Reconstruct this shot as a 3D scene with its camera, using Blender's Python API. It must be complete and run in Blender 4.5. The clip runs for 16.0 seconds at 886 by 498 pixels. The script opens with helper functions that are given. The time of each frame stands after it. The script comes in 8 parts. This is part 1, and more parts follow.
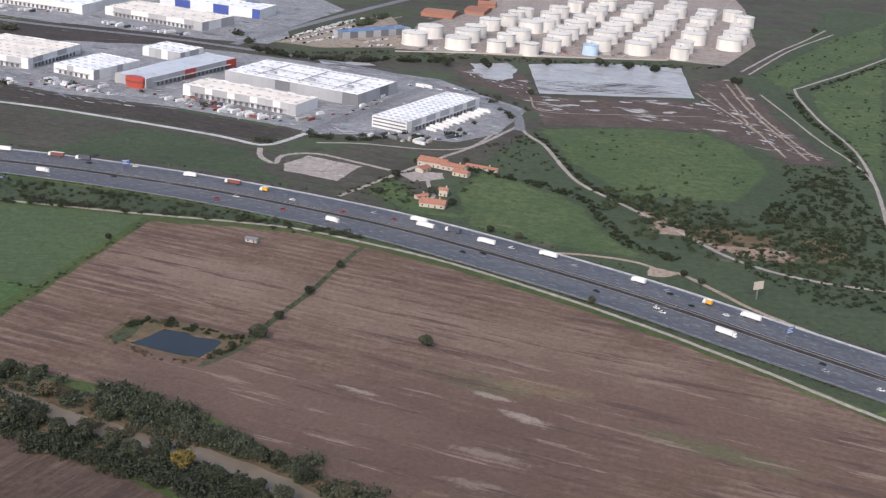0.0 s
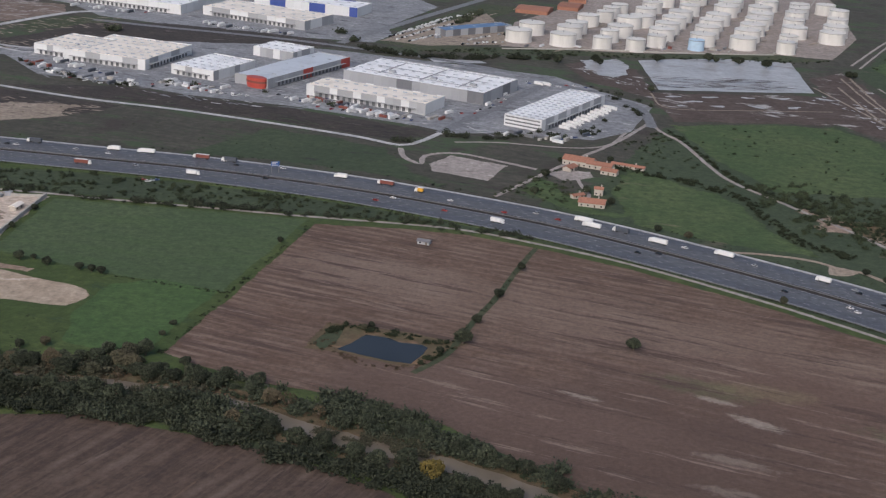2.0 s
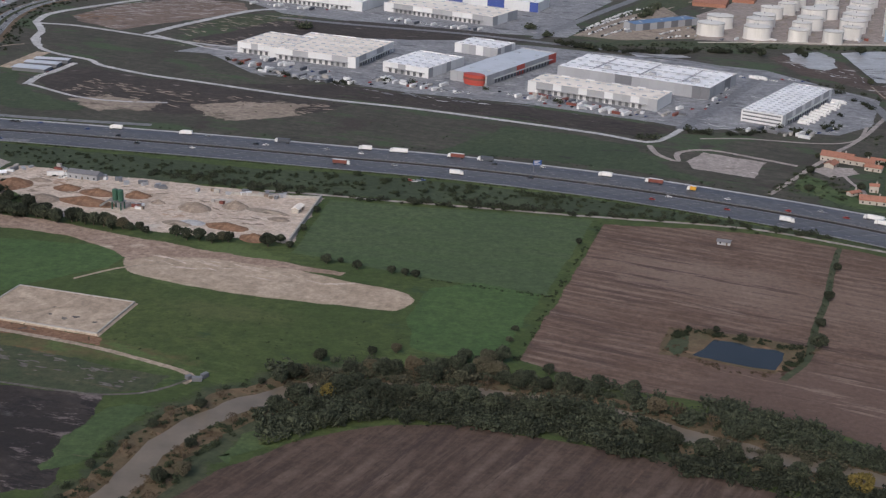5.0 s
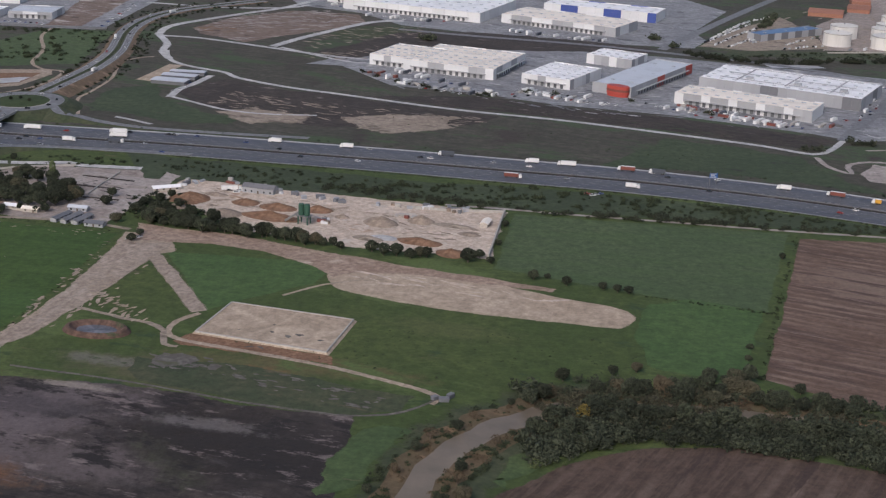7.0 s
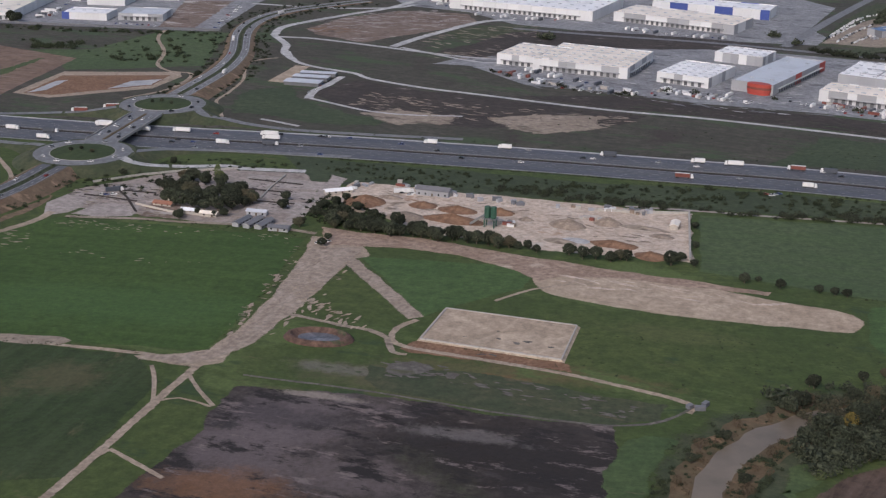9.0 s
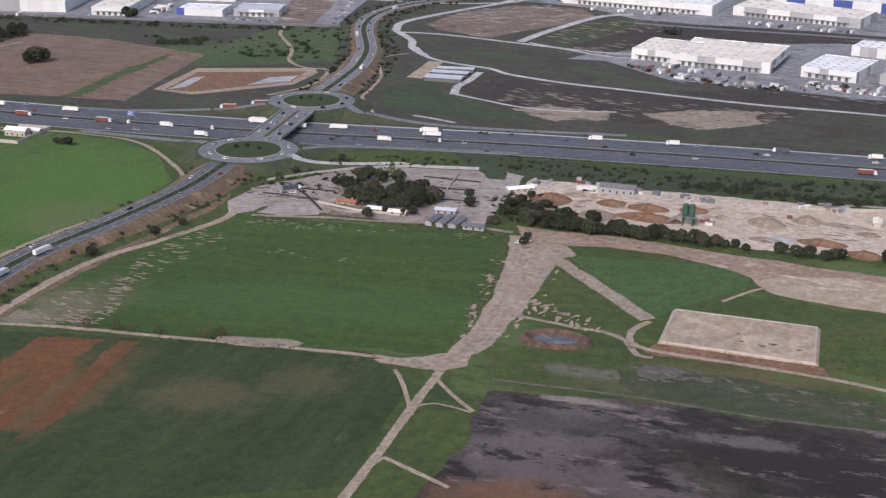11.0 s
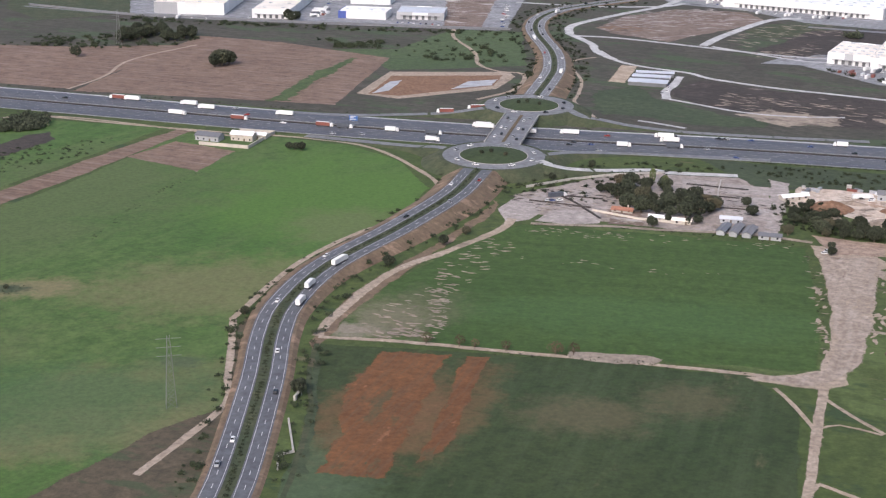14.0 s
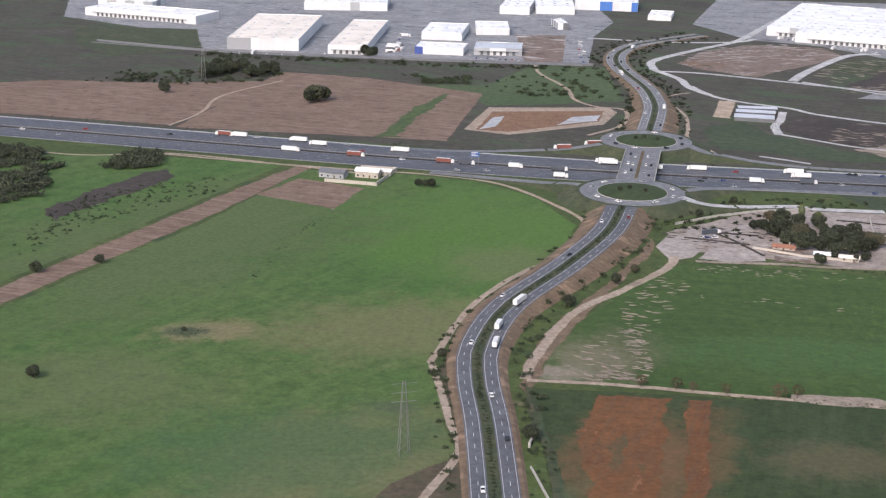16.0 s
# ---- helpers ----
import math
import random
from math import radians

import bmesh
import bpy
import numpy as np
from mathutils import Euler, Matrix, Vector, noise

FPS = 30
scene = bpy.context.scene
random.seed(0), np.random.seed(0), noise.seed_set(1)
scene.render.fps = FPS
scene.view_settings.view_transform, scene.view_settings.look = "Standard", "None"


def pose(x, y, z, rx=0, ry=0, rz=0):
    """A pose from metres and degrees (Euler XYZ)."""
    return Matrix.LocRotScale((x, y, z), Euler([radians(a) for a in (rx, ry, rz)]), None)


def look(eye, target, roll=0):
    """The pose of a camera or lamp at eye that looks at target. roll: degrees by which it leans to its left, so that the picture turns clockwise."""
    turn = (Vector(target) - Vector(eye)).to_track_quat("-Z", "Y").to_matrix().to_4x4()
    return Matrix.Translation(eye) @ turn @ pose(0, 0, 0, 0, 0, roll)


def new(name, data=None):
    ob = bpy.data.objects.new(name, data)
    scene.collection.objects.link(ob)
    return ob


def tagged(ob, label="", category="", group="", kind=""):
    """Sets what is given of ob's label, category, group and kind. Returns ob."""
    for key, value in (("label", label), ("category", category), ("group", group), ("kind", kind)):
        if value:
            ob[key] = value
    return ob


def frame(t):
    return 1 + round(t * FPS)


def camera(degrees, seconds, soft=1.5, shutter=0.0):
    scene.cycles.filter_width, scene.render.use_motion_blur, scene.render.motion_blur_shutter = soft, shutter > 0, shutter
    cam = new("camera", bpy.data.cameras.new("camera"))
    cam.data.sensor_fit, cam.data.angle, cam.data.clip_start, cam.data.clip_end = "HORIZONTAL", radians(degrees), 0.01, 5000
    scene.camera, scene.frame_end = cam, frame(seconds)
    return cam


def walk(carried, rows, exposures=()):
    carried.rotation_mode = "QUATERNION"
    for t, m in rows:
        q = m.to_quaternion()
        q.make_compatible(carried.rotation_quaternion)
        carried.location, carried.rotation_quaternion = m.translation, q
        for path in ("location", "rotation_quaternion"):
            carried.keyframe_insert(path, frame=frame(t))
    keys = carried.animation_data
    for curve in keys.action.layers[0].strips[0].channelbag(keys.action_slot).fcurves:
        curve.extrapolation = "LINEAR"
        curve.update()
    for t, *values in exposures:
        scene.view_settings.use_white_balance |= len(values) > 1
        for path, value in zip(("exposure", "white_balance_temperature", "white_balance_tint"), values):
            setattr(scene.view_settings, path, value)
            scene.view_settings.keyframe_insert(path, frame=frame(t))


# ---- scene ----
cam = camera(34.36, 16.0, soft=1.25)
PATH = [
    (0, (15.18, -2.57, 226.01), (13.21, 91.88, 193.21), 3.86),
    (0.5, (-4.25, -0.50, 224.44), (-6.14, 93.93, 191.60), 3.80),
    (1, (-23.68, 1.56, 222.88), (-25.83, 95.97, 189.96), 3.56),
    (1.5, (-43.10, 3.63, 221.31), (-45.54, 98.00, 188.33), 3.36),
    (2, (-62.53, 5.69, 219.75), (-65.14, 100.04, 186.69), 3.22),
    (2.5, (-81.96, 7.76, 218.18), (-84.86, 102.06, 185.04), 3.13),
    (3, (-101.39, 9.83, 216.62), (-104.74, 104.09, 183.39), 2.90),
    (3.5, (-120.81, 11.89, 215.05), (-124.74, 106.10, 181.75), 2.73),
    (4, (-140.24, 13.96, 213.49), (-144.74, 108.12, 180.11), 2.59),
    (6.5, (-237.38, 24.29, 205.66), (-244.36, 118.26, 172.19), 1.85),
    (7, (-256.80, 26.36, 204.10), (-264.07, 120.58, 171.41), 1.85),
    (7.5, (-276.23, 28.42, 202.53), (-283.72, 122.69, 170.00), 1.78),
    (8, (-295.66, 30.49, 200.97), (-303.39, 124.72, 168.40), 1.63),
    (8.5, (-315.08, 32.56, 199.40), (-323.18, 126.74, 166.78), 1.42),
    (9, (-334.51, 34.62, 197.84), (-342.91, 128.77, 165.20), 1.25),
    (11.5, (-431.65, 44.95, 190.01), (-441.65, 138.86, 157.14), 0.87),
    (12, (-451.08, 47.02, 188.45), (-461.36, 140.88, 155.52), 0.84),
    (12.5, (-470.50, 49.09, 186.88), (-481.09, 142.90, 153.92), 0.77),
    (13, (-489.93, 51.15, 185.32), (-500.73, 144.93, 152.32), 0.77),
    (13.5, (-509.36, 53.22, 183.75), (-520.12, 146.99, 150.71), 0.82),
    (14, (-528.78, 55.29, 182.19), (-539.33, 149.33, 149.87), 0.91),
    (14.5, (-548.21, 57.35, 180.62), (-558.49, 151.60, 148.82), 1.04),
    (15, (-567.64, 59.42, 179.06), (-577.61, 153.71, 147.30), 1.10),
    (15.5, (-587.07, 61.48, 177.49), (-596.75, 155.86, 145.88), 1.10),
    (16, (-606.49, 63.55, 175.93), (-615.37, 158.60, 146.15), 1.04),
]
EXPOSURES = [(0.0, 0.44, 6450, 12), (0.6, 0.17, 6400, 12), (1.0, 0.05, 6400, 12), (2.0, -0.16, 6380, 11), (3.5, -0.19, 6370, 10.5), (7.0, -0.2, 6370, 13), (9.0, -0.2, 6380, 14), (11.5, 0.29, 6400, 15), (12.5, 0.42, 6420, 15), (14.0, 0.54, 6450, 14), (16.0, 0.48, 6490, 13)]
walk(cam, [(t, look(eye, target, roll)) for t, eye, target, roll in PATH], EXPOSURES)

from mathutils.geometry import tessellate_polygon

# ---- world and sun: an overcast day ----
SUN_UP, SUN_ROUND = radians(38), radians(200)
world = bpy.data.worlds.new("overcast_sky")
scene.world = world
world.use_nodes = True
wn, wl = world.node_tree.nodes, world.node_tree.links
sky = wn.new("ShaderNodeTexSky")
sky.sky_type, sky.sun_disc, sky.sun_elevation, sky.sun_rotation = "NISHITA", False, SUN_UP, SUN_ROUND
sky.air_density, sky.dust_density, sky.ozone_density = 1.0, 4.0, 1.0
pale = wn.new("ShaderNodeHueSaturation")
pale.inputs["Saturation"].default_value = 0.95
wl.new(sky.outputs[0], pale.inputs["Color"])
wl.new(pale.outputs[0], wn["Background"].inputs["Color"])
wn["Background"].inputs["Strength"].default_value = 0.15
sun = new("sun", bpy.data.lights.new("sun", "SUN"))
sun.data.energy, sun.data.angle, sun.data.color = 1.2, radians(14), (0.975, 0.955, 1.0)
sun.matrix_world = look((0, 0, 900), (0 - math.sin(SUN_ROUND) * math.cos(SUN_UP) * 100, 0 - math.cos(SUN_ROUND) * math.cos(SUN_UP) * 100, 900 - 100 * math.sin(SUN_UP)))

# ---- materials ----
def node_material(name):
    m = bpy.data.materials.new(name)
    m.use_nodes = True
    return m, m.node_tree.nodes, m.node_tree.links, m.node_tree.nodes["Principled BSDF"]


def noise_node(n, l, where, scale, detail=4.0, rough=0.6):
    k = n.new("ShaderNodeTexNoise")
    k.inputs["Scale"].default_value, k.inputs["Detail"].default_value, k.inputs["Roughness"].default_value = scale, detail, rough
    l.new(where, k.inputs["Vector"])
    return k.outputs["Fac"]


def ramp_node(n, l, fac, low, high):
    k = n.new("ShaderNodeMapRange")
    k.inputs["From Min"].default_value, k.inputs["From Max"].default_value = low, high
    l.new(fac, k.inputs["Value"])
    return k.outputs["Result"]


def mix_node(n, l, fac, a, b):
    k = n.new("ShaderNodeMix")
    k.data_type = "RGBA"
    for socket, value in ((k.inputs[0], fac), (k.inputs[6], a), (k.inputs[7], b)):
        if isinstance(value, (int, float)):
            socket.default_value = value
        elif isinstance(value, tuple):
            socket.default_value = (*value, 1)
        else:
            l.new(value, socket)
    return k.outputs[2]


def land(name, base, second, spot=None, spot_at=0.62, big=0.012, mid=0.09, fine=0.9, stripe=None, rough=0.95, relief=0.25, spot_scale=0.03, second_spot=None, gloss_spot=None, blots=(), ridges=None, drift=-15, late=()):
    """A ground surface in metres: two colours in large drifts, fine grain, spots of a third colour, rows (angle, width, colour, amount)."""
    m, n, l, b = node_material(name)
    at = n.new("ShaderNodeTexCoord").outputs["Object"]
    col = mix_node(n, l, ramp_node(n, l, noise_node(n, l, at, big, 5), 0.38, 0.64), base, second)
    grain = noise_node(n, l, at, mid, 6, 0.7)
    dark = tuple(0.62 * v for v in base)
    col = mix_node(n, l, ramp_node(n, l, grain, 0.62, 0.30), col, dark)
    if stripe:
        angle, width, tone, amount = stripe
        mp = n.new("ShaderNodeMapping")
        mp.vector_type = "TEXTURE"
        mp.inputs["Rotation"].default_value = (0, 0, radians(angle))
        mp.inputs["Scale"].default_value = (10.0, 1.0, 1.0)
        l.new(at, mp.inputs["Vector"])
        rows = noise_node(n, l, mp.outputs[0], 1.0 / width, 4, 0.65)
        col = mix_node(n, l, ramp_node(n, l, rows, 0.46, 0.46 + 0.22 / amount), col, tone)
    if spot:
        mp5 = n.new("ShaderNodeMapping")
        mp5.vector_type = "TEXTURE"
        mp5.inputs["Rotation"].default_value = (0, 0, radians(drift))
        mp5.inputs["Scale"].default_value = (2.5, 1.0, 1.0)
        l.new(at, mp5.inputs["Vector"])
        k = noise_node(n, l, mp5.outputs[0], spot_scale, 7, 0.66)
        mask = ramp_node(n, l, k, spot_at, spot_at + 0.07)
        col = mix_node(n, l, mask, col, spot)
        if gloss_spot:
            wet = n.new("ShaderNodeMapRange")
            wet.inputs["To Min"].default_value, wet.inputs["To Max"].default_value = rough, gloss_spot
            l.new(mask, wet.inputs["Value"])
            l.new(wet.outputs[0], b.inputs["Roughness"])
    if second_spot:
        tone, level, scale = second_spot
        mp2 = n.new("ShaderNodeMapping")
        mp2.inputs["Location"].default_value = (311.0, 97.0, 0)
        l.new(at, mp2.inputs["Vector"])
        col = mix_node(n, l, ramp_node(n, l, noise_node(n, l, mp2.outputs[0], scale, 6, 0.62), level, level + 0.09), col, tone)
    if ridges:
        angle, period, tone, amount = ridges
        mp3 = n.new("ShaderNodeMapping")
        mp3.inputs["Rotation"].default_value = (0, 0, radians(-angle - 90))
        l.new(at, mp3.inputs["Vector"])
        wave = n.new("ShaderNodeTexWave")
        wave.inputs["Scale"].default_value, wave.inputs["Distortion"].default_value = 0.31416 / period, 2.6
        wave.inputs["Detail"].default_value, wave.inputs["Detail Scale"].default_value = 3.0, 0.6
        l.new(mp3.outputs[0], wave.inputs["Vector"])
        part_of = n.new("ShaderNodeMath")
        part_of.operation = "MULTIPLY"
        l.new(ramp_node(n, l, wave.outputs["Fac"], 0.35, 0.95), part_of.inputs[0])
        l.new(ramp_node(n, l, noise_node(n, l, at, 0.02, 4), 0.62 - 0.35 * amount, 0.75 - 0.1 * amount), part_of.inputs[1])
        col = mix_node(n, l, part_of.outputs[0], col, tone)
    for x, y, rx, ry, angle, tone, strength in blots:
        mp4 = n.new("ShaderNodeMapping")
        mp4.vector_type = "TEXTURE"
        mp4.inputs["Location"].default_value = (x, y, 0)
        mp4.inputs["Rotation"].default_value = (0, 0, radians(angle))
        mp4.inputs["Scale"].default_value = (rx, ry, 1000)
        l.new(at, mp4.inputs["Vector"])
        far = n.new("ShaderNodeVectorMath")
        far.operation = "LENGTH"
        l.new(mp4.outputs[0], far.inputs[0])
        edge = n.new("ShaderNodeMath")
        edge.operation, edge.inputs[1].default_value = "MULTIPLY_ADD", 2.2
        l.new(noise_node(n, l, at, 5.0 / (rx + ry), 8, 0.75), edge.inputs[0])
        l.new(far.outputs["Value"], edge.inputs[2])
        k = n.new("ShaderNodeMath")
        k.operation, k.inputs[1].default_value = "MULTIPLY", strength
        l.new(ramp_node(n, l, edge.outputs[0], 2.1, 1.55), k.inputs[0])
        col = mix_node(n, l, k.outputs[0], col, tone)
    for tone, level, scale, angle, long in late:
        mp6 = n.new("ShaderNodeMapping")
        mp6.inputs["Location"].default_value = (71.0 * level, 33.0, 0)
        mp6.vector_type = "TEXTURE"
        mp6.inputs["Rotation"].default_value = (0, 0, radians(angle))
        mp6.inputs["Scale"].default_value = (long, 1.0, 1.0)
        l.new(at, mp6.inputs["Vector"])
        col = mix_node(n, l, ramp_node(n, l, noise_node(n, l, mp6.outputs[0], scale, 8, 0.72), level, level + 0.06), col, tone)
    tiny = noise_node(n, l, at, fine * 0.35, 6, 0.75)
    hsv = n.new("ShaderNodeHueSaturation")
    l.new(col, hsv.inputs["Color"])
    l.new(ramp_node(n, l, tiny, -0.3, 1.28), hsv.inputs["Value"])
    hsv.inputs["Saturation"].default_value = 1.0
    dbl = n.new("ShaderNodeMath")
    dbl.operation, dbl.inputs[1].default_value = "MULTIPLY", 2.0
    l.new(hsv.inputs["Value"].links[0].from_socket, dbl.inputs[0])
    l.new(dbl.outputs[0], hsv.inputs["Value"])
    l.new(hsv.outputs[0], b.inputs["Base Color"])
    if not (spot and gloss_spot):
        b.inputs["Roughness"].default_value = rough
    b.inputs["Specular IOR Level"].default_value = 0.45
    bump = n.new("ShaderNodeBump")
    bump.inputs["Strength"].default_value, bump.inputs["Distance"].default_value = relief, 1.2
    l.new(grain, bump.inputs["Height"])
    l.new(bump.outputs[0], b.inputs["Normal"])
    worn = n.new("ShaderNodeAttribute")
    worn.attribute_name = "worn_edge"
    ragged = n.new("ShaderNodeMath")
    ragged.operation, ragged.inputs[1].default_value = "MULTIPLY_ADD", 0.7
    l.new(noise_node(n, l, at, 0.2, 5, 0.7), ragged.inputs[0])
    l.new(worn.outputs["Fac"], ragged.inputs[2])
    crumbs = n.new("ShaderNodeMath")
    crumbs.operation, crumbs.inputs[1].default_value = "MULTIPLY_ADD", 1.1
    l.new(noise_node(n, l, at, 1.7, 4, 0.8), crumbs.inputs[0])
    l.new(ragged.outputs[0], crumbs.inputs[2])
    l.new(ramp_node(n, l, crumbs.outputs[0], 1.425, 1.415), b.inputs["Alpha"])
    return m


def paint(name, colour, rough=0.6, metal=0.0, dirt=0.25, scale=0.35, vary=0.0, streak=False):
    """A painted, rendered or coated surface with dirt and, over repeats, a shift of tone."""
    m, n, l, b = node_material(name)
    at = n.new("ShaderNodeTexCoord").outputs["Object"]
    if streak:
        mp = n.new("ShaderNodeMapping")
        mp.inputs["Scale"].default_value = (1, 1, 0.12)
        l.new(at, mp.inputs["Vector"])
        at = mp.outputs[0]
    low = tuple(v * 0.62 for v in colour)
    col = mix_node(n, l, ramp_node(n, l, noise_node(n, l, at, scale, 6, 0.65), 0.5, 0.5 + 0.12 / max(dirt, 0.02)), colour, low)
    col = mix_node(n, l, ramp_node(n, l, noise_node(n, l, at, scale * 9, 3, 0.6), 0.55, 1.3), col, low)
    if vary:
        info = n.new("ShaderNodeObjectInfo")
        hsv = n.new("ShaderNodeHueSaturation")
        k = n.new("ShaderNodeMapRange")
        k.inputs["To Min"].default_value, k.inputs["To Max"].default_value = 1 - vary, 1 + vary
        l.new(info.outputs["Random"], k.inputs["Value"])
        l.new(k.outputs[0], hsv.inputs["Value"])
        l.new(col, hsv.inputs["Color"])
        col = hsv.outputs[0]
    l.new(col, b.inputs["Base Color"])
    b.inputs["Roughness"].default_value, b.inputs["Metallic"].default_value = rough, metal
    return m


def leaves(name, low, high, autumn=None):
    """Foliage: each clump and each plant in its own tone."""
    m, n, l, b = node_material(name)
    geo, info = n.new("ShaderNodeNewGeometry"), n.new("ShaderNodeObjectInfo")
    col = mix_node(n, l, geo.outputs["Random Per Island"], low, high)
    if autumn:
        col = mix_node(n, l, ramp_node(n, l, info.outputs["Random"], 0.9, 1.0), col, autumn)
    hsv = n.new("ShaderNodeHueSaturation")
    k = n.new("ShaderNodeMapRange")
    k.inputs["To Min"].default_value, k.inputs["To Max"].default_value = 0.7, 1.3
    l.new(info.outputs["Random"], k.inputs["Value"])
    l.new(k.outputs[0], hsv.inputs["Value"])
    l.new(col, hsv.inputs["Color"])
    l.new(hsv.outputs[0], b.inputs["Base Color"])
    b.inputs["Roughness"].default_value = 0.85
    b.inputs["Specular IOR Level"].default_value = 0.2
    return m


def water(name, colour, rough, ripple):
    m, n, l, b = node_material(name)
    at = n.new("ShaderNodeTexCoord").outputs["Object"]
    col = mix_node(n, l, ramp_node(n, l, noise_node(n, l, at, 0.05, 4), 0.35, 0.65), colour, tuple(0.7 * v for v in colour))
    l.new(col, b.inputs["Base Color"])
    b.inputs["Roughness"].default_value, b.inputs["IOR"].default_value = rough, 1.33
    bump = n.new("ShaderNodeBump")
    bump.inputs["Strength"].default_value, bump.inputs["Distance"].default_value = ripple, 0.2
    l.new(noise_node(n, l, at, 0.6, 3), bump.inputs["Height"])
    l.new(bump.outputs[0], b.inputs["Normal"])
    return m


OCHRE, OLIVE, PALE, DULL = (0.19, 0.155, 0.085), (0.085, 0.10, 0.045), (0.36, 0.31, 0.26), (0.055, 0.08, 0.042)
RUST = (0.17, 0.085, 0.042)
MEADOW = land("rough_meadow", (0.050, 0.080, 0.019), (0.074, 0.100, 0.027), (0.12, 0.105, 0.062), 0.66, mid=0.12, late=(((0.078, 0.112, 0.034), 0.55, 0.012, -15, 2), ((0.03, 0.055, 0.02), 0.58, 0.03, -15, 2), ((0.095, 0.088, 0.042), 0.63, 0.05, -12, 3)), blots=(
    (*(-513, 748), 70, 14, -14, (0.12, 0.088, 0.042), 0.6), (*(-559, 744), 60, 12, -14, (0.11, 0.09, 0.045), 0.5), (*(-452, 811), 50, 16, -12, (0.085, 0.098, 0.036), 0.5),
    (*(-587, 723), 85, 22, -12, (0.088, 0.082, 0.045), 0.75), (*(-545, 735), 22, 9, -10, RUST, 0.55), (*(-632, 738), 34, 9, -10, (0.17, 0.15, 0.14), 0.55), (*(-600, 732), 16, 6, -10, (0.21, 0.19, 0.18), 0.6), (*(-550, 709), 60, 6, -14, (0.14, 0.12, 0.085), 0.6), (*(-636, 702), 60, 8, -14, (0.10, 0.09, 0.05), 0.5)))
SCRUB = land("dry_scrub", (0.060, 0.058, 0.044), (0.088, 0.082, 0.064), (0.050, 0.074, 0.036), 0.52, big=0.016, mid=0.12, second_spot=((0.046, 0.037, 0.032), 0.57, 0.018), stripe=(-20, 7.0, (0.038, 0.038, 0.028), 0.7), late=(((0.028, 0.026, 0.022), 0.60, 0.06, -18, 4), ((0.15, 0.13, 0.11), 0.70, 0.07, -18, 3)))
PLOUGH = land("ploughed_soil", (0.120, 0.074, 0.052), (0.152, 0.098, 0.071), mid=0.14, stripe=(-20, 4.5, (0.185, 0.127, 0.096), 0.7), ridges=(-20, 9.0, (0.215, 0.155, 0.122), 0.45), relief=0.5, late=(((0.078, 0.050, 0.040), 0.545, 0.075, -20, 9), ((0.205, 0.15, 0.12), 0.575, 0.11, -21, 12), ((0.066, 0.044, 0.036), 0.63, 0.03, -18, 4)), blots=(
    (*(15, 843), 260, 60, -20, (0.205, 0.148, 0.115), 0.5), (*(116, 744), 190, 70, -20, (0.118, 0.074, 0.056), 0.8), (*(-24, 696), 200, 90, -20, (0.094, 0.060, 0.046), 0.9), (*(-77, 732), 130, 50, -25, (0.13, 0.085, 0.066), 0.7), (*(-35, 746), 15, 4, -24, PALE, 0.6), (*(42, 752), 16, 4, -22, PALE, 0.6), (*(61, 726), 20, 6, -32, PALE, 0.6), (*(41, 679), 26, 6, -18, (0.25, 0.2, 0.165), 0.55), (*(37, 643), 24, 6, -18, (0.25, 0.2, 0.165), 0.5),
    (*(165, 703), 60, 12, -25, OLIVE, 0.65), (*(35, 768), 40, 14, -20, OLIVE, 0.5), (*(71, 767), 40, 14, -10, OCHRE, 0.4), (*(-172, 919), 80, 40, -20, (0.205, 0.15, 0.118), 0.55)))
PLOUGH_DARK = land("damp_ploughed_soil", (0.070, 0.045, 0.033), (0.092, 0.061, 0.045), mid=0.14, late=(((0.052, 0.034, 0.027), 0.55, 0.06, 65, 8), ((0.14, 0.092, 0.062), 0.62, 0.09, 65, 14)), stripe=(65, 2.8, (0.120, 0.087, 0.068), 0.6), relief=0.4, ridges=(65, 12.0, (0.145, 0.106, 0.082), 0.5))
PLOUGH_FAR = land("far_ploughed_soil", (0.165, 0.108, 0.078), (0.21, 0.142, 0.104), stripe=(-12, 4.0, (0.24, 0.18, 0.15), 0.8))
CROP = land("young_crop", (0.060, 0.094, 0.040), (0.080, 0.112, 0.049), (0.085, 0.095, 0.05), 0.66, stripe=(-8, 11.0, (0.054, 0.094, 0.03), 0.5), big=0.006, relief=0.15, mid=0.14)
CROP_BRIGHT = land("bright_crop", (0.052, 0.118, 0.022), (0.078, 0.128, 0.034), stripe=(62, 13.0, (0.09, 0.135, 0.042), 0.5), big=0.006, relief=0.15, mid=0.1, blots=(
    (*(-1000, 999), 110, 150, 10, (0.066, 0.140, 0.023), 0.75), (*(-1196, 955), 120, 220, -25, (0.076, 0.106, 0.038), 0.75), (*(-1033, 823), 90, 60, 20, OCHRE, 0.45), (*(-978, 941), 50, 50, 20, (0.12, 0.13, 0.06), 0.5), (*(-1029, 678), 90, 45, 25, (0.13, 0.125, 0.06), 0.6), (*(-1131, 804), 38, 20, 20, OCHRE, 0.75), (*(-1143, 800), 17, 9, 10, (0.03, 0.055, 0.028), 0.8), (*(-1041, 632), 80, 30, 25, OCHRE, 0.5), (*(-1172, 723), 80, 60, -20, (0.11, 0.125, 0.055), 0.5), (*(-1062, 662), 90, 60, 20, (0.045, 0.10, 0.035), 0.6), (*(-1019, 717), 14, 9, 0, DULL, 0.7)))
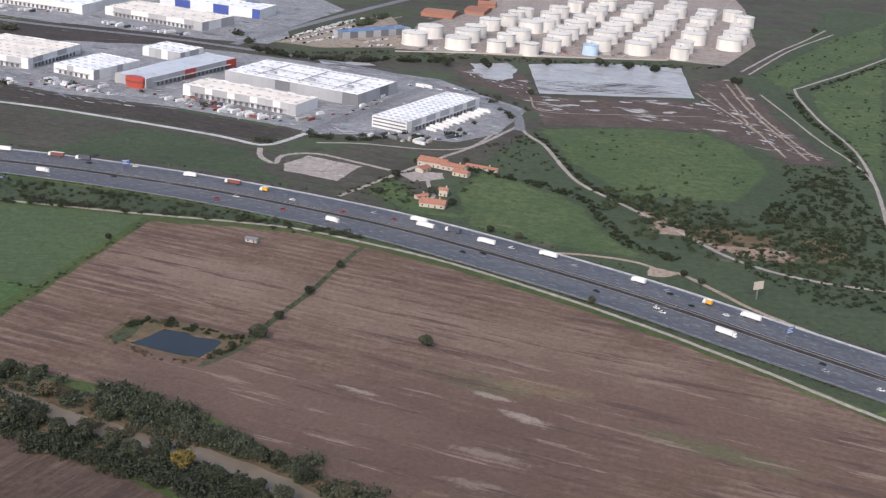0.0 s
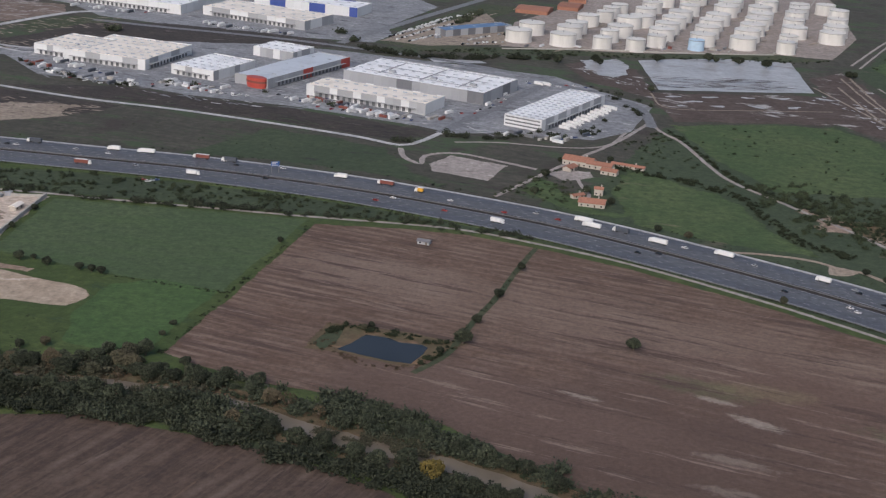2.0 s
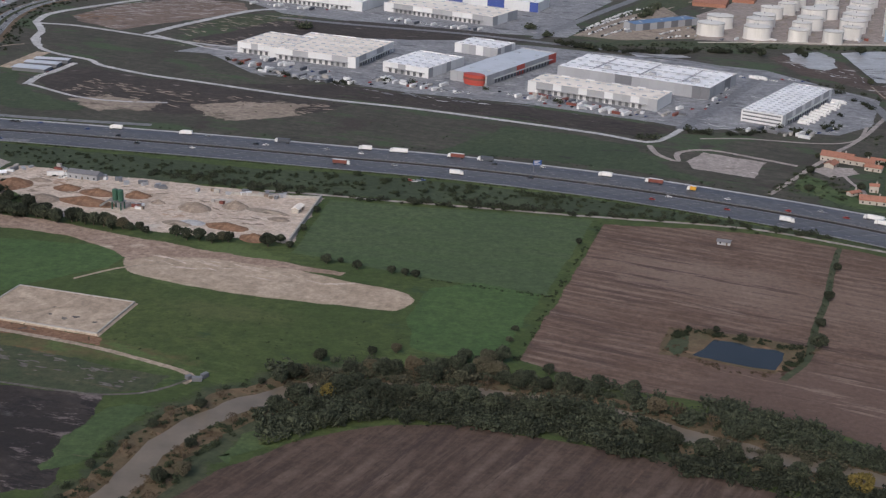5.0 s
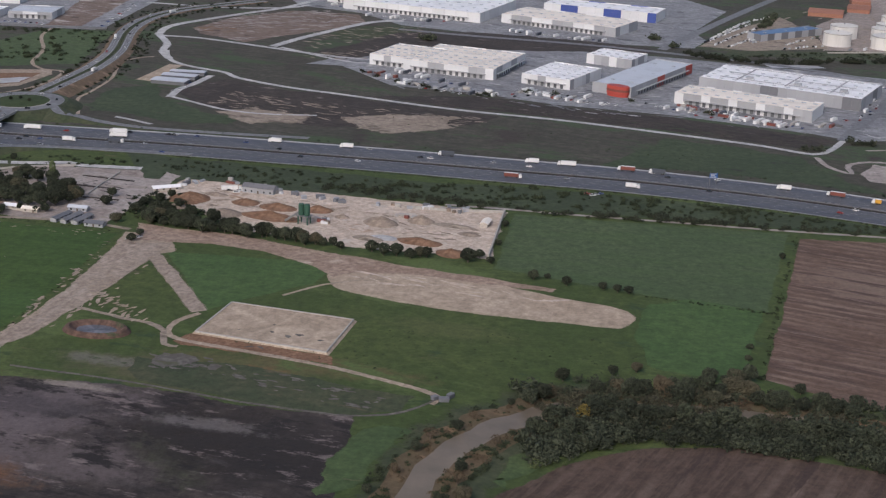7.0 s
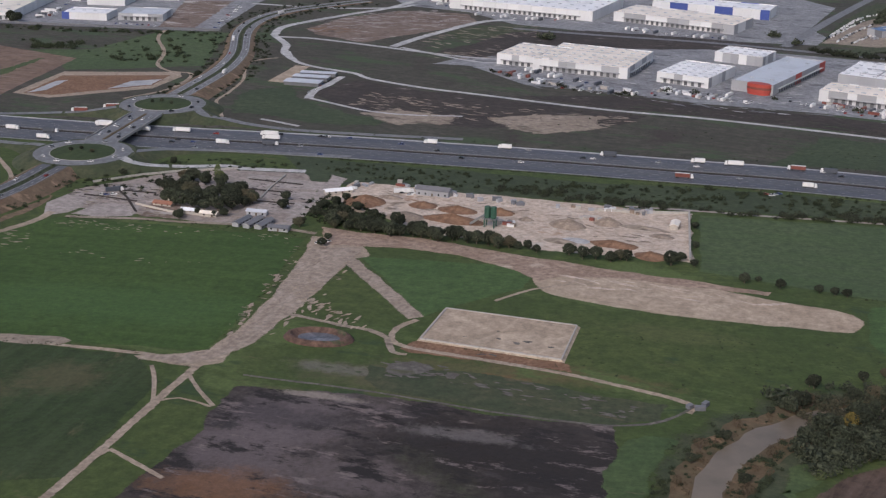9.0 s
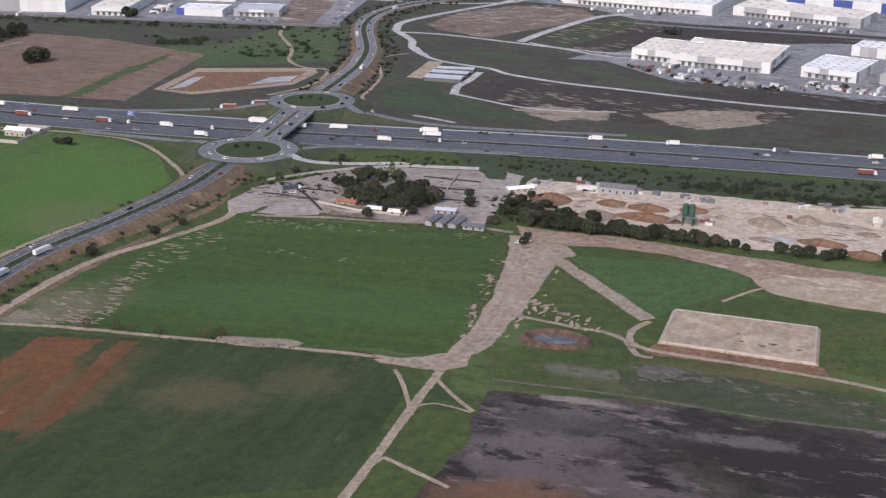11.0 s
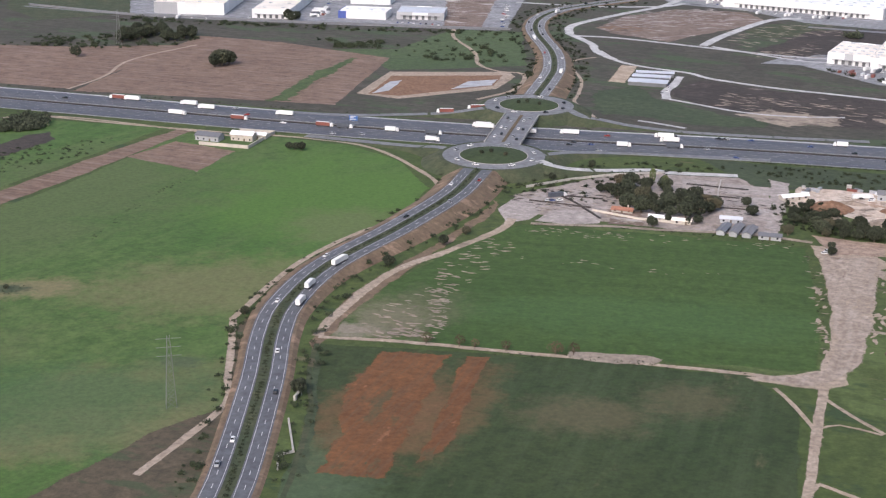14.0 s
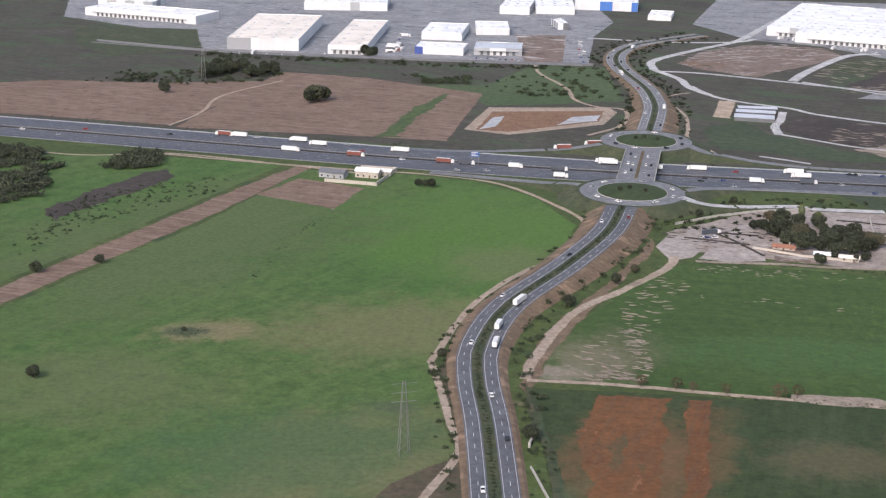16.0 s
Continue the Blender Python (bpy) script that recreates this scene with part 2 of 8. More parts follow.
CROP_THIN = land("thin_crop", (0.028, 0.050, 0.014), (0.044, 0.063, 0.020), (0.085, 0.08, 0.038), 0.62, drift=75, stripe=(78, 12.0, (0.055, 0.08, 0.034), 0.5), big=0.008, relief=0.2, mid=0.12, blots=(
    (*(-913, 675), 36, 70, -14, RUST, 0.5), (*(-881, 679), 20, 66, -14, RUST, 0.4), (*(-820, 685), 40, 26, 0, (0.10, 0.085, 0.045), 0.6), (*(-773, 708), 30, 24, 0, (0.10, 0.085, 0.045), 0.5), (*(-937, 598), 40, 60, 10, (0.075, 0.115, 0.06), 0.6)))
CROP_THICK = land("dense_crop", (0.038, 0.080, 0.015), (0.053, 0.096, 0.019), stripe=(-6, 12.0, (0.062, 0.11, 0.026), 0.5), big=0.006, relief=0.15, mid=0.14, blots=(
    (*(-912, 810), 34, 34, 0, OLIVE, 0.8), (*(-928, 786), 30, 36, 0, (0.17, 0.15, 0.10), 0.7), (*(-949, 770), 26, 12, 0, (0.24, 0.205, 0.165), 0.8), (*(-791, 811), 120, 40, 0, (0.05, 0.105, 0.03), 0.5)))
RED_SOIL = land("red_soil", (0.145, 0.061, 0.021), (0.185, 0.083, 0.030), (0.080, 0.062, 0.028), 0.56, spot_scale=0.06, drift=76, stripe=(76, 3.0, (0.11, 0.065, 0.034), 0.8), late=(((0.05, 0.058, 0.026), 0.63, 0.08, 76, 3), ((0.21, 0.10, 0.05), 0.62, 0.1, 76, 2)))
BLACK_SOIL = land("burnt_field", (0.036, 0.029, 0.026), (0.068, 0.054, 0.048), (0.11, 0.094, 0.092), 0.60, big=0.03, mid=0.12, spot_scale=0.05, stripe=(-15, 5.0, (0.03, 0.026, 0.024), 0.8), second_spot=((0.075, 0.085, 0.04), 0.66, 0.04), late=(((0.017, 0.014, 0.014), 0.53, 0.055, -15, 2.2), ((0.155, 0.126, 0.122), 0.565, 0.08, -12, 3.0), ((0.14, 0.105, 0.07), 0.64, 0.05, 10, 2)), blots=(
    (*(-634, 678), 60, 45, 0, (0.112, 0.093, 0.094), 0.85), (*(-663, 644), 40, 50, 0, (0.122, 0.100, 0.102), 0.8), (*(-592, 653), 30, 26, 0, (0.10, 0.084, 0.08), 0.6), (*(-676, 665), 10, 6, 0, (0.03, 0.027, 0.028), 0.9), (*(-635, 669), 12, 6, 0, (0.03, 0.027, 0.028), 0.9), (*(-665, 604), 44, 20, 0, RUST, 0.7), (*(-572, 634), 16, 40, 35, OLIVE, 0.45), (*(-609, 623), 50, 26, -12, (0.105, 0.086, 0.084), 0.85), (*(-539, 646), 100, 42, -12, (0.020, 0.016, 0.015), 0.95), (*(-584, 673), 60, 14, -12, (0.03, 0.025, 0.024), 0.85), (*(-657, 678), 40, 16, -12, (0.05, 0.042, 0.046), 0.7), (*(-639, 704), 30, 5, -10, PALE, 0.5), (*(-562, 670), 40, 8, -10, (0.16, 0.145, 0.14), 0.6)))
DARK_EARTH = land("dark_bare_earth", (0.044, 0.036, 0.032), (0.074, 0.059, 0.051), (0.19, 0.165, 0.148), 0.61, big=0.03, mid=0.14, spot_scale=0.07, stripe=(-20, 5.0, (0.038, 0.033, 0.03), 0.8), late=(((0.024, 0.02, 0.019), 0.58, 0.08, -16, 3), ((0.24, 0.215, 0.195), 0.655, 0.07, -16, 3)))
DULL_MUD = land("dull_grey_mud", (0.12, 0.11, 0.10), (0.165, 0.15, 0.14), (0.085, 0.09, 0.055), 0.58, big=0.05, mid=0.2, spot_scale=0.08)
PALE_EARTH = land("pale_bare_earth", (0.29, 0.238, 0.19), (0.37, 0.31, 0.25), (0.13, 0.105, 0.085), 0.56, big=0.03, mid=0.2, spot_scale=0.07)
DIRT = land("dirt_track", (0.34, 0.272, 0.21), (0.44, 0.362, 0.288), (0.21, 0.165, 0.13), 0.58, big=0.05, mid=0.3)
APRON = land("rutted_dirt_road", (0.31, 0.25, 0.20), (0.385, 0.315, 0.258), (0.17, 0.125, 0.10), 0.60, big=0.05, mid=0.2, spot_scale=0.06, drift=72, stripe=(72, 3.5, (0.38, 0.325, 0.28), 0.5), late=(((0.115, 0.10, 0.07), 0.66, 0.08, 72, 3), ((0.45, 0.36, 0.28), 0.70, 0.07, 72, 2)))
VERGE = land("dark_scrub_verge", (0.042, 0.060, 0.030), (0.060, 0.082, 0.040), (0.10, 0.09, 0.06), 0.66, mid=0.14, late=(((0.024, 0.028, 0.020), 0.60, 0.08, -8, 2.5),))
MEADOW_FRESH = land("fresh_meadow", (0.052, 0.102, 0.029), (0.072, 0.122, 0.037), (0.085, 0.11, 0.045), 0.64, mid=0.12, stripe=(78, 7.0, (0.062, 0.11, 0.036), 0.5))
NORTH_GRASS = land("coarse_green_grass", (0.044, 0.066, 0.033), (0.062, 0.084, 0.042), (0.10, 0.09, 0.062), 0.64, mid=0.14, late=(((0.03, 0.034, 0.025), 0.60, 0.06, -14, 2.5),))
DAMP_DIRT = land("damp_reddish_dirt", (0.30, 0.215, 0.165), (0.38, 0.29, 0.228), (0.46, 0.375, 0.30), 0.60, big=0.05, mid=0.2, spot_scale=0.05, late=(((0.20, 0.14, 0.11), 0.62, 0.06, -12, 3),))
PLOT_SLAB = land("pale_grey_plots", (0.345, 0.305, 0.282), (0.42, 0.375, 0.35), (0.25, 0.21, 0.19), 0.60, big=0.04, mid=0.18, spot_scale=0.07, late=(((0.5, 0.45, 0.42), 0.62, 0.12, -10, 3), ((0.17, 0.14, 0.12), 0.66, 0.09, -10, 3)))
SAND = land("sandy_yard", (0.53, 0.43, 0.345), (0.64, 0.55, 0.47), (0.32, 0.20, 0.13), 0.62, late=(((0.68, 0.62, 0.56), 0.60, 0.06, -12, 2.5), ((0.22, 0.17, 0.14), 0.68, 0.1, -12, 2)), big=0.03, mid=0.16, spot_scale=0.05, second_spot=((0.5, 0.45, 0.39), 0.6, 0.06))
GRAVEL = land("gravel_pad", (0.40, 0.318, 0.238), (0.47, 0.384, 0.298), (0.28, 0.2, 0.145), 0.66, big=0.02, mid=0.1)
CONCRETE = land("concrete_yard", (0.225, 0.23, 0.245), (0.335, 0.34, 0.352), (0.10, 0.103, 0.112), 0.57, late=(((0.40, 0.41, 0.425), 0.62, 0.08, -25, 4), ((0.06, 0.062, 0.068), 0.64, 0.10, -25, 3)), big=0.03, mid=0.14, spot_scale=0.06, rough=0.8, second_spot=((0.42, 0.41, 0.40), 0.62, 0.05))
PALE_ROAD = land("pale_road_surface", (0.47, 0.468, 0.468), (0.57, 0.565, 0.56), (0.26, 0.235, 0.215), 0.64, big=0.05, rough=0.85)
ASPHALT = land("asphalt", (0.074, 0.08, 0.098), (0.098, 0.105, 0.125), (0.145, 0.152, 0.168), 0.62, big=0.02, mid=0.2, rough=0.6, relief=0.03, stripe=(-12, 3.0, (0.11, 0.115, 0.13), 0.6))
ASPHALT_OLD = land("old_asphalt", (0.18, 0.184, 0.196), (0.22, 0.224, 0.236), (0.14, 0.142, 0.15), 0.64, big=0.03, mid=0.2, rough=0.7, relief=0.03)
ASPHALT_MID = land("worn_asphalt", (0.105, 0.109, 0.122), (0.13, 0.134, 0.147), (0.165, 0.168, 0.178), 0.62, big=0.03, mid=0.2, rough=0.65, relief=0.03)
BANK = land("dry_grass_bank", (0.15, 0.105, 0.06), (0.09, 0.08, 0.042), (0.22, 0.135, 0.08), 0.58, big=0.05, spot_scale=0.08)
GRASS_BANK = land("grass_bank", (0.048, 0.066, 0.032), (0.078, 0.082, 0.044), (0.12, 0.10, 0.062), 0.62, big=0.04, mid=0.14)
BROWN_WEEDS = land("brown_weedy_ground", (0.080, 0.066, 0.042), (0.105, 0.084, 0.054), (0.055, 0.068, 0.034), 0.54, big=0.04, mid=0.16, spot_scale=0.06)
ROAD_BANK = land("bare_reddish_bank", (0.19, 0.132, 0.088), (0.145, 0.108, 0.068), (0.27, 0.185, 0.13), 0.56, big=0.05, mid=0.16, spot_scale=0.08, late=(((0.07, 0.075, 0.04), 0.60, 0.06, 60, 2),))
MUD = land("wet_mud", (0.078, 0.056, 0.047), (0.118, 0.088, 0.074), (0.36, 0.33, 0.31), 0.57, big=0.03, mid=0.14, spot_scale=0.045, gloss_spot=0.3)
# Pale greys put the sky's reflection on shallow water into the base colour.
FLOOD = land("flooded_flat_sky_tone", (0.40, 0.40, 0.41), (0.48, 0.48, 0.49), (0.22, 0.195, 0.18), 0.58, big=0.02, mid=0.07, rough=0.35, relief=0.02, stripe=(-2, 6.0, (0.30, 0.295, 0.295), 0.7))
PLOT_EARTH = land("rust_brown_plot", (0.185, 0.135, 0.110), (0.24, 0.185, 0.152), (0.38, 0.345, 0.32), 0.56, late=(((0.46, 0.43, 0.41), 0.58, 0.05, 20, 4), ((0.10, 0.075, 0.06), 0.60, 0.05, -10, 3)), big=0.03, mid=0.14, spot_scale=0.06, second_spot=((0.10, 0.07, 0.055), 0.58, 0.05))
OLD_PLOTS = land("worn_old_plots", (0.30, 0.255, 0.228), (0.385, 0.332, 0.30), (0.17, 0.138, 0.12), 0.62, late=(((0.44, 0.40, 0.365), 0.60, 0.10, -12, 3), ((0.08, 0.075, 0.05), 0.68, 0.07, 60, 3)), big=0.03, mid=0.16, spot_scale=0.07)
RIVER = water("muddy_water", (0.20, 0.165, 0.125), 0.3, 0.05)
POND = water("pond_water", (0.022, 0.025, 0.028), 0.03, 0.02)
HEAP_RED = land("red_sand_heap", (0.20, 0.112, 0.066), (0.265, 0.155, 0.098), (0.14, 0.085, 0.055), 0.58, big=0.1, mid=0.4)
HEAP_GREY = land("grey_gravel_heap", (0.27, 0.215, 0.17), (0.31, 0.25, 0.2), big=0.1, mid=0.4)
WHITE_LINE = paint("road_line_paint", (0.58, 0.58, 0.58), 0.6, dirt=0.5)
ROOF_WHITE = paint("white_sheet_roof", (0.84, 0.845, 0.86), 0.5, dirt=0.35, scale=0.05)
ROOF_CREAM = paint("cream_sheet_roof", (0.83, 0.76, 0.67), 0.5, dirt=0.4, scale=0.05)
ROOF_DARK = paint("weathered_grey_roof", (0.17, 0.17, 0.18), 0.7, dirt=0.5, scale=0.2)
ROOF_GREY = paint("grey_metal_roof", (0.52, 0.55, 0.60), 0.4, dirt=0.3, scale=0.05)
WALL_WHITE = paint("white_cladding", (0.64, 0.65, 0.66), 0.6, dirt=0.25, scale=0.12, vary=0.06, streak=True)
WALL_GREY = paint("grey_cladding", (0.34, 0.35, 0.37), 0.6, dirt=0.25, scale=0.12, vary=0.10, streak=True)
WALL_DARK = paint("dark_cladding", (0.15, 0.155, 0.17), 0.5, dirt=0.3, scale=0.12, vary=0.12)
PANEL_RED = paint("red_cladding", (0.40, 0.062, 0.045), 0.5, dirt=0.25)
PANEL_BLUE = paint("blue_cladding", (0.05, 0.085, 0.30), 0.5, dirt=0.25)
SKY_BLUE = paint("bright_blue_cladding", (0.06, 0.17, 0.50), 0.5, dirt=0.25)
BLUE_ROOF = paint("blue_sheet_roof", (0.10, 0.19, 0.34), 0.5, dirt=0.4, scale=0.08)
DOCK = paint("dock_door_grey", (0.11, 0.115, 0.125), 0.6, dirt=0.2)
SKYLIGHT = paint("pale_rooflight", (0.40, 0.42, 0.45), 0.3, dirt=0.2)
TANK_WHITE = paint("tank_paint", (0.68, 0.665, 0.635), 0.5, dirt=0.3, scale=0.12, vary=0.05, streak=True)
TANK_ROOF = paint("tank_roof_paint", (0.66, 0.64, 0.595), 0.6, dirt=0.4, scale=0.1, vary=0.05)
TANK_BLUE = paint("pale_blue_tank_paint", (0.45, 0.60, 0.74), 0.5, dirt=0.3, scale=0.1)
STEEL = paint("galvanised_steel", (0.25, 0.25, 0.25), 0.45, metal=0.5, dirt=0.4)
TERRACOTTA = paint("terracotta_tiles", (0.33, 0.155, 0.105), 0.85, dirt=0.5, scale=0.5, vary=0.12)
RENDER_WALL = paint("pale_rendered_wall", (0.46, 0.42, 0.37), 0.85, dirt=0.4, vary=0.06)
CONCRETE_WALL = paint("concrete_wall", (0.40, 0.38, 0.35), 0.85, dirt=0.5, vary=0.05)
CAR_GLASS = paint("dark_car_glass", (0.02, 0.022, 0.025), 0.1, dirt=0.1)
RUBBER = paint("tyre_rubber", (0.025, 0.025, 0.025), 0.9, dirt=0.2)
CAR_PAINTS = [paint("white_car_paint", (0.72, 0.72, 0.71), 0.3, dirt=0.1), paint("silver_car_paint", (0.42, 0.43, 0.44), 0.3, metal=0.4, dirt=0.1), paint("black_car_paint", (0.025, 0.026, 0.03), 0.25, dirt=0.1), paint("red_car_paint", (0.32, 0.03, 0.025), 0.3, dirt=0.1), paint("blue_car_paint", (0.04, 0.07, 0.19), 0.3, dirt=0.1), paint("yellow_van_paint", (0.62, 0.33, 0.04), 0.4, dirt=0.1)]
TARP_WHITE = paint("white_trailer_side", (0.74, 0.74, 0.73), 0.5, dirt=0.25, scale=0.3)
TARP_RED = paint("rust_red_trailer_side", (0.19, 0.06, 0.045), 0.6, dirt=0.3)
TARP_DARK = paint("dark_trailer_side", (0.07, 0.08, 0.10), 0.6, dirt=0.3)
SIGN_BLUE = paint("blue_sign_face", (0.03, 0.10, 0.30), 0.4, dirt=0.1)
BARK = paint("bark", (0.13, 0.10, 0.075), 0.95, dirt=0.5, scale=2.0)
LEAF = leaves("dark_leaves", (0.019, 0.025, 0.016), (0.062, 0.070, 0.045), (0.075, 0.062, 0.04))
LEAF_SHRUB = leaves("shrub_leaves", (0.020, 0.028, 0.016), (0.052, 0.064, 0.034))
LEAF_PALE = leaves("pale_green_leaves", (0.06, 0.085, 0.035), (0.12, 0.14, 0.06))
LEAF_YELLOW = leaves("yellow_autumn_leaves", (0.09, 0.075, 0.022), (0.16, 0.12, 0.035))
REED = leaves("brown_reeds", (0.06, 0.045, 0.028), (0.11, 0.08, 0.05))
LEAF_OLIVE = leaves("olive_brown_leaves", (0.034, 0.034, 0.022), (0.078, 0.074, 0.048))

# ---- building helpers ----
def link_mesh(name, verts, faces, material, smooth=False):
    me = bpy.data.meshes.new(name)
    me.from_pydata([tuple(v) for v in verts], [], [tuple(f) for f in faces])
    me.update()
    me.materials.append(material)
    if smooth:
        me.polygons.foreach_set("use_smooth", [True] * len(me.polygons))
    return me


def part(name, me, parent, label="", m=None):
    ob = new(name, me)
    ob.parent = parent
    if m is not None:
        ob.matrix_basis = m
    return tagged(ob, label)


class Mesh:
    """Collects boxes, prisms and strips into one mesh."""
    def __init__(self):
        self.v, self.f = [], []

    def box(self, x0, y0, z0, x1, y1, z1, m=None):
        k = len(self.v)
        pts = [Vector(p) for p in ((x0, y0, z0), (x1, y0, z0), (x1, y1, z0), (x0, y1, z0), (x0, y0, z1), (x1, y0, z1), (x1, y1, z1), (x0, y1, z1))]
        self.v += [tuple(m @ p) if m else tuple(p) for p in pts]
        self.f += [tuple(k + i for i in q) for q in ((0, 3, 2, 1), (4, 5, 6, 7), (0, 1, 5, 4), (1, 2, 6, 5), (2, 3, 7, 6), (3, 0, 4, 7))]
        return self

    def ring(self, profile, sides=24, cap=True, m=None):
        """A body turned about z from (radius, height) pairs, low to high."""
        k = len(self.v)
        for r, z in profile:
            for i in range(sides):
                a = 2 * math.pi * i / sides
                p = Vector((r * math.cos(a), r * math.sin(a), z))
                self.v.append(tuple(m @ p) if m else tuple(p))
        for j in range(len(profile) - 1):
            for i in range(sides):
                a, b = k + j * sides + i, k + j * sides + (i + 1) % sides
                self.f.append((a, b, b + sides, a + sides))
        if cap:
            self.f.append(tuple(k + (len(profile) - 1) * sides + i for i in range(sides)))
            self.f.append(tuple(k + i for i in reversed(range(sides))))
        return self

    def prism(self, outline, x0, x1):
        """An outline of (y, z) drawn out along x."""
        k, n = len(self.v), len(outline)
        self.v += [(x, y, z) for x in (x0, x1) for y, z in outline]
        self.f += [(k + i, k + n + i, k + n + (i + 1) % n, k + (i + 1) % n) for i in range(n)]
        self.f += [tuple(k + i for i in range(n)), tuple(k + n + i for i in reversed(range(n)))]
        return self

    def beam(self, a, b, w):
        a, b = Vector(a), Vector(b)
        d = b - a
        m = Matrix.Translation(a) @ d.to_track_quat("Z", "Y").to_matrix().to_4x4()
        return self.box(-w / 2, -w / 2, 0, w / 2, w / 2, d.length, m)

    def mesh(self, name, material, smooth=False):
        return link_mesh(name, self.v, self.f, material, smooth)


def spline(pts, step=8.0, closed=False):
    """A smooth line through points of two or three numbers."""
    p = [np.array(q, float) for q in pts]
    n, out = len(p), []
    for i in range(n if closed else n - 1):
        a, b = p[i], p[(i + 1) % n]
        before = p[(i - 1) % n] if closed or i else 2 * a - b
        after = p[(i + 2) % n] if closed or i + 2 < n else 2 * b - a
        many = max(2, int(np.linalg.norm((b - a)[:2]) / step))
        for s in np.arange(many) / many:
            out.append(0.5 * (2 * a + (b - before) * s + (2 * before - 5 * a + 4 * b - after) * s**2 + (3 * a - before - 3 * b + after) * s**3))
    if not closed:
        out.append(p[-1])
    return np.array(out)


def rough_outline(pts, amount, step=5.0, smooth=False):
    """A closed outline broken into short steps that wander a little."""
    if smooth:
        line = spline(pts, step, closed=True)
    else:
        line = []
        for a, b in zip(pts, list(pts[1:]) + [pts[0]]):
            a, b = np.array(a, float), np.array(b, float)
            many = max(1, int(np.linalg.norm(b - a) / step))
            line += [a + (b - a) * s / many for s in range(many)]
        line = np.array(line)
    out = []
    for x, y, *_ in line:
        dx = noise.noise(Vector((x * 0.045, y * 0.045, 3.1))) + 0.6 * noise.noise(Vector((x * 0.19, y * 0.19, 7.7)))
        dy = noise.noise(Vector((x * 0.045, y * 0.045, 13.1))) + 0.6 * noise.noise(Vector((x * 0.19, y * 0.19, 17.7)))
        out.append((x + dx * amount, y + dy * amount))
    return out


LAYERS = []


def patch(name, pts, z, material, label, category, rough=1.6, smooth=False, worn=4.0):
    """A piece of the land's surface, from its corners."""
    line = rough_outline(pts, rough, smooth=smooth)
    LAYERS.append(name)
    z += 0.0007 * len(LAYERS)
    ring = np.array(line)
    turn = np.sum(ring[:, 0] * np.roll(ring[:, 1], -1) - ring[:, 1] * np.roll(ring[:, 0], -1))
    if turn < 0:
        ring = ring[::-1]
    way = np.roll(ring, -1, axis=0) - np.roll(ring, 1, axis=0)
    way /= np.linalg.norm(way, axis=1)[:, None] + 1e-9
    many, faces = len(ring), []
    gap = np.linalg.norm(ring[:, None] - ring[None], axis=2)
    run = np.r_[0, np.cumsum(np.linalg.norm(np.diff(ring, axis=0), axis=1))]
    along = np.abs(run[:, None] - run[None])
    along = np.minimum(along, run[-1] + 5 - along)
    gap[along < 3.2 * worn] = 1e9
    room = np.clip(gap.min(axis=1) / (2.6 * worn), 0.05, 1.0)
    inner = ring + np.stack([-way[:, 1], way[:, 0]], 1) * (worn * room)[:, None]
    for a, b, c in tessellate_polygon([[Vector((x, y, 0)) for x, y in inner]]):
        (ax, ay), (bx, by), (cx, cy) = inner[a], inner[b], inner[c]
        t = (a, b, c) if (bx - ax) * (cy - ay) - (by - ay) * (cx - ax) > 0 else (a, c, b)
        faces.append(tuple(many + i for i in t))
    faces += [(i, (i + 1) % many, many + (i + 1) % many, many + i) for i in range(many)]
    me = link_mesh(name, [(x, y, z) for x, y in ring] + [(x, y, z + 0.0003) for x, y in inner], faces, material)
    me.attributes.new("worn_edge", "FLOAT", "POINT").data.foreach_set("value", [1.0] * many + [0.0] * many)
    return tagged(new(name, me), label, category, kind="structure")


def strip_mesh(name, pts, left, right, z, material, wander=0.0, step=8.0, worn=False):
    """A strip along a smooth line, from left to right of it (metres); z is added to the line's own height."""
    line = spline([(*q, 0.0) if len(q) == 2 else q for q in pts], step)
    way = np.gradient(line[:, :2], axis=0)
    way /= np.linalg.norm(way, axis=1)[:, None]
    side = np.stack([-way[:, 1], way[:, 0]], 1)
    v, f, cuts = [], [], (0.0, 0.36, 0.64, 1.0) if worn else (0.0, 1.0)
    c = len(cuts)
    for i, (p, s) in enumerate(zip(line, side)):
        w = wander * noise.noise(Vector((p[0] * 0.07, p[1] * 0.07, 5.0)))
        u = wander * noise.noise(Vector((p[0] * 0.07, p[1] * 0.07, 25.0)))
        for k in cuts:
            o = (left + w) * (1 - k) + (right + u) * k
            v.append((*(p[:2] + s * o), p[2] + z))
        if i:
            f += [(c * (i - 1) + j, c * (i - 1) + j + 1, c * i + j + 1, c * i + j) for j in range(c - 1)]
    a, b, d = (Vector(v[k]) for k in f[0][:3])
    if (b - a).cross(d - a).z < 0:
        f = [tuple(reversed(q)) for q in f]
    me = link_mesh(name, v, f, material)
    if worn:
        me.attributes.new("worn_edge", "FLOAT", "POINT").data.foreach_set("value", [1.0, 0.0, 0.0, 1.0] * len(line))
    return me


def track(name, pts, width, z, material, label, category="track", wander=0.8):
    LAYERS.append(name)
    return tagged(new(name, strip_mesh(name, pts, width * 0.65, -width * 0.65, z + 0.0007 * len(LAYERS), material, wander, worn=True)), label, category, kind="structure")


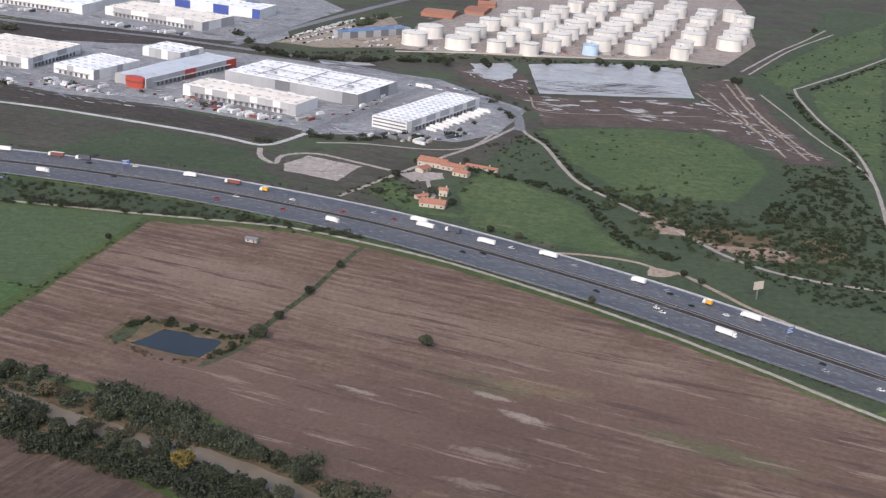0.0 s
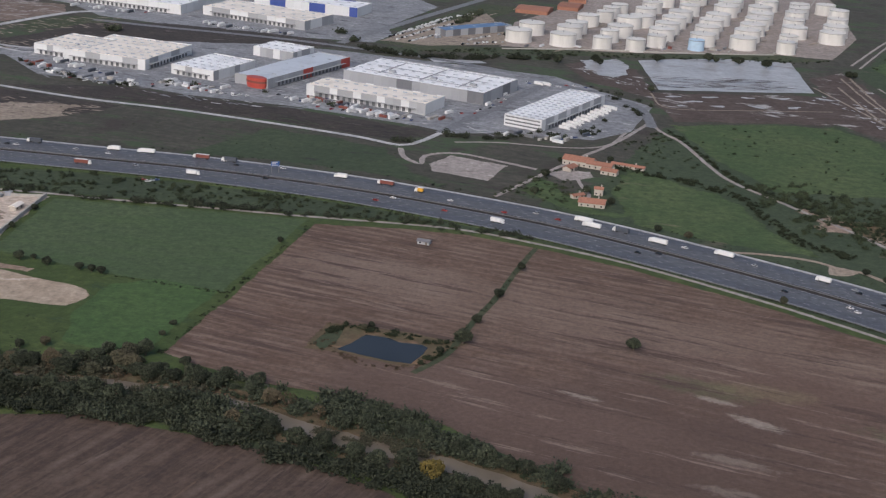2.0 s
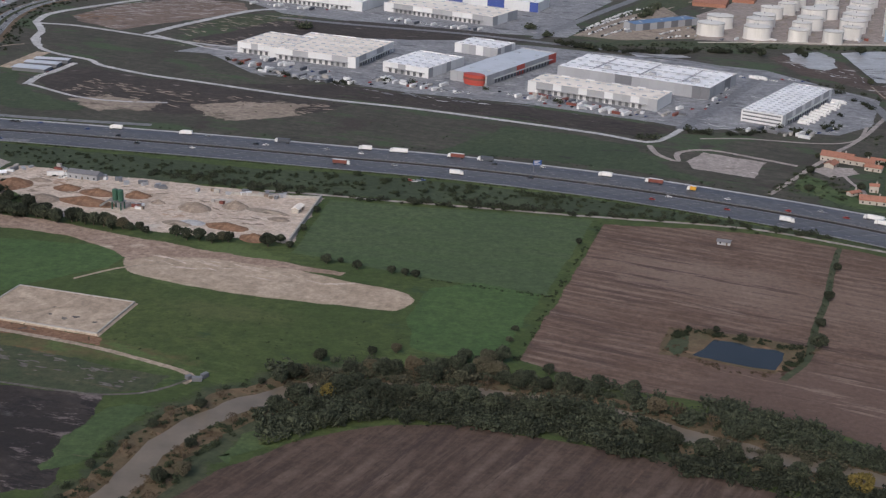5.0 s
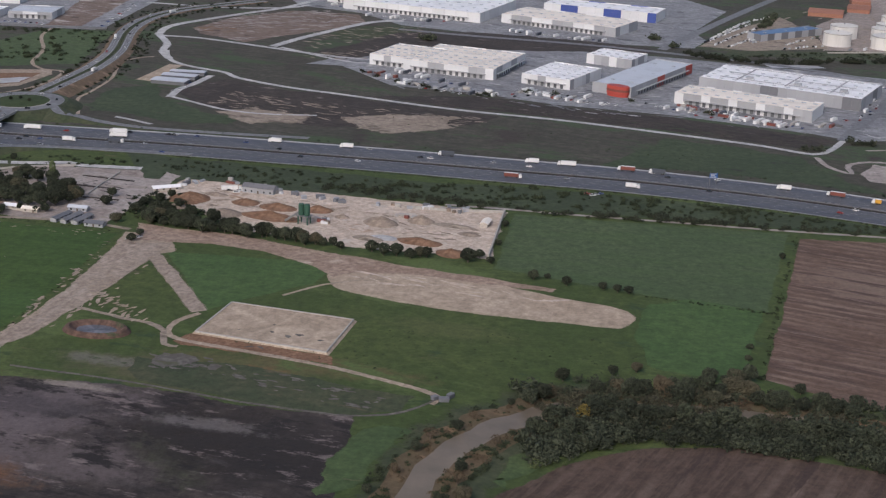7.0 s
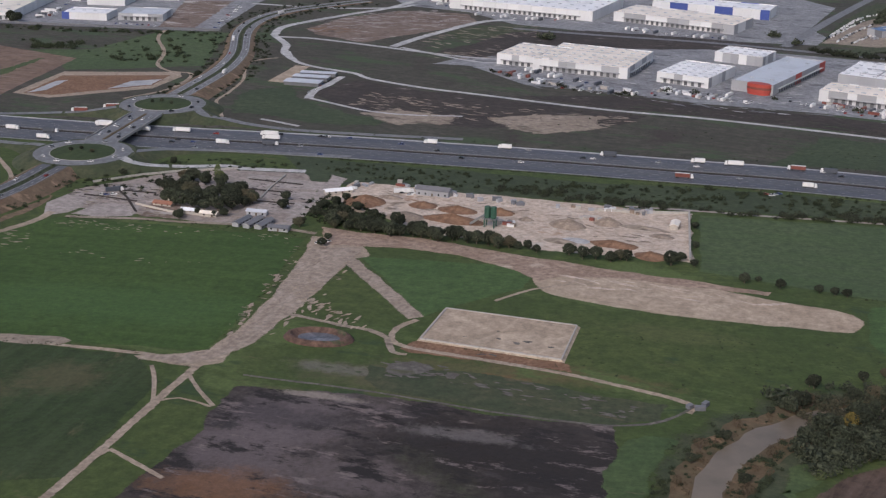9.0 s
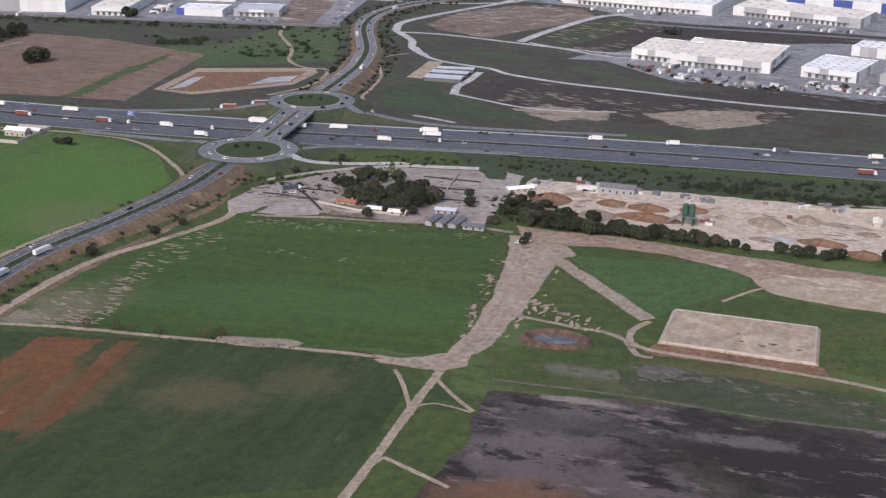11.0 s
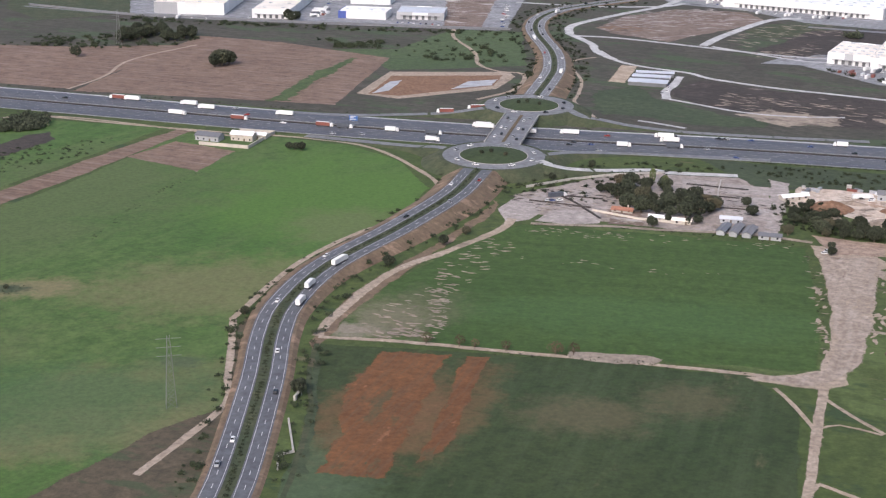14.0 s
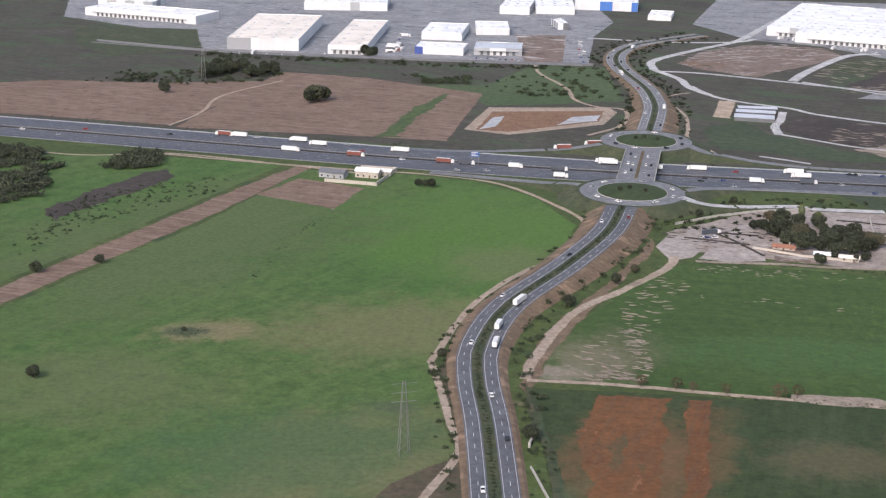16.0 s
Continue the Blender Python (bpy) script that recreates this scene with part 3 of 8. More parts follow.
def dashes(pts, offset, on, off, width, z, material, name="lane_marking"):
    """Painted dashes along a smooth line."""
    line = spline([(*q, 0.0) if len(q) == 2 else q for q in pts], 2.0)
    seg = np.linalg.norm(np.diff(line[:, :2], axis=0), axis=1)
    run = np.r_[0, np.cumsum(seg)]
    grid = lambda s: np.array([np.interp(s, run, line[:, k]) for k in range(3)])
    v, f, s = [], [], abs(offset) * 2.37 % (on + off)
    while s + on < run[-1]:
        a, b = grid(s), grid(s + on)
        d = (b - a)[:2] / np.linalg.norm((b - a)[:2])
        n2 = np.array([-d[1], d[0]])
        k = len(v)
        for p, o in ((a, offset - width / 2), (b, offset - width / 2), (b, offset + width / 2), (a, offset + width / 2)):
            v.append((*(p[:2] + n2 * o), p[2] + z))
        f.append((k, k + 1, k + 2, k + 3))
        s += on + off
    return link_mesh(name, v, f, material)

# ---- the land ----
g = Mesh()
xs = [-7000, -3000, -1600, -800, 0, 700, 3000, 7000]
ys = [-4000, -500, 500, 1000, 1500, 2300, 4000, 8000]
g.v = [(x, y, 0.0) for y in ys for x in xs]
g.f = [(j * 8 + i, j * 8 + i + 1, j * 8 + i + 9, j * 8 + i + 8) for j in range(7) for i in range(7)]
tagged(new("ground", g.mesh("ground", MEADOW)), "rough green meadow land reaching the horizon", "ground", kind="structure")

MOTORWAY = [(-2900, 1640), (-2200, 1492), (-1670, 1296), (-1436, 1264), (-1254, 1235), (-1084, 1208), (-949, 1192), (-836, 1185), (-703, 1180), (-619, 1173), (-527, 1165), (-434, 1154), (-344, 1144), (-255, 1126), (-180, 1105), (-82, 1068), (-14, 1035), (71, 983), (148, 931), (219, 874), (287, 820), (433, 700), (700, 410), (1100, 40)]

patch("field_scrub_north", [(-3000, 1700), (-1671, 1333), (-1263, 1273), (-945, 1229), (-709, 1215), (-439, 1189), (-267, 1163), (-94, 1108), (62, 1017), (208, 916), (335, 828), (720, 739), (1487, 1284), (1600, 3500), (-3000, 3500)], 0.03, SCRUB, "dry olive scrub land beyond the motorway", "scrubland")
patch("field_green_east", [(-60, 1105), (0, 1180), (40, 1300), (70, 1380), (100, 1400), (255, 1434), (322, 1328), (365, 1329), (345, 1500), (330, 1700), (420, 1900), (560, 2300), (900, 2300), (900, 900), (480, 800), (335, 835), (208, 922), (62, 1024), (-20, 1065)], 0.04, NORTH_GRASS, "coarse green pasture land east of the warehouses", "field", rough=6, worn=9)

MEADOW_EAST = land("pasture_grass", (0.056, 0.095, 0.033), (0.09, 0.122, 0.046), (0.13, 0.12, 0.068), 0.62, big=0.012, mid=0.12)

# fields south of the motorway
patch("field_ploughed_1", [(-223, 1020), (-250, 894), (-279, 766), (-230, 738), (-164, 722), (-121, 704), (-86, 673), (-43, 638), (-3, 605), (65, 578), (345, 560), (350, 685), (274, 752), (194, 827), (105, 901), (10, 965), (-59, 999), (-108, 1018), (-156, 1023)], 0.06, PLOUGH, "bare brown ploughed field with pale furrows", "field")
patch("field_ploughed_2", [(-444, 558), (-419, 615), (-385, 653), (-351, 674), (-306, 684), (-230, 667), (-193, 655), (-152, 633), (-110, 609), (-79, 569), (-199, 483), (-350, 470)], 0.06, PLOUGH_DARK, "damp dark brown ploughed field beside the river", "field")
patch("field_crop_1", [(-426, 1041), (-226, 1030), (-261, 868), (-343, 887), (-434, 919)], 0.06, CROP, "dark green young crop field", "field")
patch("field_crop_2", [(-652, 918), (-543, 914), (-535, 895), (-541, 872), (-580, 836), (-597, 815), (-613, 843)], 0.06, MEADOW_FRESH, "small green meadow beside the dirt road", "field")
patch("field_meadow_fresh", [(-337, 874), (-307, 886), (-264, 871), (-275, 813), (-286, 767), (-316, 763), (-340, 774), (-346, 819)], 0.06, MEADOW_FRESH, "fresh green mown meadow beside the ploughed field", "field", rough=3)
patch("field_crop_3", [(-869, 965), (-787, 961), (-689, 947), (-695, 843), (-706, 750), (-783, 750), (-848, 754), (-899, 754), (-955, 759), (-951, 800), (-937, 843), (-914, 893), (-894, 935)], 0.06, CROP_THICK, "flat dense green crop field", "field", rough=2.2)
patch("field_crop_4", [(-959, 751), (-830, 751), (-742, 742), (-719, 709), (-726, 660), (-732, 602), (-835, 573), (-943, 568), (-945, 634)], 0.06, CROP_THIN, "thin green crop field with bare reddish spots", "field")
patch("field_bare_red_1", [(-925, 745), (-889, 746), (-891, 702), (-896, 655), (-900, 613), (-933, 608), (-930, 650), (-938, 680), (-933, 715)], 0.12, RED_SOIL, "bare reddish soil in the thin crop", "field", rough=5, worn=6)
patch("field_bare_red_2", [(-883, 744), (-868, 745), (-874, 674), (-882, 629), (-892, 625), (-888, 678)], 0.12, RED_SOIL, "bare reddish strip in the thin crop", "field", rough=3, worn=4)
patch("field_crop_5", [(-1076, 1159), (-1011, 1144), (-966, 1105), (-936, 1037), (-942, 971), (-967, 932), (-1000, 837), (-1007, 780), (-992, 700), (-985, 673), (-995, 630), (-1004, 599), (-1030, 537), (-1323, 521), (-1283, 737), (-1257, 816), (-1191, 996), (-1149, 1157)], 0.06, CROP_BRIGHT, "large bright green crop field with dry streaks", "field")
patch("field_strip_bare", [(-1337, 656), (-1271, 853), (-1184, 1102), (-1156, 1173), (-1142, 1163), (-1191, 1000), (-1257, 820), (-1318, 647)], 0.09, PLOUGH_FAR, "long strip of bare pale soil", "field")
patch("field_bare_brown", [(-1171, 1079), (-1147, 1132), (-1092, 1111), (-1105, 1048)], 0.12, PLOUGH_FAR, "bare brown plot beside the villa", "field")
patch("field_green_far", [(-1441, 1029), (-1362, 1170), (-1288, 1183), (-1165, 1173), (-1187, 1101), (-1273, 853), (-1341, 655), (-1464, 647)], 0.04, CROP_BRIGHT, "grass strip with dark tufts", "field")
patch("field_burnt", [(-685, 709), (-640, 711), (-599, 708), (-553, 695), (-488, 692), (-485, 641), (-485, 592), (-556, 560), (-726, 573), (-704, 597), (-691, 652)], 0.07, BLACK_SOIL, "blackened fallow field with ash-grey drifts", "field", rough=4)
patch("field_olive", [(-621, 747), (-548, 742), (-462, 717), (-465, 697), (-500, 683), (-609, 713), (-620, 727)], 0.05, GRASS_BANK, "rough olive grass strip with puddles", "field", rough=3)
patch("field_wet_patch_1", [(-611, 749), (-596, 755), (-584, 745), (-593, 733), (-607, 734)], 0.12, DULL_MUD, "pale dried puddle in the grass", "puddle", rough=3, smooth=True)
patch("field_wet_patch_2", [(-578, 742), (-567, 740), (-569, 731), (-578, 733)], 0.12, DULL_MUD, "pale dried puddle in the grass", "puddle", rough=2, smooth=True)

# pond and its banks
patch("field_pond_bank", [(-200, 786), (-190, 831), (-133, 823), (-110, 813), (-99, 811), (-114, 792), (-134, 768), (-177, 783)], 0.10, BANK, "dry grass bank round the pond", "bank")
patch("field_pond_grass", [(-195, 795), (-187, 824), (-176, 824), (-178, 796), (-187, 783)], 0.13, GRASS_BANK, "green corner of the pond bank", "bank")
patch("water_pond", [(-178, 789), (-171, 799), (-163, 814), (-149, 811), (-142, 805), (-128, 804), (-125, 800), (-127, 790), (-133, 775), (-150, 778)], 0.16, POND, "still dark pond reflecting the sky", "pond", rough=1.0, worn=1.5)

# river
RIVER_LINE = [(-483, 516), (-457, 588), (-452, 620), (-443, 649), (-421, 684), (-397, 706), (-374, 718), (-332, 719), (-286, 717), (-246, 712), (-210, 697), (-170, 676), (-117, 657), (-82, 641), (-49, 617), (-7, 571), (47, 490)]
tagged(new("bank_river", strip_mesh("bank_river", RIVER_LINE, 19, -19, 0.10, BANK, 6.0)), "brown reedy river bank", "bank", kind="structure")
tagged(new("water_river", strip_mesh("water_river", RIVER_LINE, 7.5, -7.5, 0.16, RIVER, 3.0)), "narrow river of grey-brown muddy water", "river", kind="structure")
patch("field_river_meadow", [(-489, 666), (-461, 682), (-470, 645), (-480, 612), (-498, 610)], 0.08, MEADOW_EAST, "fresh grass beside the river", "field", rough=6, smooth=True)
patch("field_river_meadow_2", [(-410, 654), (-392, 670), (-378, 667), (-402, 638), (-417, 626)], 0.12, MEADOW_EAST, "fresh grass among the river trees", "field", rough=6, smooth=True)

# works yard, oval, pad
patch("yard_sand", [(-696, 1037), (-679, 1084), (-557, 1064), (-428, 1043), (-435, 935), (-503, 942), (-534, 945), (-556, 957), (-612, 965), (-637, 993), (-661, 1015)], 0.08, SAND, "sandy builders' yard with wheel marks", "yard", rough=3)
patch("field_oval_pad", [(-539, 894), (-533, 913), (-496, 913), (-447, 900), (-386, 874), (-353, 863), (-341, 848), (-349, 831), (-365, 827), (-453, 839), (-518, 859), (-534, 874)], 0.12, GRAVEL, "long rounded levelled gravel field", "levelled ground", rough=1.2, smooth=True)
patch("field_pad_slope", [(-600, 781), (-607, 769), (-599, 763), (-510, 749), (-511, 761), (-517, 764), (-594, 784)], 0.10, HEAP_RED, "raw reddish earth slope below the gravel pad", "bank")
patch("road_dirt_main", [(-689, 952), (-668, 949), (-648, 936), (-641, 917), (-662, 896), (-671, 861), (-682, 808), (-691, 765), (-694, 737), (-707, 727), (-740, 733), (-745, 739), (-708, 754), (-699, 789), (-692, 840), (-687, 900)], 0.16, DIRT, "broad pale dirt road with tyre marks", "track", rough=2.0)
patch("yard_dirt_cross", [(-685, 973), (-652, 966), (-615, 960), (-563, 941), (-524, 928), (-487, 916), (-430, 902), (-389, 888), (-392, 880), (-439, 888), (-484, 897), (-519, 895), (-533, 884), (-548, 901), (-587, 925), (-624, 934), (-653, 933), (-678, 934)], 0.17, DAMP_DIRT, "reddish muddy ground along the yard's trees", "mud", rough=2)
track("track_1", [(-659, 912), (-646, 892), (-624, 855), (-601, 815)], 12, 0.17, APRON, "wide rutted dirt track to the gravel pad", wander=2.5)
track("track_2", [(-600, 812), (-610, 798), (-611, 781), (-602, 772), (-578, 765), (-543, 756), (-510, 746), (-482, 735), (-459, 724), (-450, 717), (-453, 708)], 4.5, 0.20, DIRT, "narrow winding dirt track below the gravel pad")
track("track_3", [(-558, 849), (-536, 872), (-514, 885), (-509, 898)], 3, 0.17, DIRT, "faint path between the gravel fields")
track("track_44", [(-450, 716), (-459, 704), (-473, 693), (-492, 689), (-510, 690), (-552, 697), (-615, 712), (-681, 723)], 2.4, 0.21, DULL_MUD, "faint muddy track along the burnt field", wander=0.8)
track("track_4", [(-707, 734), (-713, 704), (-719, 672), (-727, 628), (-738, 578), (-761, 507)], 5.5, 0.20, DIRT, "pale dirt track between crop fields")
track("track_5", [(-731, 728), (-724, 709), (-719, 689), (-716, 676)], 2.8, 0.22, DIRT, "short dirt link between tracks")
track("track_6", [(-709, 719), (-698, 700), (-687, 684)], 2.8, 0.22, DIRT, "short dirt link between tracks")
track("track_7", [(-716, 685), (-706, 691), (-688, 683)], 2, 0.24, DIRT, "faint curved wheel track in the grass")
track("track_8", [(-723, 632), (-717, 628), (-707, 621), (-691, 608)], 3, 0.22, DIRT, "dirt track branching off between fields")
track("track_9", [(-959, 758), (-915, 758), (-872, 754), (-830, 751), (-782, 747), (-742, 743), (-725, 739), (-708, 738)], 4.5, 0.20, DIRT, "pale dirt track between two crop fields")
patch("field_spoil", [(-831, 758), (-813, 761), (-786, 759), (-783, 750), (-800, 744), (-829, 747)], 0.24, PALE_EARTH, "low bank of pale spoil beside the track", "spoil", smooth=True)
track("track_10", [(-960, 759), (-957, 786), (-948, 823), (-935, 864), (-909, 904), (-881, 949), (-874, 975)], 7, 0.21, DIRT, "dirt track at the foot of the road bank", wander=2.0)
track("track_11", [(-958, 749), (-954, 709), (-945, 670), (-941, 623), (-939, 582)], 3, 0.2, GRASS_BANK, "grassy path beside the road")
patch("field_road_scrub", [(-1006, 768), (-1000, 797), (-995, 802), (-990, 755), (-984, 707), (-978, 677), (-973, 644), (-967, 604), (-975, 520), (-1080, 500), (-1018, 623), (-1012, 639), (-985, 672), (-993, 706), (-1000, 739)], 0.10, BROWN_WEEDS, "dark brown weedy ground between track and road", "verge", rough=2)
patch("field_road_grass", [(-960, 745), (-955, 746), (-948, 706), (-939, 660), (-933, 608), (-942, 607), (-945, 648), (-952, 693)], 0.10, NORTH_GRASS, "pale grassy strip beside the road", "verge", rough=2)
patch("field_road_bare", [(-889, 1016), (-882, 995), (-901, 936), (-928, 858), (-942, 814), (-951, 768), (-956, 737), (-963, 751), (-961, 773), (-955, 821), (-935, 878), (-904, 961)], 0.11, ROAD_BANK, "bare reddish ground along the road bank", "bank", rough=3, worn=4)
track("track_12", [(-1288, 1193), (-1203, 1176), (-1117, 1164), (-1049, 1157), (-996, 1138), (-956, 1090), (-931, 1039), (-942, 971), (-967, 932), (-989, 882), (-1000, 837), (-1008, 782), (-1008, 773), (-1000, 739), (-992, 700), (-985, 673), (-995, 630), (-1004, 599)], 4.5, 0.20, DIRT, "dirt track round the bright crop field")
track("track_13", [(-476, 1053), (-427, 1050), (-390, 1046), (-343, 1043), (-275, 1038), (-232, 1035), (-157, 1032), (-109, 1026), (-59, 1007), (10, 974), (105, 909), (194, 834), (271, 760), (415, 635)], 4.5, 0.18, PLOT_SLAB, "pale dirt road beside the motorway")
track("track_14", [(-57, 995), (-71, 945), (-84, 892), (-98, 847), (-106, 817), (-113, 791), (-131, 762)], 5, 0.14, GRASS_BANK, "grassy baulk between two ploughed fields")
patch("field_verge", [(-716, 1074), (-617, 1105), (-433, 1113), (-343, 1103), (-254, 1087), (-179, 1066), (-81, 1029), (-13, 995), (72, 943), (150, 891), (220, 834), (288, 780), (267, 766), (193, 839), (105, 913), (10, 978), (-59, 1012), (-157, 1036), (-275, 1042), (-427, 1054), (-536, 1060)], 0.05, VERGE, "dark scrubby verge beside the motorway", "verge")

# settlement ground
patch("yard_settlement", [(-874, 989), (-878, 1030), (-856, 1053), (-811, 1092), (-775, 1109), (-713, 1112), (-697, 1098), (-702, 1038), (-704, 977), (-706, 964), (-757, 965), (-820, 978)], 0.09, OLD_PLOTS, "pale trampled ground of a smallholding", "yard", rough=2)
patch("yard_settlement_field", [(-763, 1107), (-710, 1096), (-709, 1023), (-719, 1001), (-742, 1031), (-764, 1072)], 0.12, OLD_PLOTS, "grey worn plots divided by low banks", "yard", rough=1.0)
for q in ([(-886, 996), (-875, 1027), (-855, 1042), (-851, 1007), (-863, 974), (-878, 964)], [(-854, 1042), (-818, 1059), (-815, 1017), (-832, 1004), (-849, 1007)], [(-861, 972), (-850, 1002), (-832, 1001), (-817, 1010), (-817, 974), (-839, 968)],
          [(-762, 1091), (-735, 1086), (-740, 1049), (-761, 1057)], [(-733, 1083), (-693, 1077), (-699, 1056), (-737, 1055)], [(-737, 1051), (-699, 1051), (-704, 1029), (-739, 1029)], [(-738, 1025), (-704, 1025), (-708, 996), (-736, 997)]):
    patch("yard_plot", q, 0.2, PLOT_SLAB, "pale trampled plot divided by low banks", "yard", rough=1.2, worn=1.6)
patch("yard_rubble", [(-815, 1007), (-789, 1014), (-789, 971), (-814, 972)], 0.2, PLOT_EARTH, "brown rubble ground of a derelict farm", "yard", rough=2.5)
patch("yard_lane", [(-699, 1102), (-683, 1090), (-689, 1042), (-704, 964), (-716, 967), (-706, 1026)], 0.2, PLOT_SLAB, "pale lane between the old plots and the sandy yard", "yard", rough=2)
track("track_42", [(-862, 967), (-839, 967), (-813, 969), (-783, 967), (-739, 967), (-710, 964), (-685, 956)], 5, 0.26, PALE_EARTH, "pale lane along the crop's edge", wander=1.2)

# motorway
def carriageway(name, a, b, label):
    tarmac = tagged(new(name, strip_mesh(name, MOTORWAY, a, b, 0.30, ASPHALT, step=14.0)), label, "motorway", kind="structure")
    for n in range(1, 5):
        o = a + (b - a) * (n + 0.4) / 5.8
        tagged(part("lane_marking", dashes(MOTORWAY[2:-2], o, 5, 12, 0.18, 0.34, WHITE_LINE), tarmac, "white lane dashes"), kind="stuff")
    for o in (a + (0.8 if b > a else -0.8), b - (0.8 if b > a else -0.8)):
        tagged(part("edge_line", dashes(MOTORWAY[2:-2], o, 30, 0.2, 0.3, 0.34, WHITE_LINE), tarmac, "white edge line"), kind="stuff")
    return tarmac


carriageway("road_1", 33, 4, "northern motorway carriageway of dark wet asphalt")
carriageway("road_2", -33, -4, "southern motorway carriageway of dark wet asphalt")
for n, (a, b) in enumerate(((20.5, 7.5), (-7.5, -20.5))):
    tagged(new(f"road_wear_{n + 1}", strip_mesh(f"road_wear_{n + 1}", MOTORWAY, a, b, 0.315, ASPHALT_MID, 0.6, step=14.0)), "worn paler running lanes of the motorway", "road surface", kind="structure")
tagged(new("road_median", strip_mesh("road_median", MOTORWAY, 4, -4, 0.28, DARK_EARTH, step=14.0)), "narrow motorway median with dry plants", "median", kind="structure")
tagged(new("road_shoulder", strip_mesh("road_shoulder", MOTORWAY, 36, 33, 0.28, PALE_ROAD, step=14.0)), "pale gravel shoulder of the motorway", "shoulder", kind="structure")

# junction: roads on banks
def bank_mesh(name, pts, half, slope, material, fall=0.0):
    """A road bank: sloping sides from the road's edges down to the land."""
    line = spline(pts, 10.0)
    way = np.gradient(line[:, :2], axis=0)
    way /= np.linalg.norm(way, axis=1)[:, None]
    v, f = [], []
    for i, (p, d) in enumerate(zip(line, way)):
        s = np.array([-d[1], d[0]])
        w = half + slope * max(p[2], 0.2)
        top = p[2] + 0.02
        for o, z in ((w, 0.0), (half, top), (-half, top), (-w, 0.0)):
            v.append((*(p[:2] + s * o), z))
        if i:
            k = 4 * i
            f += [(k - 4 + j, k + j, k + j + 1, k - 3 + j) for j in range(3)]
    me = link_mesh(name, v, f, material)
    bm = bmesh.new()
    bm.from_mesh(me)
    bmesh.ops.recalc_face_normals(bm, faces=bm.faces)
    if sum(q.normal.z for q in bm.faces) < 0:
        bmesh.ops.reverse_faces(bm, faces=bm.faces)
    bm.to_mesh(me)
    bm.free()
    return me


SOUTH_ROAD = [(-967, 516, 0.5), (-966, 552, 0.6), (-963, 591, 0.7)] + [(-974, 695, 1.0), (-983, 754, 1.4), (-985, 799, 2.0), (-974, 860, 3.0), (-943, 933, 4.4), (-917, 1007, 5.4), (-906, 1069, 6.0)] 
NORTH_ROAD = [(-878, 1316, 6.0), (-870, 1398, 5.0), (-868, 1451, 4.0), (-874, 1534, 2.5), (-895, 1643, 1.5), (-900, 1706, 1.0), (-894, 1758, 1.0), (-875, 1812, 0.8), (-835, 1863, 0.8), (-791, 1909, 0.8)]
RB_SOUTH, RB_NORTH = (-898, 1109), (-882, 1278)
for name, line, label in (("road_3", SOUTH_ROAD, "curving dual carriageway of grey asphalt"), ("road_4", NORTH_ROAD, "winding dual carriageway past bare plots")):
    tagged(new("bank_" + name, bank_mesh("bank_" + name, line, 12.5, 2.0, ROAD_BANK)), "dry brown road embankment", "embankment", kind="structure")
    for a, b in ((10.8, 2.8), (-2.8, -10.8)):
        lane = tagged(new(name, strip_mesh(name, line, a, b, 0.10, ASPHALT_OLD if name == "road_4" else ASPHALT_MID, step=5.0)), label, "road", kind="structure")
        mid = (a + b) / 2
        tagged(part("lane_marking", dashes(line, mid, 4, 8, 0.3, 0.14, WHITE_LINE), lane, "white lane dashes"), kind="stuff")
        for o in (a - 0.9, b + 0.9):
            tagged(part("edge_line", dashes(line, o, 20, 0.2, 0.22, 0.14, WHITE_LINE), lane, "white edge line"), kind="stuff")
    tagged(new("median_" + name, strip_mesh("median_" + name, line, 2.8, -2.8, 0.13, GRASS_BANK, step=5.0)), "planted median strip", "median", kind="structure")


def roundabout(name, at, label):
    x, y = at
    m = Matrix.Translation((x, y, 0))
    tagged(new("bank_" + name, Mesh().ring([(54, 0.0), (41, 5.98)], 48, m=m).mesh("bank", GRASS_BANK)), "grass mound under the roundabout", "embankment", kind="structure")
    road = tagged(new(name, Mesh().ring([(38, 6.0), (37.9, 6.08), (25, 6.10)], 64, m=m).mesh(name, ASPHALT_OLD)), label, "roundabout", kind="structure")
    part("kerb", Mesh().ring([(25.6, 6.0), (25.5, 6.28), (25.1, 6.30)], 64, m=m).mesh("kerb", CONCRETE_WALL), road, "pale concrete kerb ring")
    part("island", Mesh().ring([(25.1, 6.1), (25.0, 6.32), (15, 6.9), (5, 7.3)], 48, m=m).mesh("island", CROP_THIN), road, "green grass island")


roundabout("roundabout_1", RB_SOUTH, "grey asphalt roundabout with a grass island")
roundabout("roundabout_2", RB_NORTH, "grey asphalt roundabout with a grass island")

# bridge over the motorway
(bx0, by0), (bx1, by1) = RB_SOUTH, RB_NORTH
bl = math.hypot(bx1 - bx0, by1 - by0)
bm_at = pose(bx0, by0, 0, 0, 0, math.degrees(math.atan2(by1 - by0, bx1 - bx0)))
bridge = tagged(new("road_bridge"), "concrete road bridge over the motorway", "bridge")
bridge.matrix_basis = bm_at
part("deck", Mesh().box(34, -14, 4.9, bl - 34, 14, 6.12).mesh("deck", ASPHALT_OLD), bridge, "asphalt deck")
part("median", Mesh().box(40, -1.2, 6.12, bl - 40, 1.2, 6.5).mesh("median", BANK), bridge, "dark planted strip")
for y in (-14.2, 13.7):
    part("parapet", Mesh().box(36, y, 5.0, bl - 36, y + 0.5, 7.2).mesh("parapet", CONCRETE_WALL), bridge, "pale concrete parapet")
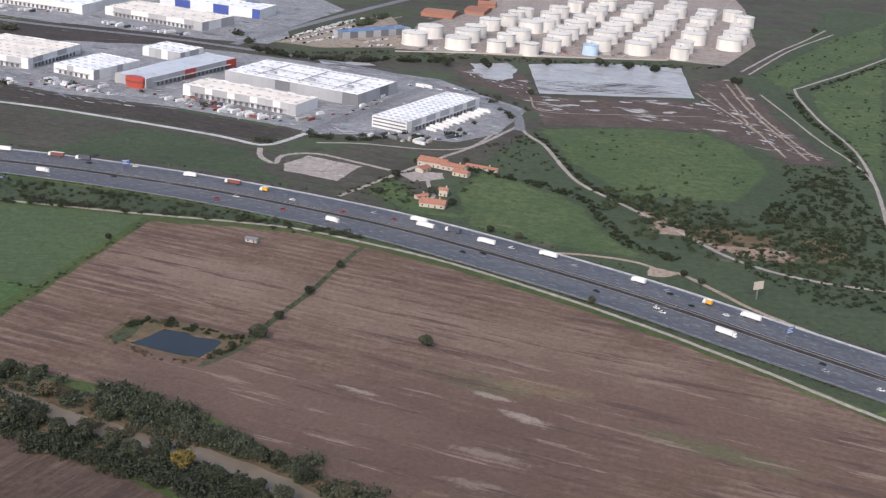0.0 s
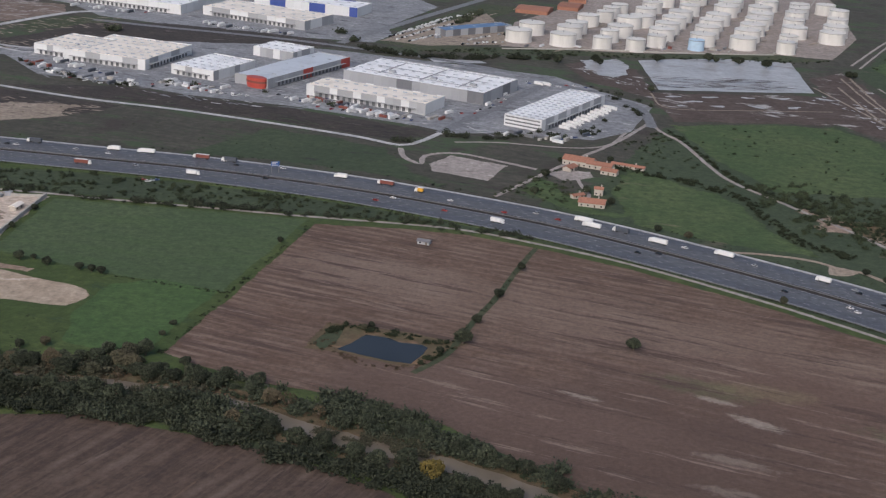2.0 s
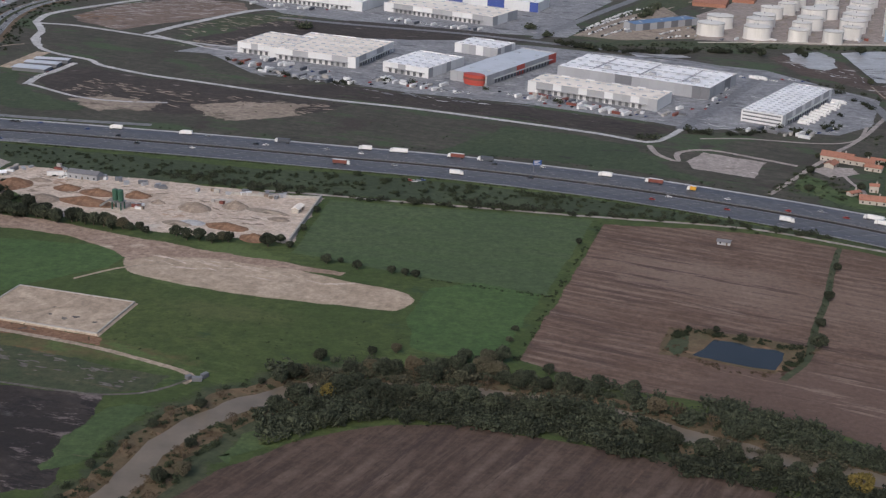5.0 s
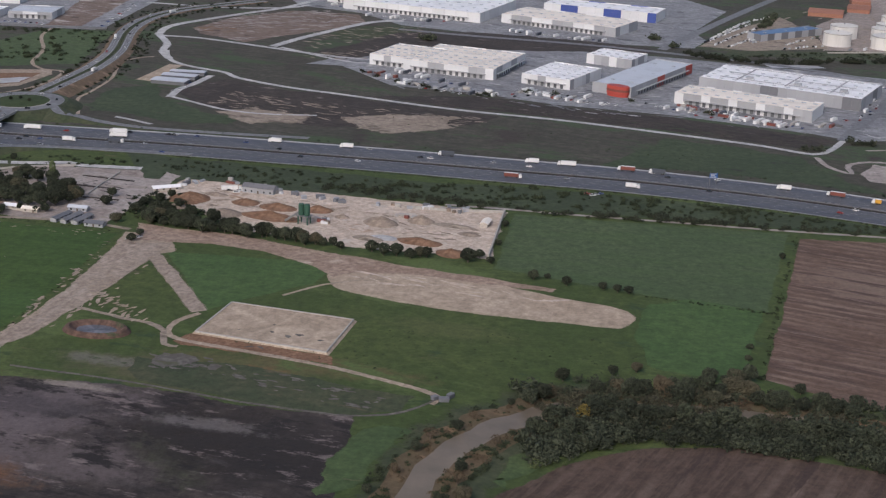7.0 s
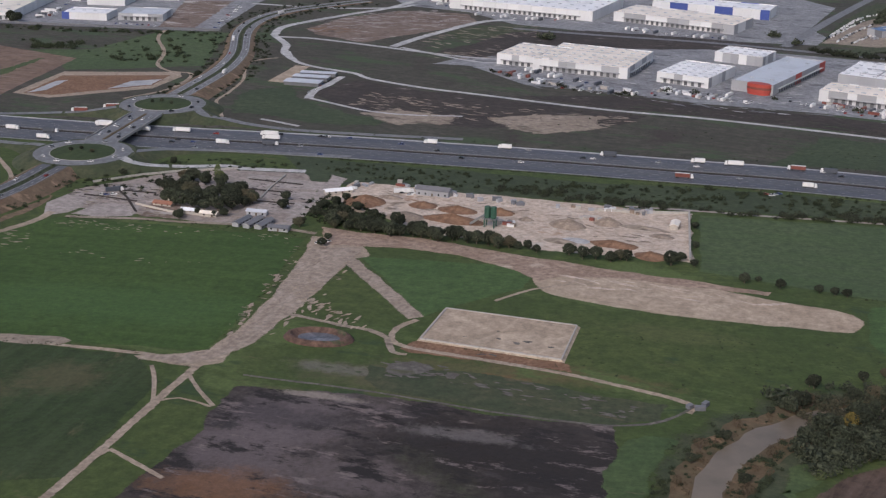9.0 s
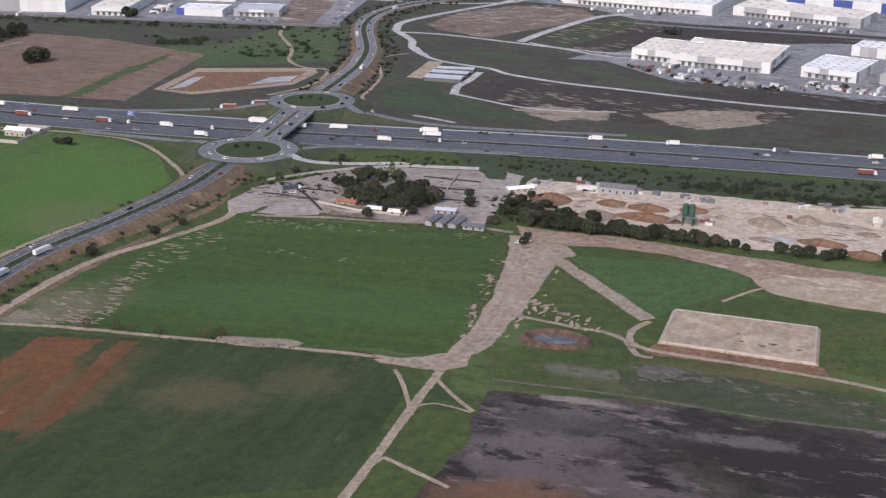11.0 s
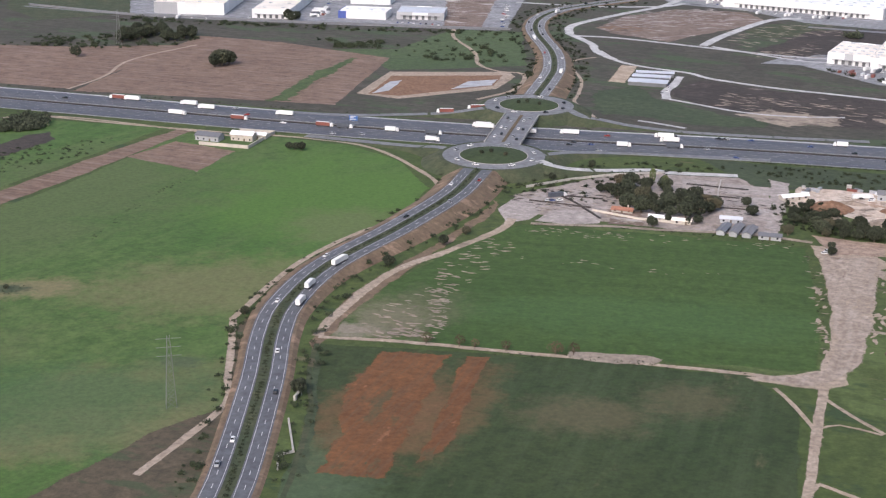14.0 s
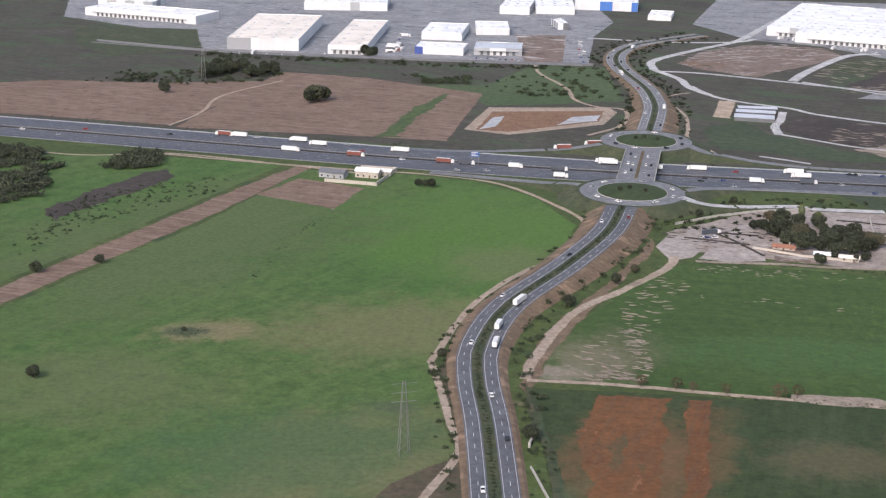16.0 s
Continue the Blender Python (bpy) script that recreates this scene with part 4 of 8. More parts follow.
for s in (0.30, 0.5, 0.72):
    for y in (-10, -3.5, 3.5, 10):
        part("pier", Mesh().ring([(0.7, 0.0), (0.7, 4.9)], 12, m=Matrix.Translation((bl * s, y, 0))).mesh("pier", CONCRETE_WALL), bridge)
for s in (36, bl - 40):
    part("abutment", Mesh().box(s, -13, 0, s + 4, 13, 4.9).mesh("abutment", CONCRETE_WALL), bridge)

# slip roads
for n, (line, label) in enumerate((
    ([(-864, 1100, 6.02), (*(-856, 1092), 5.6), (*(-843, 1092), 3.2), (*(-818, 1099), 1.0), (*(-781, 1109), 0.2), (*(-769, 1104), 0.2), (*(-720, 1104), 0.2)], "slip road curving off the roundabout"),
    ([(-863, 1118, 6.02), (*(-858, 1121), 5.6), (*(-841, 1139), 3.0), (*(-809, 1150), 0.9), (*(-766, 1153), 0.3), (*(-692, 1152), 0.3)], "slip road down to the motorway"),
    ([(-848, 1266, 6.02), (*(-835, 1246), 5.4), (*(-819, 1246), 3.2), (*(-795, 1237), 1.5), (*(-754, 1228), 0.5), (*(-694, 1224), 0.3), (*(-608, 1222), 0.3)], "slip road beside scrub land"),
    ([(-915, 1262, 6.02), (-928, 1257, 5.0), (-945, 1253, 2.6), (-972, 1249, 1.0), (-1031, 1238, 0.3), (-1088, 1240, 0.3)], "slip road from the motorway"),
    ([(-931, 1121, 6.02), (-944, 1130, 5.0), (-960, 1138, 2.6), (-990, 1149, 1.0), (-1051, 1164, 0.3)], "slip road joining the motorway"),
)):
    nm = f"road_slip_{n + 1}"
    tagged(new("bank_" + nm, bank_mesh("bank_" + nm, line, 5, 2.2, GRASS_BANK)), "grass bank of a slip road", "embankment", kind="structure")
    tagged(new(nm, strip_mesh(nm, line, 4, -4, 0.09, ASPHALT_OLD if n != 0 else PALE_ROAD, step=5.0)), label, "road", kind="structure")

# land north of the motorway
track("track_15", [(-826, 1562), (-811, 1519), (-785, 1490), (-739, 1466), (-719, 1443), (-664, 1413), (-609, 1394), (-495, 1355), (-389, 1332), (-288, 1301), (-217, 1276), (-176, 1256), (-159, 1272), (-141, 1308)], 7, 0.16, PALE_ROAD, "pale unpaved road above dark earth", wander=0.5)
patch("field_dark_strip", [(-584, 1391), (-470, 1417), (-403, 1388), (-283, 1365), (-165, 1321), (-144, 1302), (-179, 1270), (-288, 1309), (-390, 1340), (-495, 1363), (-584, 1391)][:-1], 0.08, DARK_EARTH, "strip of dark bare earth before the warehouses", "bare ground", rough=2)
patch("field_dark_lot", [(-767, 1374), (-730, 1436), (-664, 1405), (-495, 1347), (-448, 1335), (-472, 1294), (-605, 1259), (-681, 1283), (-742, 1335)], 0.08, DARK_EARTH, "bare dark plot with pale drifts", "bare ground", rough=4)
patch("field_pale_lot_1", [(-710, 1306), (-677, 1324), (-615, 1304), (-619, 1267), (-669, 1260), (-698, 1275)], 0.12, PALE_EARTH, "pale wet bare ground", "bare ground", rough=8, worn=11)
patch("field_pale_lot_2", [(-600, 1303), (-556, 1328), (-483, 1328), (-489, 1274), (-536, 1248), (-573, 1260)], 0.12, PALE_EARTH, "pale wet bare ground", "bare ground", rough=8, worn=11)
track("track_16", [(-761, 1348), (-735, 1330), (-700, 1308), (-662, 1300), (-615, 1304)], 5, 0.16, PALE_ROAD, "pale track round a bare plot")
track("track_17", [(-764, 1347), (-763, 1382), (-755, 1409), (-748, 1448)], 9, 0.16, PALE_ROAD, "pale track beside a small depot")
track("track_40", [(-825, 1264), (-837, 1299), (-845, 1325), (-842, 1354), (-841, 1414), (-854, 1489), (-841, 1518), (-829, 1526)], 4, 0.17, DIRT, "pale footpath from the roundabout to the plots", wander=0.6)
track("track_41", [(-790, 1262), (-771, 1253), (-752, 1242)], 5, 0.2, PALE_ROAD, "pale strip of concrete beside the slip road", wander=0.4)
patch("field_green_depot", [(-835, 1322), (-827, 1376), (-787, 1399), (-762, 1340), (-716, 1299), (-678, 1280), (-684, 1252), (-738, 1249), (-788, 1275), (-822, 1275)], 0.07, NORTH_GRASS, "green grass below the small depot", "field", rough=6, worn=8)
patch("field_green_north", [(-367, 1176), (-298, 1291), (-211, 1261), (-184, 1245), (-164, 1188), (-128, 1137), (-171, 1152), (-280, 1179)], 0.07, NORTH_GRASS, "coarse green grass between the motorway and the dark strip", "field", rough=8, worn=9)
patch("field_green_farm", [(-75, 1141), (-48, 1185), (-26, 1136), (-5, 1099), (12, 1091), (24, 1223), (46, 1219), (42, 1097), (7, 1073), (-32, 1093)], 0.07, MEADOW_EAST, "green garden grass round the farmhouses", "field", rough=6, worn=8)
patch("yard_farm", [(-46, 1196), (-28, 1211), (-6, 1211), (-4, 1190), (-30, 1171)], 0.13, PLOT_SLAB, "pale yard before the farmhouse", "yard", rough=3)
track("track_43", [(-19, 1185), (-16, 1162), (-11, 1139), (-13, 1128)], 4, 0.16, PLOT_SLAB, "pale drive between the farmhouses", wander=0.6)
patch("field_bare_slope", [(158, 1140), (206, 1115), (254, 1080), (285, 1038), (247, 1023), (201, 1055), (162, 1092)], 0.12, DAMP_DIRT, "bare pale soil between bushes on the slope", "bare ground", rough=12, worn=11)
patch("yard_industrial_1", [(-667, 1527), (-627, 1524), (-565, 1441), (-470, 1423), (-403, 1393), (-283, 1371), (-165, 1327), (-130, 1306), (-79, 1321), (2, 1314), (42, 1356), (74, 1469), (38, 1508), (-25, 1587), (-147, 1623), (-279, 1658), (-450, 1676), (-590, 1644)], 0.10, CONCRETE, "grey concrete yards between warehouses", "yard", rough=1)
patch("yard_industrial_2", [(-735, 1883), (-654, 1851), (-593, 1777), (-512, 1750), (-331, 1717), (-210, 1712), (-232, 1824), (-175, 1990), (-342, 2286), (-743, 2271), (-797, 2004)], 0.07, CONCRETE, "grey concrete yards between far warehouses", "yard", rough=1)
patch("field_dark_lot_2", [(-668, 1588), (-588, 1582), (-470, 1650), (-279, 1674), (-300, 1709), (-361, 1731), (-502, 1756), (-592, 1731), (-630, 1652)], 0.13, DARK_EARTH, "bare dark building plots", "bare ground", rough=4)
patch("field_mid_lot", [(-833, 1697), (-803, 1779), (-737, 1849), (-651, 1841), (-633, 1775), (-681, 1717), (-753, 1626), (-817, 1666)], 0.08, PLOT_EARTH, "muddy building plot with puddles", "bare ground", rough=3)
patch("field_green_lot", [(-671, 1706), (-632, 1767), (-552, 1743), (-591, 1695), (-650, 1666)], 0.12, GRASS_BANK, "green plot between building sites", "field", rough=3)
patch("field_dark_lot_3", [(-668, 1598), (-591, 1705), (-502, 1756), (-530, 1647), (-628, 1560)], 0.10, DARK_EARTH, "bare dark building plots", "bare ground", rough=4)
track("track_18", [(-860, 1652), (-835, 1599), (-829, 1558), (-811, 1519)], 10, 0.18, PALE_ROAD, "pale road round the building plots", "road")
track("track_19", [(-860, 1652), (-857, 1710), (-802, 1798), (-757, 1859), (-732, 1916), (-693, 2026), (-646, 2148), (-599, 2259)], 11, 0.18, PALE_ROAD, "pale road round the building plots", "road", 0.3)
track("track_20", [(-858, 1643), (-808, 1639), (-728, 1607), (-648, 1574), (-588, 1562)], 8, 0.17, PALE_ROAD, "pale road between building plots", "road", 0.3)
track("track_21", [(-718, 1611), (-690, 1679), (-633, 1785), (-593, 1808)], 12, 0.19, PALE_ROAD, "pale road between building plots", "road", 0.3)
track("track_22", [(-708, 1608), (-627, 1550), (-587, 1542), (-497, 1506)], 6, 0.19, PALE_ROAD, "pale road between building plots", "road", 0.3)
track("road_5", [(-592, 1751), (-502, 1730), (-361, 1706), (-218, 1661), (-157, 1638), (-65, 1586), (7, 1517), (54, 1468), (63, 1398), (61, 1379)], 12, 0.19, ASPHALT_OLD, "grey estate road between warehouses", "road", 0.2)
track("road_6", [(-277, 1577), (-325, 1483), (-354, 1411)][::-1], 9, 0.16, ASPHALT_OLD, "estate road between warehouses", "road", 0.2)
track("road_7", [(-141, 1308), (-106, 1389), (-67, 1478), (-34, 1557)], 14, 0.17, ASPHALT_OLD, "wide estate road between warehouses", "road", 0.2)
track("road_8", [(-280, 1699), (-232, 1814), (-174, 1949), (-97, 2117), (20, 2347)], 14, 0.16, ASPHALT_OLD, "estate road running off to the distance", "road", 0.2)
track("road_9", [(-932, 1858), (-833, 1846), (-754, 1863), (-725, 1894)], 9, 0.17, PALE_ROAD, "estate road", "road", 0.2)
patch("field_green_far_2", [(-245, 1711), (-194, 1703), (-151, 1817), (-55, 2025), (-116, 2044), (-183, 1898)], 0.12, GRASS_BANK, "green verge beside the estate road", "verge", rough=2)
patch("yard_storage", [(-238, 1729), (-182, 1855), (-109, 1965), (-85, 1871), (-79, 1751), (-174, 1714)], 0.16, PALE_EARTH, "open storage yard full of parked vehicles", "yard", rough=1.5)
patch("yard_tanks", [(-91, 1739), (82, 1748), (255, 1791), (324, 1779), (388, 1934), (422, 2241), (421, 2382), (59, 2379), (5, 2058), (-73, 1912)], 0.09, OLD_PLOTS, "grey ground of the tank farm", "yard", rough=1.5)
patch("field_bank_tanks", [(-219, 1676), (-88, 1695), (73, 1721), (274, 1752), (326, 1771), (255, 1791), (82, 1747), (-91, 1735), (-199, 1713)], 0.12, GRASS_BANK, "dark grass bank below the tank farm", "bank", rough=2)
# Wet ground: sky reflection comes from FLOOD's pale colour, not from a mirror surface.
patch("water_wet_1", [(75, 1706), (176, 1747), (265, 1747), (261, 1582), (183, 1566), (85, 1550)], 0.15, FLOOD, "flooded flat with the sky's reflection put in as pale colour", "flooded ground", rough=1.2, worn=1.2)
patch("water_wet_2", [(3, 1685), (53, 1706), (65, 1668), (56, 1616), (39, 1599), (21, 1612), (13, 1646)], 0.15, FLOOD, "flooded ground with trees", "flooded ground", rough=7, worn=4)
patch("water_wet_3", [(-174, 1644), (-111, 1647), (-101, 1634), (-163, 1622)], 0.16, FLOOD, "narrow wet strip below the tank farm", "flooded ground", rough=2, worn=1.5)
patch("field_mud", [(-15, 1655), (18, 1693), (72, 1653), (81, 1538), (273, 1572), (267, 1657), (317, 1704), (337, 1578), (345, 1453), (365, 1329), (322, 1328), (293, 1382), (255, 1434), (86, 1408), (70, 1508), (7, 1571)], 0.10, MUD, "wet brown mud flat with pale puddles", "mud", rough=4)
patch("field_green_east_1", [(79, 1396), (167, 1422), (248, 1428), (282, 1383), (294, 1320), (297, 1282), (250, 1179), (148, 1177), (109, 1266)], 0.09, MEADOW_EAST, "green pasture below the mud flat", "field", rough=6, worn=9)
patch("field_green_east_2", [(4, 1145), (17, 1208), (52, 1210), (81, 1181), (118, 1141), (132, 1070), (157, 1013), (94, 1025), (20, 1062)], 0.09, MEADOW_EAST, "green pasture beside the farmhouse", "field", rough=6, worn=9)
patch("field_green_east_3", [(402, 1656), (551, 1888), (398, 1271), (392, 1307), (396, 1422), (389, 1528)], 0.09, MEADOW_EAST, "green pasture with scattered bushes", "field", rough=6, worn=9)
patch("field_green_east_4", [(356, 1734), (522, 2057), (633, 2217), (561, 1929), (405, 1702), (381, 1649)], 0.07, MEADOW_EAST, "green pasture", "field", rough=6, worn=9)
patch("field_bare_east", [(190, 1113), (230, 1108), (268, 1088), (259, 1065), (218, 1056), (190, 1077)], 0.12, BANK, "bare ochre soil between bushes", "bare ground", rough=6)
patch("field_bare_east_2", [(282, 1091), (314, 1091), (318, 1052), (288, 1035)], 0.12, BANK, "bare ochre soil between bushes", "bare ground", rough=6)
track("track_23", [(55, 1477), (68, 1373), (87, 1324), (111, 1215), (147, 1153), (187, 1090), (223, 1030), (268, 997), (326, 983), (379, 979)], 5, 0.16, PLOT_SLAB, "pale track along the ditch")
track("track_24", [(646, 2040), (556, 1908), (479, 1792), (402, 1686), (387, 1651), (387, 1514), (397, 1401), (390, 1288), (371, 1164), (350, 1059)], 4, 0.17, PLOT_SLAB, "pale track between pastures")
track("track_25", [(342, 1627), (357, 1518), (369, 1426), (385, 1345), (388, 1278)], 3, 0.16, PLOT_SLAB, "pale track between pastures")
track("track_26", [(339, 1751), (414, 1907), (461, 1992), (515, 2099)], 4, 0.16, PLOT_SLAB, "pale track by the tank farm")
track("track_27", [(346, 1737), (432, 1921), (521, 2070)], 3.5, 0.17, PLOT_SLAB, "pale track by the tank farm")
track("track_28", [(60, 1393), (25, 1317), (-10, 1257), (-38, 1208), (-64, 1161), (-88, 1117)], 5, 0.16, PLOT_SLAB, "lane to the farmhouse")
track("track_29", [(-127, 1278), (-86, 1286), (-22, 1283), (14, 1300), (35, 1352)], 4, 0.16, PLOT_SLAB, "path below the warehouses")
track("track_30", [(-174, 1246), (-169, 1217), (-153, 1199), (-151, 1226), (-122, 1240), (-79, 1219), (-53, 1204)], 6, 0.16, PLOT_SLAB, "looping dirt lane")
patch("field_bare_plot", [(-147, 1201), (-129, 1234), (-76, 1211), (-93, 1158), (-144, 1178)], 0.12, PLOT_SLAB, "bare pale levelled plot", "bare ground")
track("track_31", [(71, 1013), (111, 1015), (148, 1006), (167, 987)], 5, 0.16, DIRT, "dirt track beside the motorway")
track("track_32", [(160, 991), (176, 989), (197, 961), (220, 926), (258, 886), (293, 851)], 5, 0.17, DIRT, "dirt track beside the motorway")
patch("field_dirt_corner", [(152, 978), (156, 1000), (178, 989), (166, 978)], 0.15, DIRT, "bare dirt lay-by", "bare ground", smooth=True)

# western farmland and estate
patch("field_nf_1", [(-1288, 1283), (-1252, 1566), (-1214, 1559), (-1153, 1545), (-1031, 1485), (-1047, 1270), (-1143, 1278)], 0.08, PLOUGH_FAR, "bare brown field beyond the motorway", "field")
patch("field_nf_2", [(-1673, 1363), (-1471, 1476), (-1357, 1482), (-1241, 1516), (-1293, 1291), (-1456, 1314), (-1672, 1338)], 0.08, PLOUGH_FAR, "bare pale brown field beyond the motorway", "field")
patch("field_nf_green", [(-1113, 1273), (-1090, 1275), (-1062, 1478), (-1072, 1480), (-1099, 1387)], 0.12, MEADOW_EAST, "thin green strip in the brown field", "field", rough=6, worn=9)
patch("field_nw_green", [(-1104, 1519), (-1034, 1533), (-990, 1657), (-910, 1656), (-895, 1471), (-952, 1447), (-1026, 1425), (-1065, 1496)], 0.07, CROP, "dark green rough field", "field", rough=3)
track("track_33", [(-1293, 1291), (-1280, 1348), (-1280, 1427), (-1239, 1514)], 4, 0.16, DIRT, "pale path across brown fields")
track("track_34", [(-988, 1658), (-982, 1607), (-954, 1533), (-942, 1468), (-920, 1439), (-896, 1430), (-900, 1363), (-930, 1316)], 5, 0.16, DIRT, "dirt track to the basin")
patch("field_basin_rim", [(-1040, 1319), (-1025, 1420), (-909, 1441), (-901, 1417), (-915, 1360), (-998, 1304)], 0.10, DIRT, "pale raised rim of the basin", "bank", rough=1)
patch("field_basin", [(-1028, 1321), (-1019, 1400), (-915, 1422), (-919, 1374), (-999, 1317)], 0.20, HEAP_RED, "reddish bare floor of a retention basin", "basin", rough=1, worn=1.5)
# Basin water, its sky sheen coloured in by FLOOD.
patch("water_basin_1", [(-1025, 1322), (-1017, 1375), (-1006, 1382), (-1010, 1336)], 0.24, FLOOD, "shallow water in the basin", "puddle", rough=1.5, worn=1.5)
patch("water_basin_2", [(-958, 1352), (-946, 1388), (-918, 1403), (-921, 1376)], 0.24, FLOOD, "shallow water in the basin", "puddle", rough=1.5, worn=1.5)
patch("yard_west", [(-1372, 1685), (-1272, 1670), (-1145, 1667), (-1007, 1665), (-929, 1666), (-922, 1871), (-896, 1998), (-943, 2313), (-1716, 2245), (-1606, 1894), (-1433, 1798)], 0.07, CONCRETE, "grey yards of a western industrial estate", "yard", rough=1)
patch("field_lot_brown", [(-1002, 1671), (-1022, 1864), (-957, 1875), (-957, 1675)], 0.11, PLOT_EARTH, "bare reddish brown plot", "bare ground", rough=2)
patch("field_west_green", [(-1568, 1827), (-1410, 1828), (-1365, 1683), (-1450, 1620), (-1517, 1684)], 0.11, GRASS_BANK, "green slope before the western estate", "field", rough=2)
track("road_10", [(-1504, 1708), (-1358, 1673), (-1272, 1664), (-1145, 1660), (-1007, 1659), (-937, 1660)], 6, 0.17, ASPHALT_OLD, "estate boundary road", "road", 0.2)
track("track_35", [(-1403, 1187), (-1328, 1174), (-1264, 1191), (-1167, 1170), (-1102, 1152)], 4, 0.19, DIRT, "dirt track beside the motorway")

# small pale drifts and puddles lying on the land
def drifts(name, places, material, label, length=(2, 6), slim=0.3, angle=0.0, z=0.34, category="pale ground"):
    """Many thin irregular flat pieces, past counting, as one sheet mesh."""
    gen = random.Random(len(places) + 7)
    v, f = [], []
    for x, y in places:
        a, s = radians(angle + gen.uniform(-25, 25)), gen.uniform(*length) / 2
        k, n, q = len(v), 14, [gen.uniform(0, 6.28) for _ in range(3)]
        for i in range(n):
            t = 2 * math.pi * i / n
            r = 0.9 + 0.25 * math.sin(2 * t + q[0]) + 0.15 * math.sin(3 * t + q[1]) + 0.1 * math.sin(5 * t + q[2])
            u, w = s * r * math.cos(t), s * slim * r * math.sin(t)
            for g in (1.25, 0.45):
                v.append((x + g * (u * math.cos(a) - w * math.sin(a)), y + g * (u * math.sin(a) + w * math.cos(a)), z + 0.0004 * k / n))
        f += [(k + 2 * i, k + 2 * ((i + 1) % n), k + 2 * ((i + 1) % n) + 1, k + 2 * i + 1) for i in range(n)]
        f.append(tuple(range(k + 1, k + 2 * n, 2)))
    me = link_mesh(name, v, f, material)
    me.attributes.new("worn_edge", "FLOAT", "POINT").data.foreach_set("value", [1.0, 0.0] * (len(v) // 2))
    return tagged(new(name, me), label, category, kind="stuff")


def strewn(line, count, low, high, seed=0):
    gen = random.Random(seed + count)
    run = spline([q[:2] for q in line], 2.0)
    way = np.gradient(run, axis=0)
    way /= np.linalg.norm(way, axis=1)[:, None]
    out = []
    for _ in range(count):
        k, d = gen.randrange(len(run)), gen.uniform(low, high)
        out.append((run[k][0] - way[k][1] * d, run[k][1] + way[k][0] * d))
    return out


drifts("pale_drifts_crop", strewn([(-942, 767), (-932, 798), (-924, 817), (-913, 857), (-900, 895), (-886, 931)], 120, -24, 2) + strewn([(-901, 777), (-903, 811), (-905, 839)], 40, -5, 5) + strewn([(-929, 764), (-915, 771), (-899, 768)], 40, -6, 6), PALE_EARTH, "pale bare streaks in the crop", (2, 9), 0.3, -8)
drifts("pale_drifts_crop_edge", strewn([(-864, 958), (-823, 956), (-768, 953), (-714, 949), (-692, 944)], 60, -14, 2) + strewn([(-865, 897), (-830, 896), (-764, 884), (-747, 892)], 16, -5, 5) + strewn([(-691, 933), (-694, 861), (-702, 775)], 30, -4, 3), PALE_EARTH, "pale bare streaks along the crop's edge", (1.5, 6), 0.3, -8)
drifts("pale_drifts_plots", strewn([(-871, 1010), (-840, 1029), (-812, 1049)], 70, -22, 18) + strewn([(-813, 981), (-760, 977), (-711, 970)], 50, -6, 10), PALE_EARTH, "pale bare streaks over old plots", (2, 8), 0.35, -10)
drifts("dark_drifts_plots", strewn([(-871, 1010), (-840, 1029), (-812, 1049)], 60, -22, 18, 3) + strewn([(-753, 1073), (-727, 1048), (-711, 1009)], 40, -14, 14), DARK_EARTH, "dark earth streaks over old plots", (2, 9), 0.3, -12)
drifts("puddles_lot", strewn([(-810, 1730), (-748, 1781), (-678, 1824)], 190, -44, 44), PLOT_SLAB, "pale puddles on the building plot", (4, 16), 0.25, 20)
drifts("rust_drifts_lot", strewn([(-825, 1701), (-794, 1696), (-770, 1690)], 30, -14, 14), HEAP_RED, "rusty earth drifts on the building plot", (5, 16), 0.35, 0)
drifts("pale_drifts_dark_lot", strewn([(-713, 1363), (-642, 1332), (-545, 1319), (-466, 1314)], 130, -34, 26), PALE_EARTH, "pale drifts on dark bare plots", (4, 18), 0.22, -15)
drifts("pale_drifts_far_lot", strewn([(-700, 1641), (-632, 1712), (-555, 1750)], 90, -40, 30) + strewn([(-676, 1581), (-625, 1577), (-582, 1636)], 40, -20, 20), PALE_EARTH, "pale drifts on far building plots", (4, 18), 0.25, -20)
drifts("dark_drifts_strip", strewn([(-457, 1378), (-334, 1344), (-216, 1305), (-161, 1295)], 90, -14, 14), SCRUB, "scrubby streaks along the dark strip", (5, 20), 0.16, -22)
# Puddles in FLOOD: their brightness is reflected sky painted as pale grey.
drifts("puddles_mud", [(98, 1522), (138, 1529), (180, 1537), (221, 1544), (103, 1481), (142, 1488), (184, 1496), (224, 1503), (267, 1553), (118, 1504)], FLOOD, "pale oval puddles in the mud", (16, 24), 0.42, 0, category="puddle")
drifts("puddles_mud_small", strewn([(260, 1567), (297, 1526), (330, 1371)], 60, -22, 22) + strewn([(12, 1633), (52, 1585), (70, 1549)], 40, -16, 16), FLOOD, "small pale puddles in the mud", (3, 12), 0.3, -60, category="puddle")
for line in ([(309, 1671), (314, 1557), (327, 1448), (341, 1343)], [(320, 1680), (323, 1534), (338, 1417), (352, 1346)], [(295, 1621), (304, 1490), (320, 1347)], [(265, 1611), (286, 1535), (308, 1443)]):
    track("track_36", line, 3.5, 0.2, PALE_EARTH, "pale wheel tracks across the mud", wander=1.5)
track("track_37", [(75, 1531), (88, 1467), (171, 1477), (263, 1495)], 2.5, 0.2, PALE_EARTH, "pale edge of the mud basin", wander=0.6)
